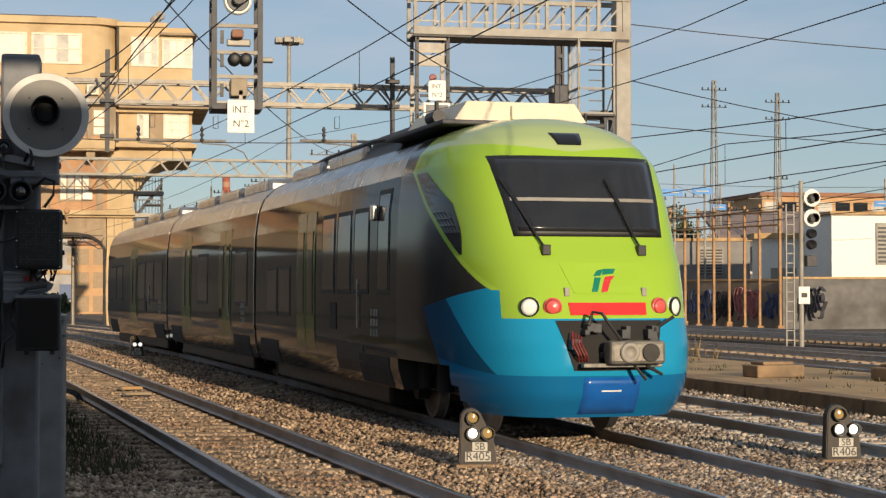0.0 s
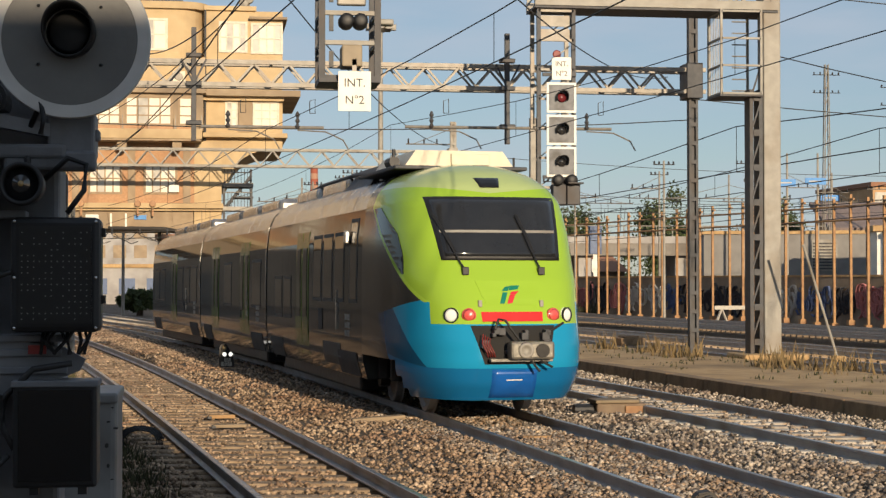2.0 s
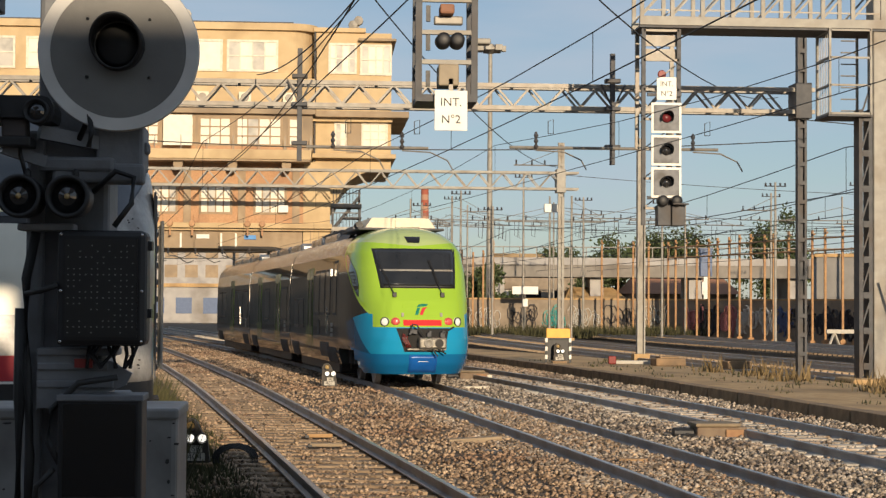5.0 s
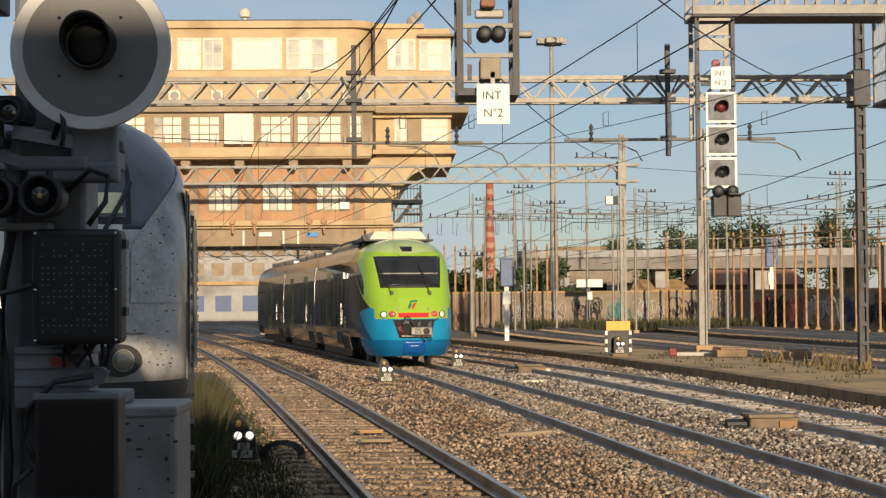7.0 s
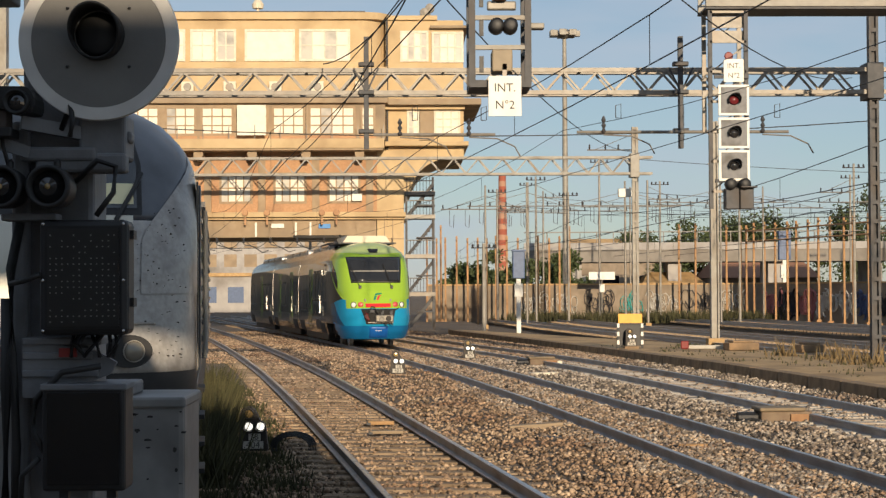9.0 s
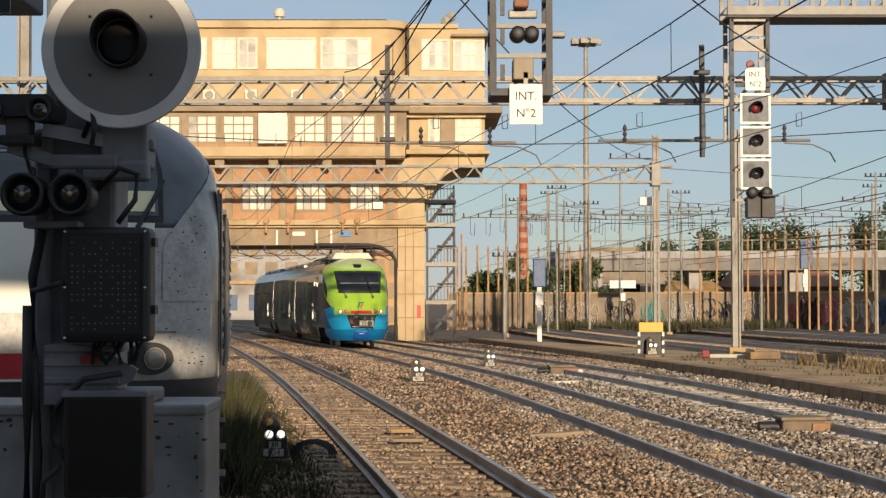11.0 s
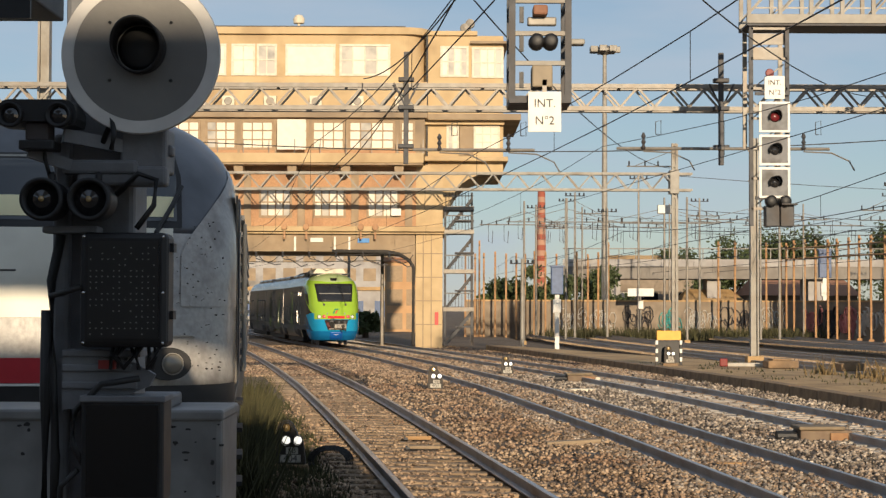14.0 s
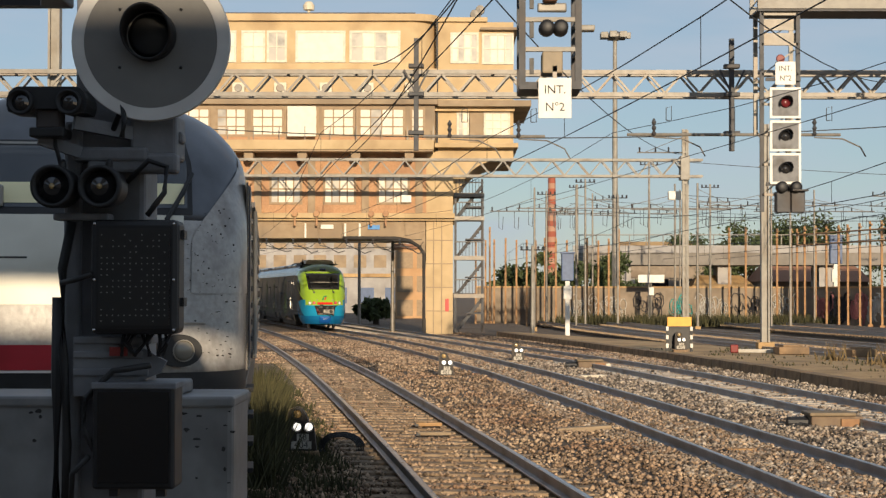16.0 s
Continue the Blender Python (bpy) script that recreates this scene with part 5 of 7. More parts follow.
def build_repeater():
    """The caged signal head close above the near track."""
    t = thing("caged_signal", pose(0, 22.8, 0), "dark steel signal cage with lamps, indicator box and hanging sign", "railway signal")
    for x in (0.97, 1.74):
        for y in (0.0, 0.75):
            part("upright", B(x - 0.045, y - 0.045, 4.82, x + 0.045, y + 0.045, 7.7), STEEL_DARK, t, "dark angle post")
    for z in (4.86, 5.34, 5.75, 6.2, 6.7, 7.2, 7.6):
        part("rail", B(0.95, -0.04, z - 0.03, 1.76, 0.03, z + 0.03), STEEL_PALE if z > 5 else STEEL_DARK, t)
        part("side_rail", B(0.94, 0.0, z - 0.03, 1.0, 0.75, z + 0.03), STEEL_DARK, t)
        part("side_rail", B(1.71, 0.0, z - 0.03, 1.77, 0.75, z + 0.03), STEEL_DARK, t)
    part("floor_plate", B(0.93, -0.06, 4.79, 1.78, 0.8, 4.84), STEEL_DARK, t)
    for z in (5.0, 5.5, 5.9):
        part("slotted_bar", B(1.07, -0.02, z, 1.13, 0.03, z + 0.22), BLACK, t)
    part("indicator_box", B(1.24, -0.12, 5.0, 1.52, 0.3, 5.30, bevel=0.02), surf("tan_indicator", (0.30, 0.24, 0.16), None, 5, 0.6), t, "tan indicator box")
    for x in (1.30, 1.49):
        lens = part("lamp", lathe(bmesh.new(), [(0.06, -0.30), (0.10, -0.28), (0.11, -0.05), (0.05, 0.1)], 18, "y", (x, 0.05, 5.62)), BLACK, t, "round black lamp", True)
        part("lens", lathe(bmesh.new(), [(0.07, -0.255), (0.04, -0.27), (0.001, -0.275)], 14, "y", (x, 0.05, 5.62)), LAMP_AMBER, lens)
    part("lamp_bracket", B(1.18, -0.02, 5.86, 1.58, 0.08, 5.98, bevel=0.02), STEEL, t)
    part("top_lamp", B(1.25, -0.2, 5.98, 1.45, 0.1, 6.12, bevel=0.03), surf("rust_lamp", (0.30, 0.14, 0.08), None, 6, 0.7), t, "rusty top lamp")
    bm = lathe(bmesh.new(), [(0.02, -0.1), (0.22, -0.1), (0.24, -0.06), (0.24, 0.0), (0.02, 0.0)], 24, "y", (1.36, 0, 6.62))
    part("disc", bm, WHITE, t, "round white-edged disc")
    part("disc_face", lathe(bmesh.new(), [(0.001, -0.112), (0.18, -0.112), (0.19, -0.10)], 24, "y", (1.36, 0, 6.62)), GREY_PAINT, t)
    part("disc_lens", lathe(bmesh.new(), [(0.09, -0.3), (0.10, -0.11), (0.001, -0.12)], 18, "y", (1.36, 0, 6.62)), BLACK, t)
    part("side_lamp", B(1.78, 0.1, 5.62, 1.98, 0.3, 5.70, bevel=0.02), STEEL_PALE, t, "small side lamp")
    int_sign(t, 1.185, 1.635, 4.38, 4.93, -0.16)
    part("sign_strap", B(1.38, -0.12, 4.8, 1.44, -0.1, 5.1), STEEL, t)
    # the beam from which it hangs, above the view
    g = thing("overhead_beam", pose(0, 22.8, 0), "grey steel beam over the tracks on one post", "gantry")
    part("beam", B(-9.2, 0.1, 7.7, 2.0, 0.6, 8.1, bevel=0.03), STEEL, g)
    part("post", B(-9.2, 0.15, -0.25, -8.85, 0.5, 7.7, bevel=0.02), STEEL, g)


build_repeater()

# ---- the near signal ----


def build_near_signal():
    Y = 5.77
    t = thing("platform_signal", pose(0, Y, 0), "grey platform signal with large round target, lamps and dark indicator boxes", "railway signal")
    part("mast", B(-1.33, 0.10, -0.3, -1.08, 0.36, 3.3, bevel=0.02), GREY_PAINT, t, "grey square mast")
    part("mast_side", B(-1.36, 0.06, 0.6, -1.30, 0.16, 2.62, bevel=0.015), GREY_PAINT, t)
    disc = part("target", lathe(bmesh.new(), [(0.001, 0.0), (0.265, 0.0), (0.275, -0.02), (0.272, -0.035), (0.23, -0.035), (0.228, -0.028)], 64, "y", (-1.035, -0.03, 2.88)), surf("pale_target_rim", (0.62, 0.60, 0.56), None, 6, 0.5), t, "round pale-rimmed signal target")
    part("target_face", lathe(bmesh.new(), [(0.001, -0.034), (0.229, -0.034), (0.23, -0.02)], 64, "y", (-1.035, -0.03, 2.88)), surf("grey_target_face", (0.145, 0.14, 0.13), (0.17, 0.165, 0.15), 8, 0.5, bump=0.05), t, "grey target face")
    bm = bmesh.new()
    n, r = 36, 0.090
    ring = np.linspace(0, 2 * math.pi, n, endpoint=False)
    a = [bm.verts.new((-1.035 + r * math.cos(q), -0.06, 2.90 + r * math.sin(q))) for q in ring]
    b = [bm.verts.new((-1.037 + r * 0.96 * math.cos(q), -0.115 - 0.085 * (0.5 + 0.5 * math.sin(q)), 2.902 + r * 1.02 * math.sin(q))) for q in ring]
    for i in range(n):
        bm.faces.new((a[i], a[(i + 1) % n], b[(i + 1) % n], b[i]))
    hd = part("hood", bm, BLACK, t, "black tubular lamp hood", True)
    so = hd.modifiers.new("thickness", "SOLIDIFY")
    so.thickness = 0.008
    part("lens", lathe(bmesh.new(), [(0.084, -0.062), (0.06, -0.07), (0.001, -0.075)], 30, "y", (-1.035, 0, 2.90)), BLACK, t, "dark signal lens", True)
    for ix, iz in ((-1.14, 2.79), (-0.93, 2.79), (-1.14, 2.99), (-0.93, 2.99)):
        part("screw", lathe(bmesh.new(), [(0.006, -0.068), (0.004, -0.074), (0.001, -0.075)], 8, "y", (ix, 0, iz)), BLACK, t)
    part("target_box", B(-1.115, 0.0, 2.48, -0.955, 0.2, 2.64, bevel=0.012), GREY_PAINT, t, "grey box under the target")
    part("target_lug", B(-1.13, 0.05, 2.54, -0.94, 0.12, 2.58, bevel=0.01), GREY_PAINT, t)
    # twin lamps under a broad rounded hood
    bm = plate(bmesh.new(), [(-1.51 + 0.04 * (1 - math.cos(q)), 2.66 + 0.055 * math.sin(q)) for q in np.linspace(-0.6, math.pi / 2, 6)]
               + [(-1.236 - 0.04 * (1 - math.cos(q)), 2.66 + 0.055 * math.sin(q)) for q in np.linspace(math.pi / 2, -0.6, 6)]
               + [(-1.31, 2.625), (-1.34, 2.64), (-1.41, 2.64), (-1.44, 2.625)], -0.14, 0.02)
    th = part("twin_hood", bm, BLACK, t, "black hood over twin lamps")
    for x in (-1.457, -1.293):
        part("twin_lamp", lathe(bmesh.new(), [(0.001, -0.150), (0.030, -0.156), (0.036, -0.175), (0.043, -0.175), (0.043, -0.12)], 22, "y", (x, 0, 2.66)), BLACK, th, "deep black lamp", True)
        part("twin_lens", lathe(bmesh.new(), [(0.030, -0.157), (0.015, -0.162), (0.001, -0.164)], 16, "y", (x, 0, 2.66)), LENS, th)
    part("twin_base", B(-1.415, -0.12, 2.575, -1.335, -0.02, 2.64, bevel=0.008), surf("brown_lamp_base", (0.07, 0.06, 0.058), None, 8, 0.7), t, "dull brown lamp base")
    part("twin_foot", B(-1.435, -0.13, 2.545, -1.315, -0.01, 2.578, bevel=0.006), BLACK, t)
    bm = bmesh.new()
    bar(bm, (-1.42, -0.05, 2.545), (-1.28, -0.02, 2.50), 0.04, 0.04)
    part("twin_bracket", bm, GREY_PAINT, t, "grey lamp bracket")
    bm = bmesh.new()
    bar(bm, (-1.30, -0.05, 2.60), (-1.05, 0.05, 2.56), 0.05, 0.045)
    part("arm", bm, GREY_PAINT, t, "grey lamp bracket")
    part("arm", B(-1.26, -0.02, 2.43, -0.95, 0.06, 2.50, bevel=0.012), GREY_PAINT, t)
    part("arm", B(-1.31, -0.03, 2.47, -1.05, 0.05, 2.52, bevel=0.012), GREY_PAINT, t)
    for x in (-1.345, -1.185):
        lm = part("lamp", lathe(bmesh.new(), [(0.058, -0.12), (0.060, -0.18), (0.072, -0.18), (0.074, -0.15), (0.068, -0.02), (0.05, 0.05), (0.02, 0.08)], 28, "y", (x, 0, 2.375)), BLACK, t, "round black lamp", True)
        part("lens", lathe(bmesh.new(), [(0.056, -0.14), (0.03, -0.165), (0.001, -0.172)], 20, "y", (x, 0, 2.375)), LENS, lm)
        part("bulb", lathe(bmesh.new(), [(0.010, -0.174), (0.007, -0.178), (0.001, -0.18)], 10, "y", (x, 0, 2.375)), LAMP_AMBER, lm)
        part("finial", lathe(bmesh.new(), [(0.012, 0.0), (0.012, 0.02), (0.004, 0.03)], 8, "z", (x + 0.01, -0.06, 2.445)), BLACK, lm)
    part("lamp_shelf", B(-1.37, -0.05, 2.265, -1.18, 0.05, 2.29, bevel=0.006), GREY_PAINT, t)
    # dot matrix panel
    mb = part("matrix_panel", B(-1.225, -0.12, 1.875, -0.925, 0.02, 2.265, bevel=0.02), BLACK, t, "black dot-matrix indicator panel")
    part("matrix_face", B(-1.195, -0.128, 1.905, -0.955, -0.121, 2.235), surf("matrix_glass", (0.02, 0.02, 0.02), None, 5, 0.35), mb)
    dot = mesh_of(B(-0.0022, -0.003, -0.0022, 0.0022, 0, 0.0022), "matrix_dot", surf("matrix_dots", (0.20, 0.20, 0.19), None, 5, 0.5))
    rng = random.Random(3)
    for i in range(12):
        for j in range(16):
            if rng.random() < 0.5 or j in (1, 6, 10):
                d = part("matrix_dot", dot, None, mb)
                d.matrix_basis = pose(-1.185 + 0.0195 * i, -0.128, 1.92 + 0.0195 * j)
    for x in (-1.21, -0.94):
        for z in (1.89, 2.06, 2.25):
            part("panel_screw", lathe(bmesh.new(), [(0.005, -0.126), (0.001, -0.128)], 8, "y", (x, 0, z)), SILVER, mb)
    for z in (2.2, 1.97):
        part("panel_hinge", B(-0.925, -0.08, z, -0.912, -0.02, z + 0.03), BLACK, mb)
    # brackets and cables between the boxes
    for z, w in ((1.84, 0.27), (1.79, 0.24), (1.73, 0.26)):
        part("bracket", B(-1.30, -0.04, z, -1.30 + w, 0.1, z + 0.025, bevel=0.005), GREY_PAINT, t)
    part("bracket", plate(bmesh.new(), [(-1.30, 1.86), (-1.05, 1.82), (-0.98, 1.78), (-1.0, 1.74), (-1.2, 1.66), (-1.30, 1.66)], -0.03, 0.0), GREY_PAINT, t, "grey gusset plate")
    part("red_tag", B(-1.17, -0.06, 1.80, -1.11, -0.045, 1.83), RED_HOSE, t, "small red tag")
    rng = random.Random(9)
    for k in range(9):
        x = -1.12 + 0.02 * k
        part("plug_lead", path_tube(bmesh.new(), [(x, -0.05, 1.88), (x + rng.uniform(-0.02, 0.02), -0.08, 1.845), (x + rng.uniform(-0.03, 0.03), -0.06, 1.80)], 0.007, 6), BLACK, t, "black plug lead")
    bx = part("lower_panel", B(-1.215, -0.12, 1.35, -0.935, 0.05, 1.705, bevel=0.012), BLACK, t, "black lower indicator box")
    part("lower_rim", B(-1.22, -0.125, 1.69, -0.93, 0.05, 1.712, bevel=0.004), GREY_PAINT, bx)
    part("lower_face", B(-1.195, -0.127, 1.372, -0.955, -0.121, 1.68), surf("black_glass", (0.012, 0.012, 0.013), None, 5, 0.15), bx)
    for x in (-1.16, -1.0):
        part("lower_catch", B(x, -0.1, 1.325, x + 0.03, -0.06, 1.35), BLACK, bx)
    for pts, r in (([(-1.17, -0.02, 2.58), (-1.13, -0.06, 2.66), (-1.12, -0.08, 2.60), (-1.13, -0.07, 2.55)], 0.010),
                   ([(-1.37, -0.04, 2.62), (-1.36, -0.06, 2.52), (-1.34, -0.06, 2.45)], 0.007),
                   ([(-1.12, -0.02, 2.40), (-1.04, -0.06, 2.47), (-0.98, -0.04, 2.45), (-0.985, -0.06, 2.36), (-1.04, -0.08, 2.28)], 0.010),
                   ([(-1.31, -0.02, 2.26), (-1.34, -0.03, 2.1), (-1.335, -0.03, 1.8), (-1.32, -0.03, 1.5), (-1.335, -0.03, 1.1)], 0.017),
                   ([(-1.36, 0.0, 2.0), (-1.362, 0.0, 1.7), (-1.365, 0.0, 1.2), (-1.36, 0.0, 0.8)], 0.022),
                   ([(-1.02, -0.1, 1.77), (-1.15, -0.1, 1.75), (-1.24, -0.09, 1.66), (-1.25, -0.09, 1.55), (-1.21, -0.1, 1.48)], 0.011),
                   ([(-1.30, -0.06, 1.24), (-1.29, -0.08, 1.40), (-1.23, -0.09, 1.46)], 0.010),
                   ([(-1.22, -0.12, 2.08), (-1.28, -0.1, 2.06), (-1.34, -0.04, 2.05)], 0.010)):
        part("cable", path_tube(bmesh.new(), [Vector(p) for p in pts], r, 8), RUBBER, t, "black cable", True)


build_near_signal()


def build_stop_box():
    """The broad steel box that closes the siding in front of the locomotive."""
    paint = surf("scuffed_grey_paint", (0.17, 0.17, 0.168), (0.23, 0.228, 0.22), 4, 0.5, dirt=(0.10, 0.096, 0.09), dscale=2.2, bump=0.12, bscale=10)
    flake = surf("dark_chipped_paint", (0.035, 0.033, 0.03), None, 12, 0.8)
    t = thing("track_end_box", pose(-0.965, 7.4, -0.29), "broad scuffed grey steel box closing the siding end", "steel box")
    part("case", B(-1.55, 0.0, 0.0, 0.0, 0.55, 1.83, bevel=0.025), paint, t, "scuffed grey steel case")
    part("lid", B(-1.56, -0.012, 1.795, 0.006, 0.56, 1.845, bevel=0.012), paint, t, "chipped grey lid")
    part("lid_block", B(-0.46, 0.06, 1.845, -0.24, 0.40, 1.905, bevel=0.012), GREY_PAINT, t, "small grey cover block")
    rng = random.Random(14)
    for k in range(44):
        x, z = -1.5 * rng.random() ** 1.6, 1.78 - 0.34 * rng.random() ** 2.0
        w, h = 0.004 + 0.02 * rng.random() ** 2, 0.004 + 0.008 * rng.random()
        q = [(x + w * math.cos(a) * rng.uniform(0.5, 1.1), z + h * math.sin(a) * rng.uniform(0.5, 1.2)) for a in np.linspace(0, 6.283, 8, endpoint=False)]
        part("chip", plate(bmesh.new(), q, -0.0035, 0.004), flake, t)


build_stop_box()

# ---- the standing locomotive ----


def build_loco():
    WHITE_B = surf("dirty_white_body", (0.42, 0.40, 0.37), (0.33, 0.315, 0.29), 24, 0.32, coat=0.35, detail=8, dirt=(0.20, 0.18, 0.16), dscale=3.4, bump=0.18, bscale=9)
    GREY_B = surf("grey_loco_paint", (0.075, 0.085, 0.10), (0.11, 0.12, 0.14), 4, 0.35, coat=0.3, dirt=(0.11, 0.11, 0.11), dscale=1.4)
    BEAM_G = surf("buffer_beam_grey", (0.085, 0.086, 0.088), (0.125, 0.125, 0.122), 7, 0.5, dirt=(0.035, 0.033, 0.03), dscale=3.0, bump=0.15, bscale=12)
    RED_B = surf("red_loco_band", (0.46, 0.012, 0.022), (0.38, 0.01, 0.018), 4, 0.55)
    t = thing("locomotive", pose(-3.15, 13.25, -0.02, 0, 0, 6.35), "white, grey and red electric locomotive standing on a siding", "locomotive")

    def front(x, z):
        lean = float(np.interp(z, (0.3, 1.4, 2.3, 2.6, 3.2, 3.75), (0.0, 0.0, 0.10, 0.20, 0.55, 1.1)))
        k = min(abs(x) / 1.5, 1)
        return lean + 0.85 * (1 - math.sqrt(max(1 - k ** 4, 0)))

    def wide(z):
        return float(np.interp(z, (0.3, 1.3, 2.7, 3.1, 3.3, 3.5, 3.65, 3.75), (1.45, 1.5, 1.5, 1.47, 1.38, 1.2, 0.95, 0.6)))

    def skin(z0, z1, material, name, off=0.0, u0=-1.0, u1=1.0, label="", close=True):
        bm = bmesh.new()
        nz, nu, g = 14, 40, []
        for j in range(nz + 1):
            z = z0 + (z1 - z0) * j / nz
            row = []
            for i in range(nu + 1):
                u = u0 + (u1 - u0) * i / nu
                x = wide(z) * math.sin(u * math.pi / 2)
                row.append(bm.verts.new((x * (1 + off * 0.3), front(x * 1.5 / wide(z), z) - off, z)))
            if close:
                row = [bm.verts.new((-wide(z), 18, z))] + row + [bm.verts.new((wide(z), 18, z))]
            g.append(row)
        for a, b in zip(g, g[1:]):
            for i in range(len(a) - 1):
                bm.faces.new((a[i], a[i + 1], b[i + 1], b[i]))
        if close:
            bm.faces.new(g[-1])
            bm.faces.new(g[0][::-1])
        return part(name, bm, material, t, label, True)

    skin(1.34, 2.62, WHITE_B, "body", label="dirty white rounded front")
    skin(2.62, 3.75, GREY_B, "upper_body", label="dark grey cab roof")
    skin(0.28, 1.26, BEAM_G, "buffer_beam", label="scuffed grey buffer beam skirt")
    skin(1.26, 1.34, DARK, "beam_gap", 0.0, label="dark gap above the skirt")
    skin(1.20, 1.385, BLACK, "black_stripe", 0.008, -0.98, 0.98, "black stripe", False)
    skin(1.388, 1.405, WHITE, "white_line", 0.008, -0.98, 0.20, "thin white line", False)
    skin(1.41, 1.61, RED_B, "red_band", 0.008, -0.98, 0.22, "dark red band", False)
    skin(1.93, 2.66, surf("grey_green_band", (0.64, 0.61, 0.51), (0.71, 0.68, 0.57), 3, 0.35, coat=0.2, dirt=(0.52, 0.49, 0.40), dscale=1.5), "grey_band", 0.008, -0.98, 0.46, "grey band below the windscreen", False)
    skin(2.665, 3.30, BLACK, "windscreen_rubber", 0.009, -0.98, 0.50, "black rubber round the windscreen", False)
    skin(2.72, 3.245, surf("cab_glass", (0.035, 0.042, 0.05), (0.05, 0.058, 0.065), 0.9, 0.06, coat=0.8), "windscreen", 0.014, -0.97, 0.475, "dark cab windscreen", False)
    # pale yellow strip painted on the glass in place of a bright reflection
    skin(2.755, 2.93, surf("cab_blind", (0.86, 0.79, 0.48), (0.74, 0.67, 0.40), 2.5, 0.5), "cab_blind", 0.018, -0.96, 0.46, "yellowish painted reflection low in the windscreen", False)
    skin(3.262, 3.282, STEEL_PALE, "windscreen_trim", 0.013, -0.98, 0.49, "thin pale trim over the windscreen", False)
    skin(2.30, 2.315, DARK, "panel_joint", 0.0105, -0.95, -0.10, "dark panel joint", False)
    part("grab_handle", path_tube(bmesh.new(), [(0.98, front(0.98, 1.78) - 0.01, 1.775), (0.99, front(0.98, 1.78) - 0.06, 1.78), (1.16, front(1.16, 1.78) - 0.06, 1.78), (1.17, front(1.16, 1.78) - 0.01, 1.775)], 0.012, 6), STEEL_PALE, t, "short grab handle")
    part("wiper", path_tube(bmesh.new(), [(0.86, front(0.86, 2.66) - 0.05, 2.62), (0.98, front(0.98, 2.85) - 0.05, 2.85), (1.05, front(1.05, 3.05) - 0.05, 3.02)], 0.02, 6), BLACK, t, "black windscreen wiper")
    # pale curved corner panel rising to the roof
    bm = bmesh.new()
    g = []
    for j in range(15):
        z = 2.02 + 1.20 * j / 14
        row = []
        for i in range(9):
            u = (0.50 + 0.42 * max((j / 14 - 0.36) / 0.64, 0) ** 1.4) * (1 - i / 8) + 0.985 * i / 8
            x = wide(z) * math.sin(u * math.pi / 2)
            row.append(bm.verts.new((x * 1.004, front(x * 1.5 / wide(z), z) - 0.012, z)))
        g.append(row)
    for a, b in zip(g, g[1:]):
        for i in range(8):
            bm.faces.new((a[i], a[i + 1], b[i + 1], b[i]))
    part("corner_panel", bm, WHITE_B, t, "dirty white curved corner panel", True)
    fly = surf("dark_speck", (0.06, 0.05, 0.045), None, 9, 0.8)
    rng = random.Random(77)
    for k in range(120):
        x, z = rng.uniform(0.80, 1.40), rng.uniform(1.45, 2.75)
        if x < 0.8 + 0.35 * max(z - 2.2, 0) / 0.5:
            continue
        e = 0.002 + 0.006 * rng.random() ** 2.5
        o = part("paint_speck", lathe(bmesh.new(), [(0.001, -0.022), (e, -0.020), (e, -0.002)], 6, "y", (0, 0, 0)), fly, t)
        o.matrix_basis = pose(x, front(x, z), z, 0, 0, math.degrees(math.atan((front(x + 0.03, z) - front(x - 0.03, z)) / 0.06)))
    lens_mat = surf("unlit_lens", (0.22, 0.20, 0.16), None, 4, 0.1, coat=0.8)
    for x, k in ((0.96, 1), (-0.62, -1), (-1.05, -1)):
        y = front(x, 1.56)
        bm = plate(bmesh.new(), [(0.185 * math.cos(q), 0.132 * math.sin(q)) for q in np.linspace(0, 6.283, 28, endpoint=False)], -0.075, 0.12)
        ring = part("headlight", bm, BLACK, t, "headlight in an oval black housing")
        ring.matrix_basis = pose(x, y, 1.56, 0, 0, math.degrees(math.atan((front(x + 0.05, 1.56) - front(x - 0.05, 1.56)) / 0.1)))
        part("lens", lathe(bmesh.new(), [(0.080, -0.076), (0.075, -0.086), (0.05, -0.092), (0.001, -0.096)], 24, "y", (0.03 * k, 0, 0)), lens_mat, ring, "clear unlit lens", True)
        part("lens_rim", lathe(bmesh.new(), [(0.080, -0.072), (0.081, -0.088), (0.089, -0.088), (0.090, -0.072)], 24, "y", (0.03 * k, 0, 0)), STEEL_PALE, ring, "", True)
    # the dirty flank: panel, cab door with its pillar and rails, ribs
    FLANK = surf("sooty_flank_paint", (0.085, 0.075, 0.062), (0.15, 0.13, 0.105), 6, 0.45, coat=0.2, dirt=(0.05, 0.042, 0.035), dscale=1.5, stretch=(1, 1, 0.4))
    part("side_panel", B(1.495, 0.98, 1.36, 1.512, 17.5, 2.98), FLANK, t, "sooty brown flank panel")
    part("cab_door", B(1.51, 1.45, 1.36, 1.53, 2.15, 2.98, bevel=0.01), GREY_B, t, "grey cab door")
    for y in (1.38, 2.22):
        part("door_rail", T((1.57, y, 1.45), (1.57, y, 2.75), 0.018), STEEL_PALE, t, "upright grab rail")
    for k in range(4):
        part("door_step", B(1.40, 1.5, 0.42 + 0.24 * k, 1.56, 2.1, 0.46 + 0.24 * k), BLACK, t, "dark cab step")
    skin(1.36, 2.95, FLANK, "corner_seam", 0.010, 0.925, 0.945, "dark seam at the corner", False)
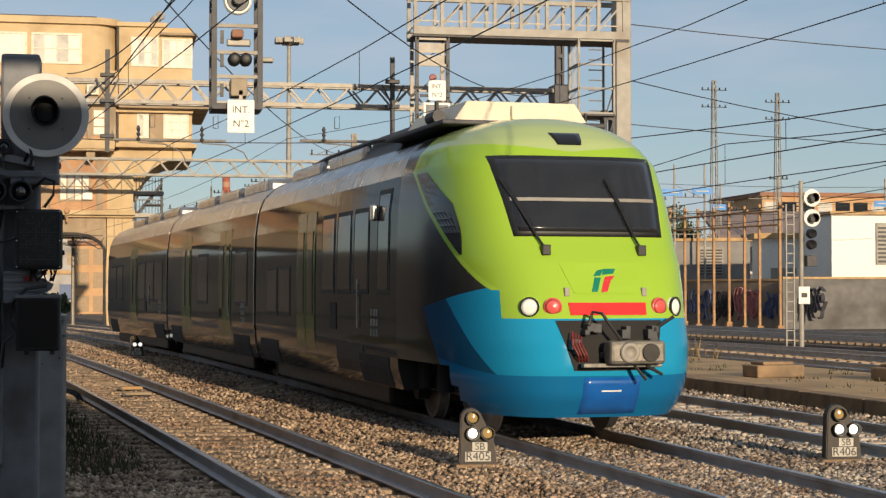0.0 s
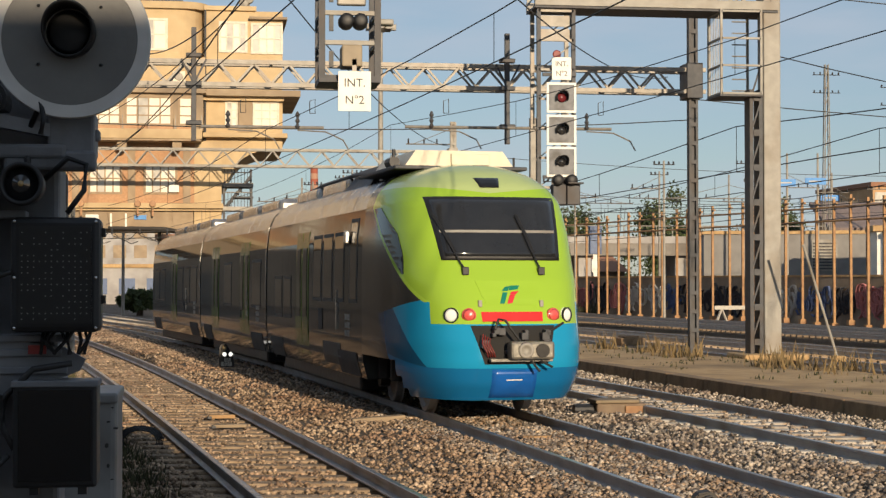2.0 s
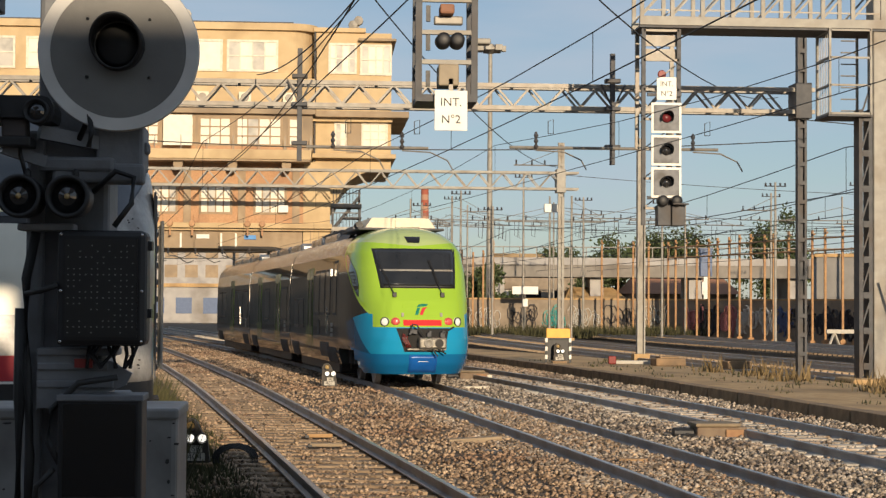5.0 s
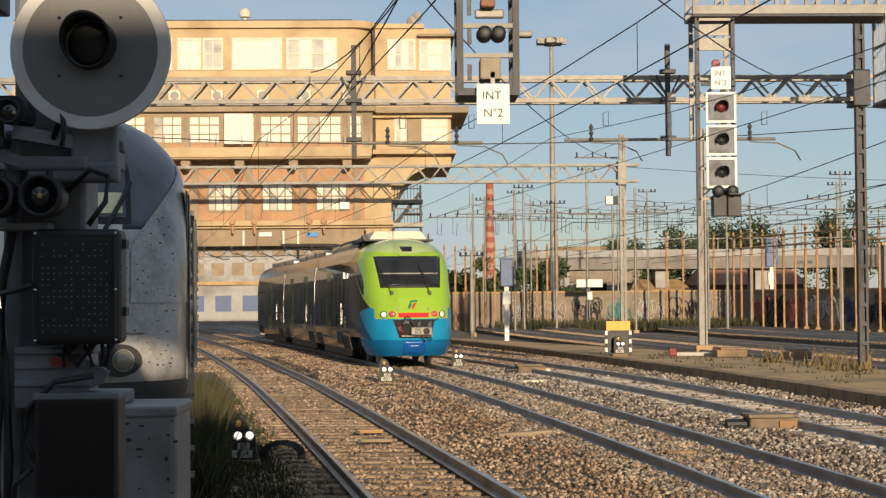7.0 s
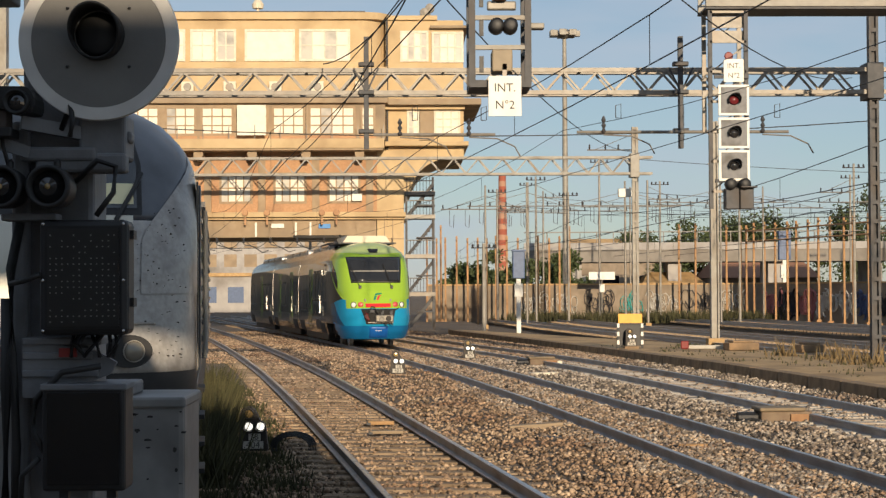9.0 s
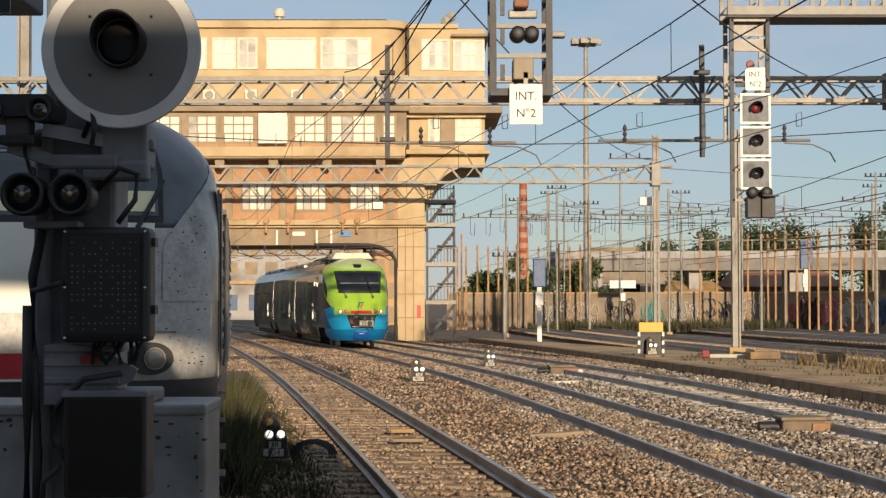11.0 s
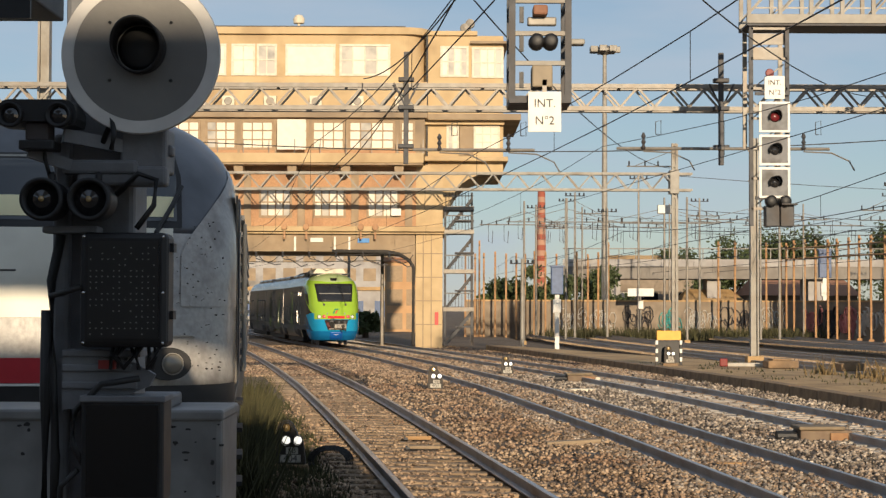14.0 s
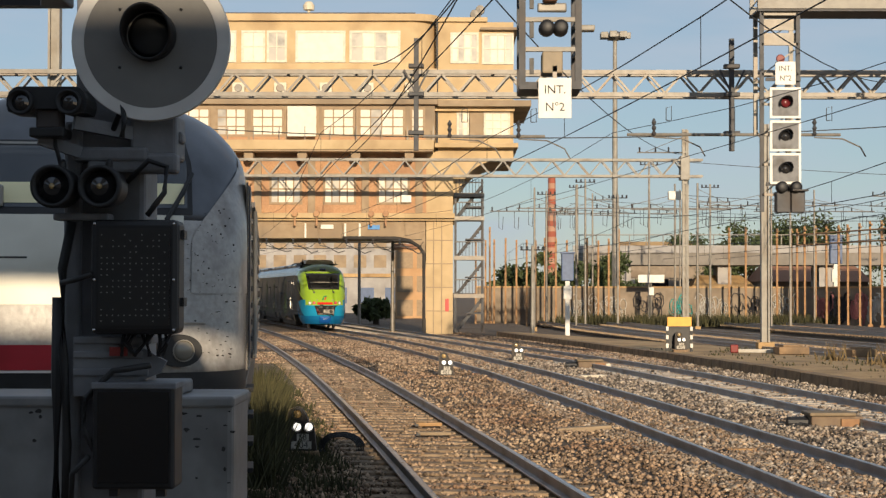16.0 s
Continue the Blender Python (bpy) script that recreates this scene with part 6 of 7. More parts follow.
    for k in range(10):
        z = 1.4 + 0.16 * k
        part("side_rib", B(1.49, 2.5, z, 1.56, 17.5, z + 0.05), GREY_B, t)
    part("windscreen_lamp", B(-0.55, front(-0.5, 2.75) - 0.06, 2.72, -0.45, front(-0.5, 2.75), 2.90, bevel=0.02), STEEL_PALE, t)
    for x in (-0.87, 0.87):
        part("buffer", lathe(bmesh.new(), [(0.12, 0.2), (0.12, -0.25), (0.24, -0.27), (0.24, -0.32), (0.02, -0.34)], 22, "y", (x, 0.3, 1.05)), BLACK, t, "round black buffer")
    un = bmesh.new()
    box(un, -1.2, 0.8, 0.2, 1.2, 17.5, 1.27)
    part("underframe", un, BLACK, t)
    for y in (2.2, 4.9, 12.5, 15.2):
        w = bmesh.new()
        for s in (-1, 1):
            lathe(w, [(0.05, s * 0.70), (0.55, s * 0.70), (0.52, s * 0.83), (0.1, s * 0.83)], 22, "x", (0, y, 0.54))
        part("wheelset", w, RAIL, t)


build_loco()


def siding(y):
    return -3.15 - 0.1113 * (y - 13.25)


build_track("track_siding", siding, 8, 60, SLEEPER_WOOD, "siding track under the locomotive", 8)

# ---- dwarf shunting signals ----


DWARF_DARK = surf("dwarf_housing", (0.022, 0.018, 0.015), (0.035, 0.028, 0.022), 8, 0.6, dirt=(0.05, 0.035, 0.025), dscale=5)


def dwarf_signal(x, y, z, text, rz=0, plateless=False):
    t = thing("dwarf_signal", pose(x, y, z, 0, 0, rz), "small dark triangular shunting signal with three lamps", "railway signal", "dwarf shunting signals")
    out = [(-0.20, 0.05), (0.20, 0.05), (0.165, 0.36), (0.11, 0.42), (0.02, 0.60), (-0.05, 0.64), (-0.14, 0.62), (-0.18, 0.55)]
    bm = plate(bmesh.new(), out, -0.06, 0.10)
    bmesh.ops.bevel(bm, geom=list(bm.edges), offset=0.012, segments=2, affect="EDGES")
    part("housing", bm, DWARF_DARK, t, "dark pointed lamp housing")
    part("foot", B(-0.24, -0.1, -0.1, 0.24, 0.16, 0.05, bevel=0.02), KERB, t, "small concrete foot")
    for lx, lz, mt in ((-0.055, 0.54, LAMP_AMBER), (-0.055, 0.375, LAMP_WHITE), (0.10, 0.375, LAMP_WHITE if text != "SB\nR405" else LAMP_AMBER)):
        h = part("lamp_rim", lathe(bmesh.new(), [(0.055, -0.06), (0.072, -0.06), (0.075, -0.13), (0.066, -0.13), (0.058, -0.07)], 20, "y", (lx, 0, lz)), BLACK, t, "short black lamp hood")
        part("lens", lathe(bmesh.new(), [(0.056, -0.068), (0.03, -0.082), (0.001, -0.086)], 16, "y", (lx, 0, lz)), mt, h)
    if text:
        a, b = text.split("\n")
        pl = part("number_plate", B(-0.135, -0.072, 0.08, 0.135, -0.061, 0.18), PLATE, t, "white plate with black characters")
        words("lettering", b, 0.125, pose(0, -0.075, 0.13), INK, pl)
        pl = part("letter_plate", B(-0.06, -0.072, 0.19, 0.10, -0.061, 0.28), PLATE, t, "white plate with black characters")
        words("lettering", a, 0.105, pose(0.02, -0.075, 0.235), INK, pl)


dwarf_signal(3.15, 11.85, -0.14, "SB\nR405", -6)
dwarf_signal(7.15, 11.6, -0.14, "SB\nR406", -6)
dwarf_signal(-1.99, 22.3, -0.16, "SB\n404")
dwarf_signal(-0.12, 42.3, -0.16, "SB\n401")
dwarf_signal(2.1, 52.3, -0.2, "SB\n403")


def build_barrier_signal():
    t = thing("platform_end_signal", pose(7.55, 55.2, lie(55) + 0.08), "orange panel on striped posts over a small shunting signal", "railway signal")
    part("panel", B(-0.40, -0.05, 0.85, 0.40, 0.0, 1.16, bevel=0.01), YELLOW, t, "orange panel")
    part("panel_edge", B(-0.43, -0.03, 0.80, 0.43, 0.02, 0.85), BLACK, t)
    for x in (-0.40, 0.40):
        for k in range(6):
            part("striped_post", B(x - 0.04, -0.04, 0.14 * k, x + 0.04, 0.04, 0.14 * (k + 1)), WHITE if k % 2 else INK, t)
    part("back", B(-0.36, 0.02, 0.1, 0.36, 0.10, 0.84), BLACK, t)


build_barrier_signal()
dwarf_signal(7.55, 54.9, lie(55) + 0.12, "SB\n402")

# ---- posts, lamps, wires ----


def pole(x, y, top, r, material, label, name="line_post", arm=None, group="line posts", base=None):
    zb = lie(y) - 0.45 if base is None else base
    t = thing(name, pose(x, y, zb), label, "post", group)
    h = top - zb
    bm = bmesh.new()
    if r > 0.13:
        for sx in (-1, 1):
            box(bm, sx * r * 0.8 - 0.03, -r, 0, sx * r * 0.8 + 0.03, r, h)
        box(bm, -r * 0.8, -0.03, 0, r * 0.8, 0.03, h)
    else:
        tube(bm, (0, 0, 0), (0, 0, h), r, r * 0.7, 10)
    part("shaft", bm, material, t)
    part("base", B(-r * 2, -r * 2, 0, r * 2, r * 2, 0.35, bevel=0.03), CONCRETE, t)
    if arm:
        for side, za in arm:
            bm = bmesh.new()
            tube(bm, (0, 0, za - zb), (side, 0, za - zb), 0.035, n=8)
            tube(bm, (0, 0, za - zb + 0.9), (side * 0.85, 0, za - zb), 0.02, n=6)
            part("cantilever", bm, STEEL, t, "steel cantilever arm")
            for e in (0.35, 0.62, 0.95):
                bm = bmesh.new()
                lathe(bm, [(0.03, -0.28), (0.06, -0.24), (0.03, -0.2), (0.06, -0.16), (0.03, -0.12), (0.06, -0.08), (0.02, 0.0)], 8, "z", (side * e, 0, za - zb + 0.3))
                part("insulator", bm, STEEL_DARK, t, "dark insulator string")
    return t


def tees(t, h, w=0.7):
    bm = bmesh.new()
    tube(bm, (-w, 0, h), (w, 0, h), 0.035, n=6)
    for x in (-w * 0.9, -w * 0.45, w * 0.45, w * 0.9):
        lathe(bm, [(0.03, 0.0), (0.08, 0.05), (0.04, 0.1), (0.08, 0.15), (0.03, 0.22)], 8, "z", (x, 0, h))
    part("insulator_bar", bm, STEEL_DARK, t, "crossbar with insulators")


GREYP = "pale grey steel line post"
pole(-11.45, 47.9, 11.5, 0.17, STEEL_PALE, "pale line post at the end of the lattice gantry", base=-0.3)
pole(12.3, 65.4, 8.6, 0.16, STEEL_PALE, GREYP, base=-0.3)
p = pole(12.6, 89.6, 10.7, 0.15, STEEL_PALE, "pale line post with crossarm and white box", arm=[(-2.6, 9.5)])
part("white_box", B(-0.95, -0.3, 7.6, -0.15, 0.1, 8.05, bevel=0.02), WHITE, p, "white hanging box")
for x, y, top, r, arm in ((20.2, 130, 10.4, 0.10, None), (4.6, 94, 4.6, 0.12, None), (9.5, 118, 10, 0.09, [(2, 8.5)]), (12.0, 120, 9, 0.09, [(-2, 7.5)]), (15.2, 128, 12, 0.10, [(2.2, 8)]),
                          (17.0, 115, 9.5, 0.1, [(2.2, 8.2)]), (24.0, 118, 9.5, 0.1, [(-2.4, 8)]), (32.5, 120, 10.2, 0.1, [(-2.4, 8.2)]), (7.2, 126, 9.6, 0.1, [(2.2, 7.8)]),
                          (36.5, 112, 10.5, 0.1, [(2.4, 8.4)]), (41.0, 124, 10, 0.1, [(-2.4, 8.2)]), (28.4, 104, 9.8, 0.1, [(-2.2, 8.0)]), (46, 108, 10, 0.12, [(-2.3, 8.3)]), (10.6, 140, 11, 0.1, [(-2.3, 8.6)]),
                          (-6.5, 118, 9, 0.12, [(2, 7.5)]), (-3.4, 97, 5.4, 0.13, None), (-14, 120, 9, 0.12, [(2, 7.5)])):
    q = pole(x, y, top, r, STEEL_PALE if (int(x) % 2 == 0) else STEEL, GREYP, arm=arm)
    if int(y) % 2 == 0:
        tees(q, top - lie(y) + 0.2)
for x, y, top in ((47.0, 124, 19.5), (52.5, 124, 18.6)):
    t = thing("pylon", pose(x, y, -0.6), "slim pale lattice pylon with crossarms", "pylon", "pylons")
    bm = bmesh.new()
    for sx, sy in ((-1, -1), (1, -1), (1, 1), (-1, 1)):
        bar(bm, (sx * 0.35, sy * 0.35, 0), (sx * 0.12, sy * 0.12, top), 0.07, 0.07)
    for k in range(18):
        z, w = top * k / 18, 0.35 - 0.23 * k / 18
        bar(bm, (-w, -w, z), (w, -w, z + top / 18), 0.04, 0.04)
    part("frame", bm, STEEL_PALE, t)
    for h in (top - 0.8, top - 2.2):
        tees(t, h, 1.1)
for x, y, top in ((39.5, 112, 11), (44.0, 118, 11.5), (62, 124, 11), (50.5, 132, 11)):
    q = pole(x, y, top, 0.11, STEEL_PALE, "pale line post with a blue name plate", arm=[(2.4, 8.6)])
    part("blue_plate", B(-1.0, -0.1, top - 1.6, 0.6, -0.05, top - 1.1), BLUE_SIGN, q, "blue plate with white bar")
    part("plate_bar", B(-0.7, -0.115, top - 1.39, 0.3, -0.101, top - 1.31), PLATE, q)


def light_mast(x, y, top):
    t = thing("light_mast", pose(x, y, -0.6), "tall grey floodlight mast", "light mast")
    part("shaft", T((0, 0, 0), (0, 0, top + 0.6), 0.30, 0.16, 14), STEEL_PALE, t)
    part("crown", lathe(bmesh.new(), [(0.2, 0), (0.9, 0.3), (0.9, 0.5), (0.3, 0.8)], 14, "z", (0, 0, top)), STEEL, t)
    for k in range(7):
        a = 6.283 * k / 7
        part("floodlight", B(math.cos(a) * 1.0 - 0.3, math.sin(a) * 1.0 - 0.2, top + 0.2, math.cos(a) * 1.0 + 0.3, math.sin(a) * 1.0 + 0.2, top + 0.7, bevel=0.04), STEEL_PALE, t)


for x, y, top, w in ((8.4, 112, 9.2, 4.0), (14.5, 108, 9.0, 4.5), (21.5, 112, 9.4, 4.5), (27.0, 124, 9.6, 4.5), (34.0, 108, 9.2, 4.5), (18.4, 134, 10.2, 4), (11.2, 132, 9.8, 3.5), (5.6, 112, 9.0, 3.0)):
    q = pole(x, y, top, 0.085, STEEL, "slim grey line post with long crossarms", arm=[(w, top - 1.6), (-w, top - 1.6)])
    for e in (-0.8, -0.45, 0.45, 0.8):
        z = top - 1.6 - lie(y) + 0.45
        part("hanger", path_tube(bmesh.new(), [(w * e, 0, z), (w * e, 0, z - 1.1), (w * e + 0.25, 0, z - 1.25), (w * e + 0.3, 0, z - 0.4)], 0.022, 5), STEEL_DARK, q)
light_mast(13.57, 138, 23.4)
for x, y in ((5.75, 82.4), (30.2, 131)):
    f = y / 82
    t = thing("cabinet_post", pose(x, y, lie(y) - 0.3), "blue cabinet on a white post", "signal cabinet", "cabinets on posts")
    part("post", B(-0.11 * f, -0.1, 0, 0.11 * f, 0.1, 3.0 * f, bevel=0.01), WHITE, t, "white post")
    part("collar", B(-0.2 * f, -0.15, 2.1 * f, 0.2 * f, 0.15, 2.75 * f, bevel=0.02), WHITE, t)
    part("cabinet", B(-0.3 * f, -0.25, 3.0 * f, 0.3 * f, 0.25, 4.35 * f, bevel=0.04), BLUE_BOX, t, "blue cabinet")
    part("cabinet_hood", B(-0.34 * f, -0.32, 4.35 * f, 0.34 * f, 0.28, 4.42 * f), BLUE_BOX, t)


def overhead_wire(name, pts, r, label="thin dark overhead wire across the tracks"):
    cu = path_tube(bmesh.new(), pts, r, 5)
    ob = part(name, cu, RUBBER)
    tagged(ob, label, "overhead wire", "overhead wires")


def catenary(fx, y0, y1, span, off, zc=5.25, zm=6.55, r=0.009, sag=0.75):
    """Contact wire, sagging messenger and droppers over one track."""
    t = thing("catenary", pose(0, 0, 0), "dark overhead contact and messenger wires with droppers", "overhead wire", "overhead wires")
    ys = np.arange(y0, y1, span / 8)
    con = [(fx(y) + off * math.cos(math.pi * (y - y0) / span), y, zc + lie(y)) for y in ys]
    mes = [(fx(y) + off * math.cos(math.pi * (y - y0) / span), y, zm + lie(y) - sag * math.sin(math.pi * (((y - y0) / span) % 1))) for y in ys]
    part("contact_wire", path_tube(bmesh.new(), con, r, 5), RUBBER, t)
    part("messenger_wire", path_tube(bmesh.new(), mes, r, 5), RUBBER, t)
    for a, b in list(zip(con, mes))[::2]:
        part("dropper", path_tube(bmesh.new(), [a, b], r * 0.6, 4), RUBBER, t)


catenary(track_a, 2.3, 110, 45, 0.2)
catenary(track_b, 2.3, 150, 45, 0.05, 5.37, 6.36, 0.011, 0.24)
catenary(track_c, 2.3, 140, 45, 0.2)
catenary(track_d, -4, 170, 50, 0.2, 5.2, 6.5, 0.016)
catenary(track_e, -4, 170, 50, 0.2, 5.2, 6.5, 0.016)
catenary(track_f, -4, 170, 50, 0.2, 5.2, 6.6, 0.018)
catenary(track_g, -4, 170, 50, 0.2, 5.2, 6.6, 0.018)
for a, b, sag in (((-12, 47.5, 7.0), (13.4, 47.5, 6.8), 0.5), ((13.5, 47.3, 7.4), (60, 52, 8.0), 1.0), ((12.4, 89.5, 9.0), (70, 92, 9.5), 1.2), ((12.4, 89.5, 7.2), (70, 92, 7.5), 1.0),
                  ((13.7, 41.6, 9.6), (60, 44, 10.6), 1.1), ((-2, 20, 8.6), (12.4, 89.5, 9.4), 1.2), ((9.5, 118, 8.5), (60, 122, 9), 1.0), ((6, 100, 7.0), (60, 104, 7.4), 0.9),
                  ((1.8, 22.9, 7.9), (18, 66, 10.4), 1.0), ((0.9, 22.9, 7.6), (-6.0, 86, 8.8), 1.0), ((1.2, 22.9, 7.8), (-2.2, 47, 8.4), 0.6), ((7.2, 126, 8.0), (52, 128, 8.4), 0.8),
                  ((10, 140, 9.4), (70, 140, 10), 1.4), ((13.7, 41.6, 8.0), (48, 60, 8.2), 1.0)):
    overhead_wire("cross_wire", [tuple(p) for p in arc_points(a, b, sag, 14)], 0.016)

# ---- the far side of the yard ----


def build_yard_wall():
    t = thing("wall_yard", pose(0, 131, -0.6), "low pale concrete wall covered with painted scrawls", "wall", kind="structure")
    part("wall_body", B(2.0, 0, 0, 27.2, 0.4, 2.9), WALL_PALE, t)
    part("coping", B(2.0, -0.06, 2.9, 27.2, 0.46, 3.02), CONCRETE, t)
    bend = pose(27.2, 0, 0, 0, 0, -75)
    part("wall_body", B(0, 0, 0, 44.5, 0.4, 2.9), WALL_PALE, t).matrix_basis = bend
    part("coping", B(0, -0.06, 2.9, 44.5, 0.46, 3.02), CONCRETE, t).matrix_basis = bend
    rng = random.Random(12)
    paints = [surf("spray_" + n, c, None, 6, 0.8) for n, c in (("black", (0.05, 0.05, 0.06)), ("white", (0.62, 0.60, 0.56)), ("teal", (0.06, 0.42, 0.40)), ("pink", (0.55, 0.22, 0.22)), ("blue", (0.10, 0.14, 0.28)))]
    x = 9.0
    while x < 70:
        w = rng.uniform(1.6, 3.4)
        m = paints[2] if 15.2 < x < 17.5 else rng.choice(paints[:2] + [paints[0], paints[0], paints[0], paints[1], paints[3], paints[4]])
        bm = bmesh.new()
        px, pz = x, 1.0
        for k in range(rng.randint(18, 26)):
            cx = x + w * rng.random()
            pts = []
            a0, sw, rr = rng.uniform(0, 6.28), rng.uniform(2.5, 5.5), rng.uniform(0.25, 0.75)
            cz = rng.uniform(0.9, 1.9)
            for q in np.linspace(0, 1, 7):
                a = a0 + sw * q
                pts.append((cx + rr * 0.6 * math.cos(a), -0.03, min(2.8, max(0.15, cz + rr * math.sin(a)))))
            for p, q in zip(pts, pts[1:]):
                d = Vector(q) - Vector(p)
                bar(bm, p, Vector(q) + d * 0.12, 0.26, 0.04)
        ob = part("painted_scrawl", bm, m, t, "spray-painted scrawl")
        if x > 25.5:
            ob.matrix_basis = bend @ pose(-25.5, 0, 0)
        x += w + rng.uniform(0.0, 0.6)


build_yard_wall()


def build_posts():
    x = 1.2
    rng = random.Random(4)
    src = thing("fence_post", pose(3.0, 129.4, -0.6), "tall rusty steel post of an unfinished screen", "post", "rusty screen posts")
    part("shaft", B(-0.07, -0.08, 0, 0.07, 0.08, 7.6), RUST, src)
    part("flange", B(-0.2, -0.2, 0, 0.2, 0.2, 0.3), RUST, src)
    part("stub", B(-0.06, -0.5, 7.25, 0.06, 0.1, 7.36), RUST, src)
    while x < 26:
        x += (0.78 if x < 13 else 1.2) + rng.uniform(-0.12, 0.12)
        if not 13.5 < x < 21:
            copy_thing(src, pose(x, 129.4, -0.6 - (0.9 if x < 13 else 0) + rng.uniform(-0.15, 0.1)))
    for k in range(27):
        u = (k + rng.uniform(-0.15, 0.15)) / 26
        copy_thing(src, pose(26.6 + 11.0 * u, 128.6 - 41.0 * u, -0.6 + rng.uniform(-0.15, 0.1)))
    for z in (6.4, 5.6):
        ob = part("screen_pipe", T((26.6, 128.4, z), (37.6, 87.4, z), 0.06), RUST)
        tagged(ob, "long thin rusty pipe along the screen posts", "pipe", kind="structure")


build_posts()


def far_block(x, y, z, w, d, h, wall, roof, label, rows, cols, rz=0, gable=False, panes=None):
    t = thing("far_building", pose(x, y, z, 0, 0, rz), label, "building", "far buildings")
    part("wall", B(0, 0, 0, w, d, h), wall, t)
    bm = bmesh.new()
    if gable:
        a = [bm.verts.new(p) for p in ((-0.4, -0.4, h), (w + 0.4, -0.4, h), (w + 0.4, d + 0.4, h), (-0.4, d + 0.4, h))]
        r = [bm.verts.new(p) for p in ((0.5, d / 2, h + d * 0.22), (w - 0.5, d / 2, h + d * 0.22))]
        bm.faces.new((a[0], a[1], r[1], r[0]))
        bm.faces.new((a[2], a[3], r[0], r[1]))
        bm.faces.new((a[1], a[2], r[1]))
        bm.faces.new((a[3], a[0], r[0]))
        bm.faces.new(a[::-1])
    else:
        box(bm, -0.3, -0.3, h, w + 0.3, d + 0.3, h + 0.4)
    part("roof", bm, roof, t)
    for j in range(rows):
        for i in range(cols):
            cx, cz = w * (i + 0.5) / cols, h * (j + 0.5) / rows
            ww, wh = min(w / cols * 0.4, 0.9), min(h / rows * 0.34, 0.9)
            part("window", B(cx - ww, -0.05, cz - wh, cx + ww, 0.02, cz + wh), panes or (TRAIN_GLASS if (i + j) % 3 else GLASS_OLD), t)
    return t


ORANGE = surf("ochre_plaster", (0.50, 0.30, 0.15), (0.56, 0.35, 0.19), 1, 0.9, dirt=(0.42, 0.24, 0.12), dscale=0.2)
TILE = surf("clay_tile_roof", (0.26, 0.13, 0.08), (0.33, 0.17, 0.10), 8, 0.9, bump=0.3)
HALL = surf("grey_hall_wall", (0.36, 0.345, 0.335), (0.43, 0.41, 0.39), 1, 0.9, dirt=(0.2, 0.18, 0.16), dscale=0.3)
far_block(96, 190, -0.6, 26, 14, 9.5, ORANGE, TILE, "ochre apartment block with a tiled roof beyond the yard", 3, 8)
far_block(16.5, 168, -0.6, 9, 8, 6.0, WALL_PALE, CONCRETE, "pale depot hall with a curved roof", 1, 3, 0, True)
far_block(30, 160, -0.6, 10, 8, 3.6, WALL_PALE, TILE, "low pale shed with a gabled roof", 1, 3, 0, True)
far_block(22, 150, -0.6, 5, 5, 3.0, WALL_PALE, CONCRETE, "low pale shed with a gabled roof", 1, 2, 0, True)
far_block(-5.1, 152, -0.6, 3.6, 6, 6.5, ORANGE, TILE, "small ochre house seen through the arch", 3, 2, panes=FRAME_BROWN)
far_block(-42, 190, -0.6, 40, 8, 4.2, HALL, CONCRETE, "long grey hall at the end of the yard", 1, 13, panes=BLUE_BOX)
# pale wall and faint panes put the distance haze into the colour
far_block(-55, 240, -0.6, 52, 12, 11, HALL, CONCRETE, "hazy grey apartment row in the distance", 4, 18, panes=SOFFIT)
SHED_WALL = surf("brown_station_wall", (0.13, 0.085, 0.065), (0.18, 0.125, 0.10), 1, 0.9)
SHED_ROOF = surf("brown_sheet_roof", (0.20, 0.155, 0.14), (0.27, 0.21, 0.19), 3, 0.85, stretch=(3, 0.4, 1))
far_block(61.5, 150, -0.6, 17, 14, 11.6, ORANGE, TILE, "ochre apartment block with a tiled roof beyond the yard", 4, 9)


def build_carriage_shed():
    t = thing("carriage_shed", pose(49.5, 131, -0.6, 0, 0, -6), "long open brown carriage shed with a sheet roof", "shed")
    part("back_wall", B(0, 9.0, 0, 70, 9.4, 7.0), SHED_WALL, t)
    part("base_wall", B(0, 0.2, 0, 70, 0.5, 3.6), STEEL_DARK, t, "dark lower wall")
    part("roof", plate(bmesh.new(), [(0, 0), (70, 0), (70, 0.3), (0, 0.3)], 0, 7.0), SHED_ROOF, t, "sloping brown sheet roof").matrix_basis = pose(0, -1.4, 6.7, 20)
    part("eave_beam", B(0, -0.6, 6.0, 70, 0.6, 6.5), STEEL_DARK, t, "dark eaves beam")
    for k in range(24):
        part("column", B(0.6 + 2.95 * k, 0.15, 0, 0.95 + 2.95 * k, 0.55, 6.4), SHED_WALL if k % 4 else RUST, t)
        part("bay_window", B(1.4 + 2.95 * k, 8.9, 3.8, 2.9 + 2.95 * k, 8.98, 6.2), GLASS_OLD if k % 3 else TRAIN_GLASS, t)
        part("eave_lamp", B(1.9 + 2.95 * k, -0.9, 6.05, 2.6 + 2.95 * k, -0.6, 6.25, bevel=0.04), PLATE, t)


build_carriage_shed()


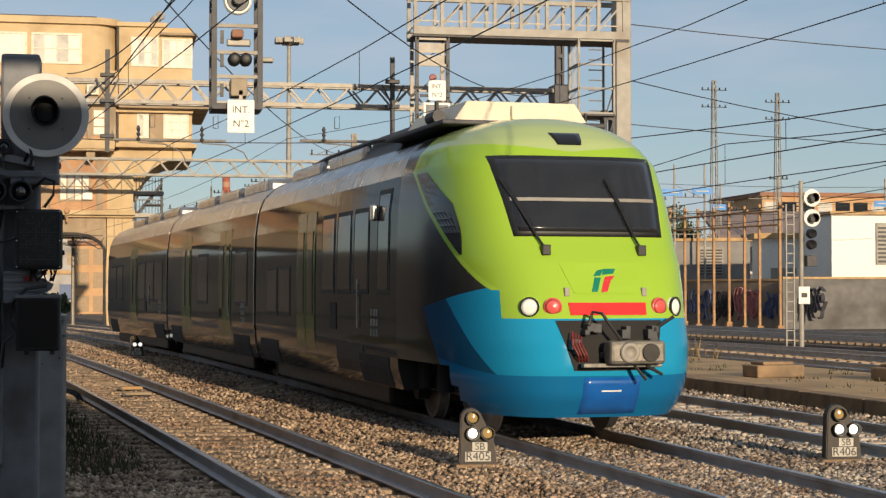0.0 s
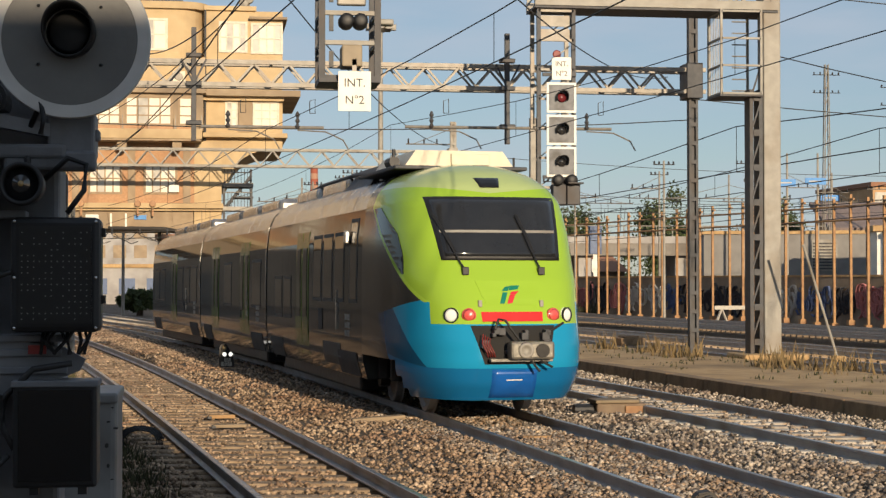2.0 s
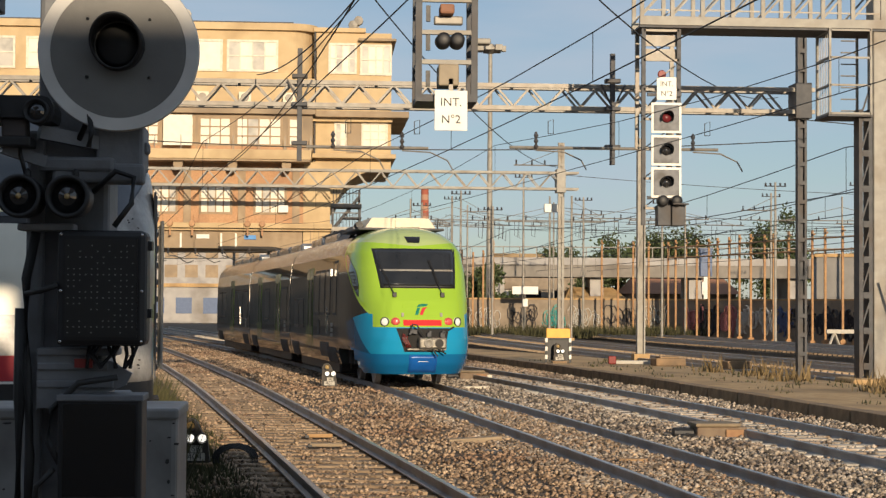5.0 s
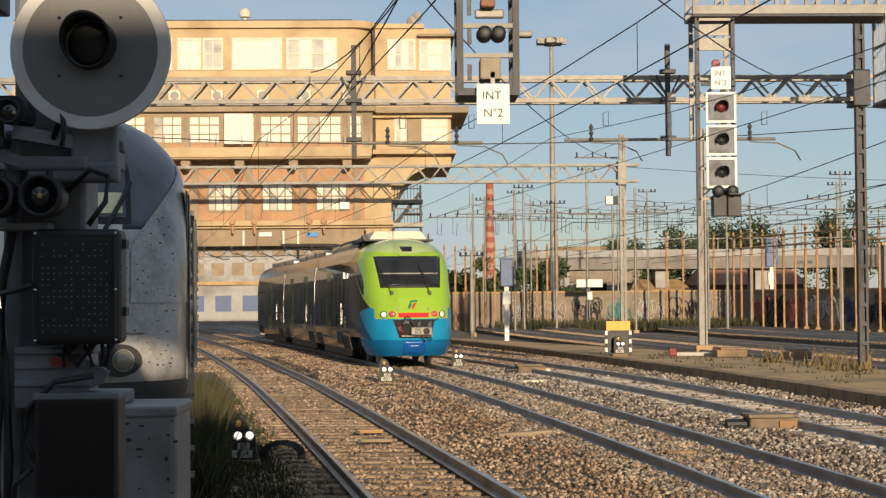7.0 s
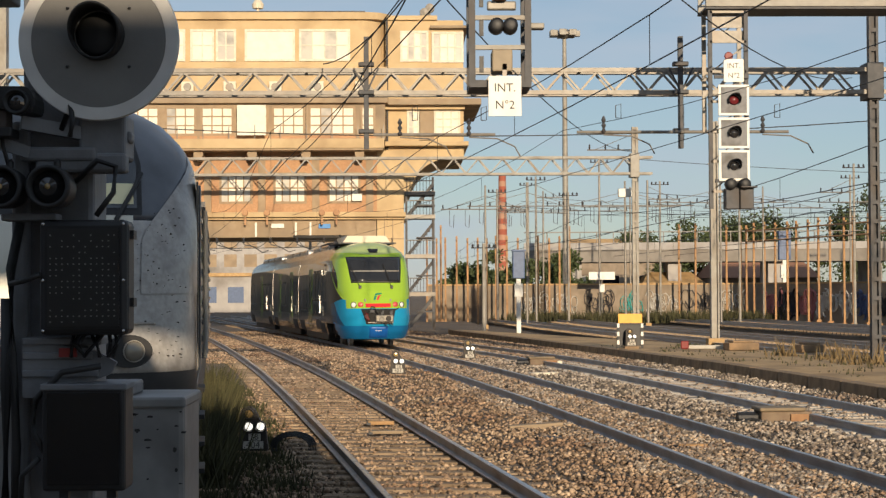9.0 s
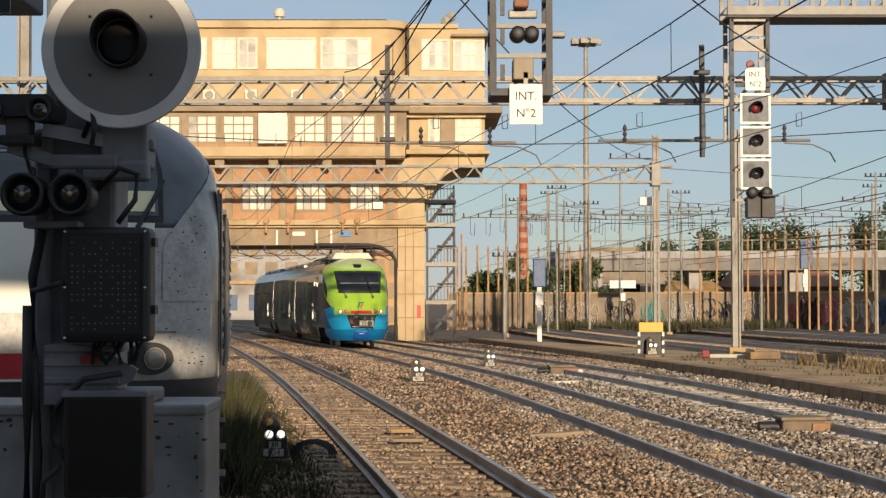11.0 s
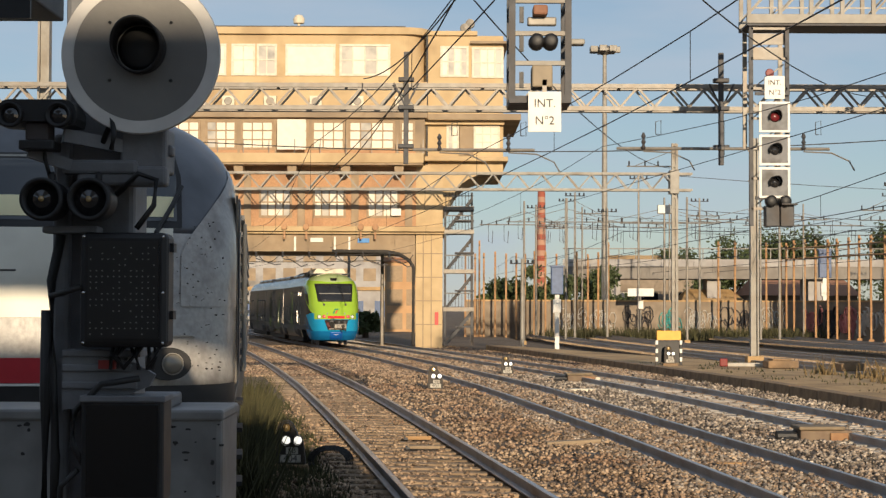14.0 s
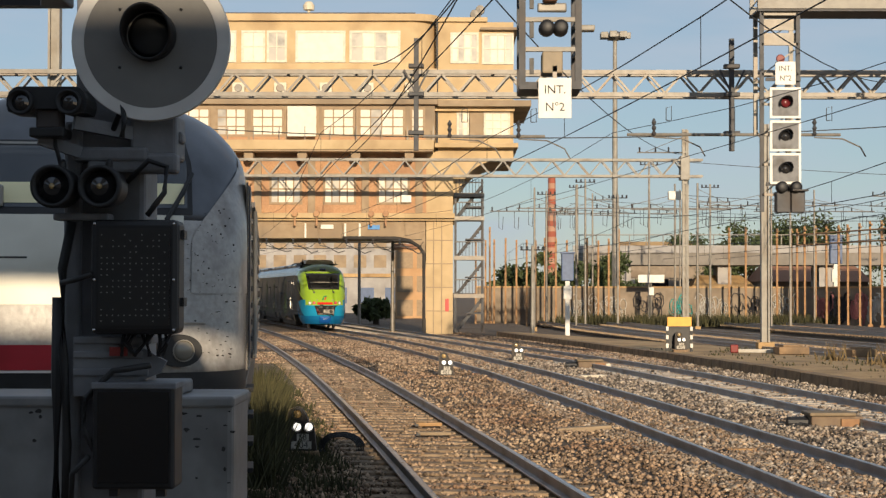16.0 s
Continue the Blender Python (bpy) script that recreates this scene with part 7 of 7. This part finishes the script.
def build_louvre_hall(x, y, w, h, face, rz, label):
    t = thing("machine_hall", pose(x, y, -0.6, 0, 0, rz), label, "building", "machine halls")
    part("wall", B(0, 0, 0, w, 6, h), face, t)
    part("roof", B(-0.15, -0.15, h, w + 0.15, 6.15, h + 0.25), CONCRETE, t)
    part("plinth", B(-0.05, -0.08, 0, w + 0.05, -0.005, 2.9), STEEL_DARK, t, "dark grey lower cladding")
    for k in range(int(w / 5)):
        v = part("louvre", B(3.0 + 5.0 * k, -0.12, h * 0.55, 4.9 + 5.0 * k, -0.01, h * 0.93), STEEL_PALE, t, "louvred vent")
        for j in range(9):
            z = h * (0.57 + 0.038 * j)
            part("slat", B(3.1 + 5.0 * k, -0.17, z, 4.8 + 5.0 * k, -0.121, z + h * 0.018), STEEL_DARK, v)


build_louvre_hall(45.6, 98, 15, 7.3, WHITE, -6, "white machine hall with louvred vents and grey plinth")
build_louvre_hall(36.5, 122, 12, 6.2, surf("grey_cladding", (0.20, 0.19, 0.18), (0.25, 0.24, 0.225), 1, 0.8), -14, "pale grey machine hall with louvred vents")
far_block(44.0, 107, -0.6, 3.6, 3, 6.0, WHITE, CONCRETE, "white metal container building", 1, 1, -14, panes=STEEL_PALE)
t = thing("wall_yard_end", pose(37.8, 87.5, -0.6, 0, 0, -2), "dark grey boundary wall beyond the screen posts", "wall", kind="structure")
part("wall_body", B(0, 0, 0, 50, 0.4, 3.0), surf("dark_wall", (0.13, 0.125, 0.12), (0.18, 0.17, 0.16), 1.5, 0.9, dirt=(0.09, 0.085, 0.08), dscale=0.5), t)
part("coping", B(0, -0.06, 3.0, 50, 0.46, 3.12), CONCRETE, t)


def build_mast_signal():
    t = thing("mast_signal", pose(20.9, 45, -0.5), "slim mast signal with two large lamps, ladder and plate", "railway signal")
    part("mast", T((0, 0, 0), (0, 0, 5.75), 0.085, 0.07, 10), STEEL_PALE, t, "pale mast")
    for z in (5.2, 4.55):
        part("target", lathe(bmesh.new(), [(0.001, 0.0), (0.26, 0.0), (0.28, -0.03), (0.23, -0.05), (0.001, -0.05)], 26, "y", (0.32, -0.1, z)), BLACK, t, "round lamp target")
        part("target_rim", lathe(bmesh.new(), [(0.25, -0.055), (0.28, -0.055), (0.29, 0.0), (0.27, 0.0)], 26, "y", (0.32, -0.1, z)), WHITE, t)
        part("hood", lathe(bmesh.new(), [(0.15, -0.05), (0.15, -0.3), (0.13, -0.3), (0.13, -0.06)], 20, "y", (0.32, -0.1, z)), BLACK, t)
        part("arm", B(0, -0.06, z - 0.04, 0.3, 0.0, z + 0.04), STEEL_PALE, t)
    for z in (4.05, 3.7):
        part("small_lamp", lathe(bmesh.new(), [(0.001, -0.1), (0.14, -0.2), (0.16, 0.0)], 16, "y", (0.3, -0.05, z)), BLACK, t)
    part("indicator", B(0.12, -0.2, 3.0, 0.46, 0.05, 3.35, bevel=0.02), STEEL_DARK, t, "dark indicator box")
    part("plate", B(-0.14, -0.12, 1.8, 0.24, -0.1, 2.35), WHITE, t, "white number plate")
    part("plate_bar", B(-0.05, -0.13, 2.0, 0.15, -0.121, 2.15), STEEL_DARK, t)
    for x in (-0.5, -0.24):
        part("ladder_rail", B(x - 0.02, 0.0, 0, x + 0.02, 0.04, 5.0), STEEL_PALE, t)
    for k in range(15):
        part("rung", B(-0.5, 0.005, 0.3 + 0.31 * k, -0.24, 0.035, 0.33 + 0.31 * k), STEEL_PALE, t)


build_mast_signal()


def build_viaduct():
    t = thing("viaduct", pose(15, 150, -0.6, 0, 0, -4), "long grey road viaduct with a railing behind the yard wall", "viaduct")
    part("deck", B(-4, 0, 5.0, 90, 7, 6.1), surf("viaduct_concrete", (0.22, 0.20, 0.175), (0.28, 0.255, 0.225), 1, 0.9, dirt=(0.15, 0.13, 0.11), dscale=0.3), t, "grey viaduct deck")
    part("parapet", B(-4, -0.1, 6.1, 90, 0.1, 6.75), HALL, t)
    for k in range(10):
        part("pillar", B(k * 9.0, 1.0, 0, k * 9.0 + 1.2, 6, 5.0), HALL, t)
    for k in range(60):
        part("rail_post", B(k * 1.5 - 3.5, -0.05, 6.75, k * 1.5 - 3.42, 0.05, 7.7), STEEL_PALE, t)
    part("rail", T((-4, 0, 7.7), (90, 0, 7.7), 0.05), STEEL_PALE, t)


build_viaduct()
t = thing("chimney", pose(17.2, 285, -0.6), "tall red and white banded factory chimney", "chimney")
CHIMNEY_RED = surf("chimney_red", (0.36, 0.10, 0.06), (0.30, 0.09, 0.06), 1, 0.9)
CHIMNEY_PALE = surf("chimney_pale", (0.44, 0.25, 0.17), (0.38, 0.22, 0.15), 1, 0.9)
for k in range(24):
    part("band", T((0, 0, 22.0 * k / 24), (0, 0, 22.0 * (k + 1) / 24), 0.95 - 0.013 * k, 0.937 - 0.013 * k, 18), CHIMNEY_RED if k % 2 else CHIMNEY_PALE, t)
t = thing("yard_sign", pose(15.3, 127.5, -0.6), "white blank board on a thin post in the yard", "sign")
part("post", T((0, 0.06, 0), (0, 0.06, 3.9), 0.05), STEEL, t)
part("board", B(-1.0, 0, 3.3, 1.0, 0.04, 3.9, bevel=0.01), WHITE, t, "white board")
part("small_board", B(-0.2, 0, 2.35, 0.2, 0.04, 2.95, bevel=0.01), WHITE, t, "small white board")


def tree(x, y, h, w, seed):
    rng = random.Random(seed)
    t = thing("tree", pose(x, y, -0.6), "leafy dark green tree behind the yard wall", "tree", "trees")
    bm = bmesh.new()
    tube(bm, (0, 0, 0), (0.1, 0, h * 0.45), 0.28, 0.16, 8)
    for k in range(7):
        a = rng.uniform(0, 6.28)
        tube(bm, (0.1, 0, h * rng.uniform(0.3, 0.45)), (math.cos(a) * w * 0.35, math.sin(a) * w * 0.35, h * rng.uniform(0.6, 0.85)), 0.1, 0.03, 6)
    part("trunk", bm, BARK, t)
    nrng = np.random.default_rng(seed)
    n, nc = 9000, 30
    ce = np.stack([nrng.normal(0, w * 0.24, nc), nrng.normal(0, w * 0.24, nc), h * (0.66 + 0.17 * nrng.normal(0, 1, nc))], 1)
    c = ce[nrng.integers(0, nc, n)] + nrng.normal(0, 1, (n, 3)) * np.array([w * 0.09, w * 0.09, h * 0.06])
    u, v = nrng.normal(0, 1, (n, 3)), nrng.normal(0, 1, (n, 3))
    u /= np.linalg.norm(u, axis=1)[:, None]
    v -= u * (u * v).sum(1)[:, None]
    v /= np.linalg.norm(v, axis=1)[:, None]
    s = nrng.uniform(0.12, 0.28, (n, 1))
    p = np.stack([c - u * s, c + v * s * 0.5, c + u * s, c - v * s * 0.5], 1).reshape(-1, 3)
    me = bpy.data.meshes.new("crown")
    me.from_pydata(p.tolist(), [], [(4 * i, 4 * i + 1, 4 * i + 2, 4 * i + 3) for i in range(n)])
    me.materials.append(LEAF)
    part("crown", me, None, t)


for i, (x, y, h, w) in enumerate(((30, 172, 9.2, 7), (36, 173, 10.6, 7), (24, 171, 8.0, 5), (13.5, 145, 5.2, 4.0), (6, 141, 4.6, 4.5), (48, 175, 10.4, 7), (-5.6, 124, 1.9, 1.8), (9.5, 141, 5.0, 3.4), (62, 180, 10, 7))):
    tree(x, y, h, w, 20 + i)


def tufts(name, material, spots, seed, label, blades=26, h=(0.15, 0.4)):
    """Grass blades in clumps, one joined mesh."""
    rng = np.random.default_rng(seed)
    v, f = [], []
    for x, y, z, r, k in spots:
        for _ in range(int(blades * k)):
            a, d = rng.uniform(0, 6.283), r * math.sqrt(rng.random())
            bx, by = x + d * math.cos(a), y + d * math.sin(a)
            hh, th, lean = rng.uniform(*h), rng.uniform(0, 3.14), rng.uniform(-0.5, 0.5)
            w = 0.010 + 0.0004 * y
            dx, dy = math.cos(th) * w, math.sin(th) * w
            n = len(v)
            v += [(bx - dx, by - dy, z), (bx + dx, by + dy, z), (bx + lean * hh * 0.6 + dx * 0.5, by + lean * hh * 0.3, z + hh * 0.6), (bx + lean * hh, by + lean * hh * 0.5, z + hh)]
            f += [(n, n + 1, n + 2), (n, n + 2, n + 3)]
    me = bpy.data.meshes.new(name)
    me.from_pydata(v, [], f)
    me.materials.append(material)
    tagged(new(name, me), label, "grass", kind="stuff")


rng = random.Random(31)
left = []
for _ in range(520):
    y = rng.uniform(12, 40)
    x = rng.uniform(-0.3, 1.6) - 1.75 - 0.125 * (y - 13)
    if x < track_a(y) - 1.5:
        left.append((x, y, lie(y) - 0.22, 0.3, 1))
tufts("weeds", GRASS, left, 1, "dark green weeds beside the locomotive siding", 26, (0.05, 0.20))
tall = []
for _ in range(60):
    y = rng.uniform(18.5, 31)
    tall.append((-2.36 - 0.1113 * (y - 20) + rng.uniform(-0.16, 0.22), y, lie(y) - 0.22, 0.16, 1))
tufts("tall_weeds", GRASS, tall, 8, "tall dark weeds close beside the locomotive", 60, (0.2, 1.05))
far = [(rng.uniform(8, 38), rng.uniform(124, 130), -0.6, 1.5, 1.4) for _ in range(110)]
tufts("weeds", GRASS, far, 2, "green weeds along the foot of the yard wall", 40, (0.4, 1.1))
dry = []
for _ in range(32):
    y = rng.uniform(33, 48)
    dry.append((kerb_x(y) + rng.uniform(2.9, 4.8), y, lie(y) + 0.05, 0.35, 0.7))
tufts("dry_weeds", DRY_GRASS, dry, 3, "dry brown weeds on the platform", 20, (0.12, 0.65))
sp = [(kerb_x(y) + rng.uniform(0.6, 4.5), y, lie(y) + 0.08, 0.3, 0.6) for y in [rng.uniform(12, 60) for _ in range(120)]]
tufts("weeds", GRASS, sp, 6, "sparse weeds on the platform", 12, (0.04, 0.12))

# ---- things lying in the ballast ----


def plank(x, y, z, l, w, h, rz, material, label, tilt=0):
    t = thing("timber_block", pose(x, y, z, 0, tilt, rz), label, "timber", "timber blocks")
    part("timber", B(-l / 2, -w / 2, 0, l / 2, w / 2, h, bevel=0.012), material, t)
    part("cleat", B(-l / 2 - 0.02, -w / 2 - 0.015, 0.0, -l / 2 + 0.04, w / 2 + 0.015, h * 0.7), STEEL_DARK, t)


WOOD_PALE = surf("weathered_timber", (0.25, 0.185, 0.12), (0.38, 0.29, 0.19), 8, 0.9, bump=0.4, stretch=(0.3, 4, 4))
WOOD_ORANGE = surf("orange_timber", (0.34, 0.20, 0.09), (0.46, 0.28, 0.13), 8, 0.8, bump=0.3, stretch=(0.3, 4, 4))
plank(2.05, 25.8, -0.18, 0.85, 0.22, 0.12, 8, WOOD_PALE, "weathered pale timber lying in the ballast", -3)
plank(2.35, 24.3, -0.19, 0.8, 0.24, 0.06, 20, STEEL_DARK, "dark flat cover lying in the ballast", 4)
plank(3.95, 22.6, -0.16, 0.46, 0.16, 0.07, 4, WOOD_ORANGE, "orange-brown timber between the rails")
plank(3.35, 33.6, -0.17, 0.8, 0.2, 0.06, 6, WOOD_ORANGE, "orange-brown timber between the rails")
plank(3.4, 27.5, -0.17, 0.5, 0.16, 0.05, 4, WOOD_PALE, "weathered pale timber between the rails")
plank(-0.35, 26.9, -0.15, 0.42, 0.12, 0.06, 3, WOOD_ORANGE, "orange-brown timber between the rails")
plank(-0.25, 25.2, -0.15, 0.5, 0.12, 0.05, 3, WOOD_PALE, "weathered pale timber between the rails")
plank(1.7, 45.5, -0.2, 0.6, 0.16, 0.08, 10, WOOD_PALE, "weathered pale timber lying in the ballast")
plank(3.55, 42.0, -0.2, 0.7, 0.3, 0.12, 10, CREAM_METAL, "pale block beside the rail")


def point_machine(x, y, rz):
    t = thing("point_machine", pose(x, y, -0.22, 0, 0, rz), "rusty brown point machine box beside the rails", "point machine", "point machines")
    part("case", B(-0.42, -0.25, 0.02, 0.42, 0.25, 0.26, bevel=0.03), surf("brown_case", (0.15, 0.10, 0.065), (0.21, 0.15, 0.095), 6, 0.7), t, "brown machine case")
    part("lid", B(-0.45, -0.28, 0.26, 0.3, 0.28, 0.32, bevel=0.02), surf("tan_lid", (0.24, 0.18, 0.11), None, 6, 0.7), t, "tan lid")
    part("end_box", B(0.05, -0.30, 0.04, 0.34, -0.25, 0.22, bevel=0.01), RUST, t)
    part("end_cap", B(0.36, -0.3, 0.02, 0.5, 0.0, 0.20, bevel=0.02), CREAM_METAL, t)
    part("rod", T((-1.0, 0.05, 0.08), (-0.4, 0.05, 0.08), 0.03), BLACK, t)
    part("rod", T((-1.0, -0.1, 0.06), (-0.4, -0.1, 0.06), 0.025), BLACK, t)
    part("cable", path_tube(bmesh.new(), [(-0.4, -0.2, 0.1), (-0.6, -0.3, 0.14), (-0.8, -0.25, 0.05), (-0.95, -0.3, 0.0)], 0.035, 6), RUBBER, t)
    part("motor", T((-0.75, 0.0, 0.14), (-0.42, 0.0, 0.14), 0.1, n=12), BLACK, t)


point_machine(6.15, 26.9, 3)
point_machine(4.0, 47.5, 5)
for x, y, s in ((11.6, 24.5, 0.5), (13.6, 23.0, 0.6), (10.8, 53, 0.5), (12.4, 50.5, 0.4)):
    t = thing("concrete_block", pose(x, y, 0.09 + lie(y), 0, 0, 8), "weathered concrete cover block on the platform", "concrete block", "concrete blocks")
    part("block", B(-s, -0.3, 0, s, 0.3, 0.24, bevel=0.03), KERB, t)
    part("block_top", B(-s * 0.7, -0.25, 0.24, s * 0.6, 0.25, 0.30, bevel=0.02), KERB, t)
# coiled cable beside the siding
t = thing("cable_coil", pose(-1.45, 22.0, -0.2), "coil of dark cable by the shunting signal", "cable coil")
for k in range(5):
    pts = [((0.22 + 0.02 * k) * math.cos(a), 0.04 * k, 0.16 + (0.15 + 0.01 * k) * math.sin(a)) for a in np.linspace(-0.3, 3.5, 10)]
    part("loop", path_tube(bmesh.new(), pts, 0.012, 6), RUBBER, t)
t = thing("marker_bar", pose(10.2, 54.0, lie(54) + 0.1, 0, 0, -8), "white and red marker bar lying on the platform", "marker bar")
part("white_bar", B(-0.9, -0.1, 0, 0.7, 0.1, 0.12, bevel=0.02), PLATE, t)
part("red_end", B(-1.15, -0.14, 0, -0.9, 0.14, 0.26, bevel=0.03), RED_HOSE, t, "red end block")
t = thing("trestle", pose(33.0, 103.0, -0.72), "white wooden trestle standing in the yard", "trestle")
part("top_rail", B(-1.6, -0.1, 0.95, 1.6, 0.1, 1.2), PLATE, t)
for x in (-1.1, 1.1):
    for k in (-1, 1):
        part("leg", bar(bmesh.new(), (x, 0, 1.0), (x + k * 0.5, k * 0.3, 0), 0.12, 0.1), PLATE, t)
# stay rod by the gantry
t = thing("stay_rod", pose(14.9, 39.5, 0.05), "pale leaning stay rod by the gantry column", "stay rod")
part("rod", T((0, 0, 0), (-0.9, 0, 2.9), 0.035), STEEL_PALE, t)
part("anchor", B(-0.15, -0.15, 0, 0.15, 0.15, 0.15, bevel=0.03), CONCRETE, t)

# ---- what stands behind and beside the view ----
# unseen walls behind the camera, added to shade the near signal, locomotive and ground
SHADE_WALL = surf("shade_wall_render", (0.34, 0.29, 0.23), (0.42, 0.36, 0.29), 1.5, 0.9, dirt=(0.25, 0.2, 0.15), dscale=0.3)
hall = part("wall_station", B(-40, -12.5, -0.3, 4.4, -11.5, 6.46), SHADE_WALL)
tagged(hall, "unseen wall added to shade the near signal and the locomotive", "wall", kind="structure")
pier = part("wall_parapet", B(-40, -12.4, 6.46, 1.15, -11.6, 6.70), SHADE_WALL)
tagged(pier, "unseen step added on the wall to shade the locomotive's lower front", "wall", kind="structure")
gable = part("wall_gable", B(2.45, -12.4, 6.46, 4.3, -11.6, 7.25), SHADE_WALL)
tagged(gable, "unseen block added on the wall to shade the ground by the siding", "wall", kind="structure")
# raised wall and its strip are added blockers that leave a lit band
apron = part("wall_apron", B(-0.2, -3.28, 5.06, 1.05, -3.02, 5.436), SHADE_WALL)
tagged(apron, "unseen strip added to shade the locomotive's right corner", "wall", kind="structure")
upper = part("wall_upper", B(-27, -3.3, 5.44, 1.05, -3.0, 7.2), SHADE_WALL)
tagged(upper, "unseen raised wall added to shade the locomotive's upper front", "wall", kind="structure")
# added out of view; its tone is set for reflections in the train's flank
side = part("wall_side", B(-32, -11.5, -0.3, -31, 190, 6), surf("reflected_wall_tone", (0.22, 0.19, 0.15), (0.30, 0.26, 0.21), 2, 0.95, dirt=(0.12, 0.10, 0.08), dscale=0.3))
tagged(side, "unseen long plain wall added beside the yard for the train's reflections", "wall", kind="structure")

scatter_stones("loose_ballast", STONE, 95000, (-2.6, 10.6), (7.5, 60), 0.030, 1, lambda x, y: rails_free(x, y) and x < track_b(y) + 1.0 and (abs(x - track_a(y)) > 1.15 or math.sin(x * 91.7 + y * 57.3) > 0.0), "loose brown ballast stones between the tracks")
scatter_stones("loose_ballast", STONE_GREY, 70000, (2.0, 11.5), (7.5, 60), 0.033, 2, lambda x, y: rails_free(x, y) and x > track_b(y) - 1.4 and (abs(x - track_c(y)) > 1.1 or math.sin(x * 91.7 + y * 57.3) > 0.75), "loose grey-brown ballast stones between the tracks")
scatter_stones("loose_ballast", STONE, 42000, (-9.0, 10.0), (52, 98), 0.030, 3, lambda x, y: rails_free(x, y), "coarse brown ballast further along the tracks")
# the corner of a dark canopy above the siding platform
t = thing("canopy", pose(-4.2, 8.2, 0), "dark sheet canopy on a steel post", "canopy")
part("sheet", B(-2.5, -0.4, 3.50, 2.22, 0.5, 3.62, bevel=0.01), STEEL_DARK, t)
part("fascia", B(-2.5, -0.42, 3.36, 2.27, -0.4, 3.64), BLACK, t)
part("post", B(-1.2, 0.0, -0.3, -1.05, 0.15, 3.5), STEEL_DARK, t)


def motions():
    first, second, third = [], [], []
    for t, y in LAMPS_AT:
        p = along(y, 3.0)
        j1, j2, q = along(y, 14.05), along(y, 26.15), along(y, 36.6)
        m = car_pose(p, j1, 3.0)
        first.append((t, m))
        second.append((t, m.inverted() @ car_pose(j1, j2, 0)))
        third.append((t, m.inverted() @ car_pose(j2, q, 0)))
    walk(TRAIN, first)
    walk(CARS[1], second)
    walk(CARS[2], third)


motions()
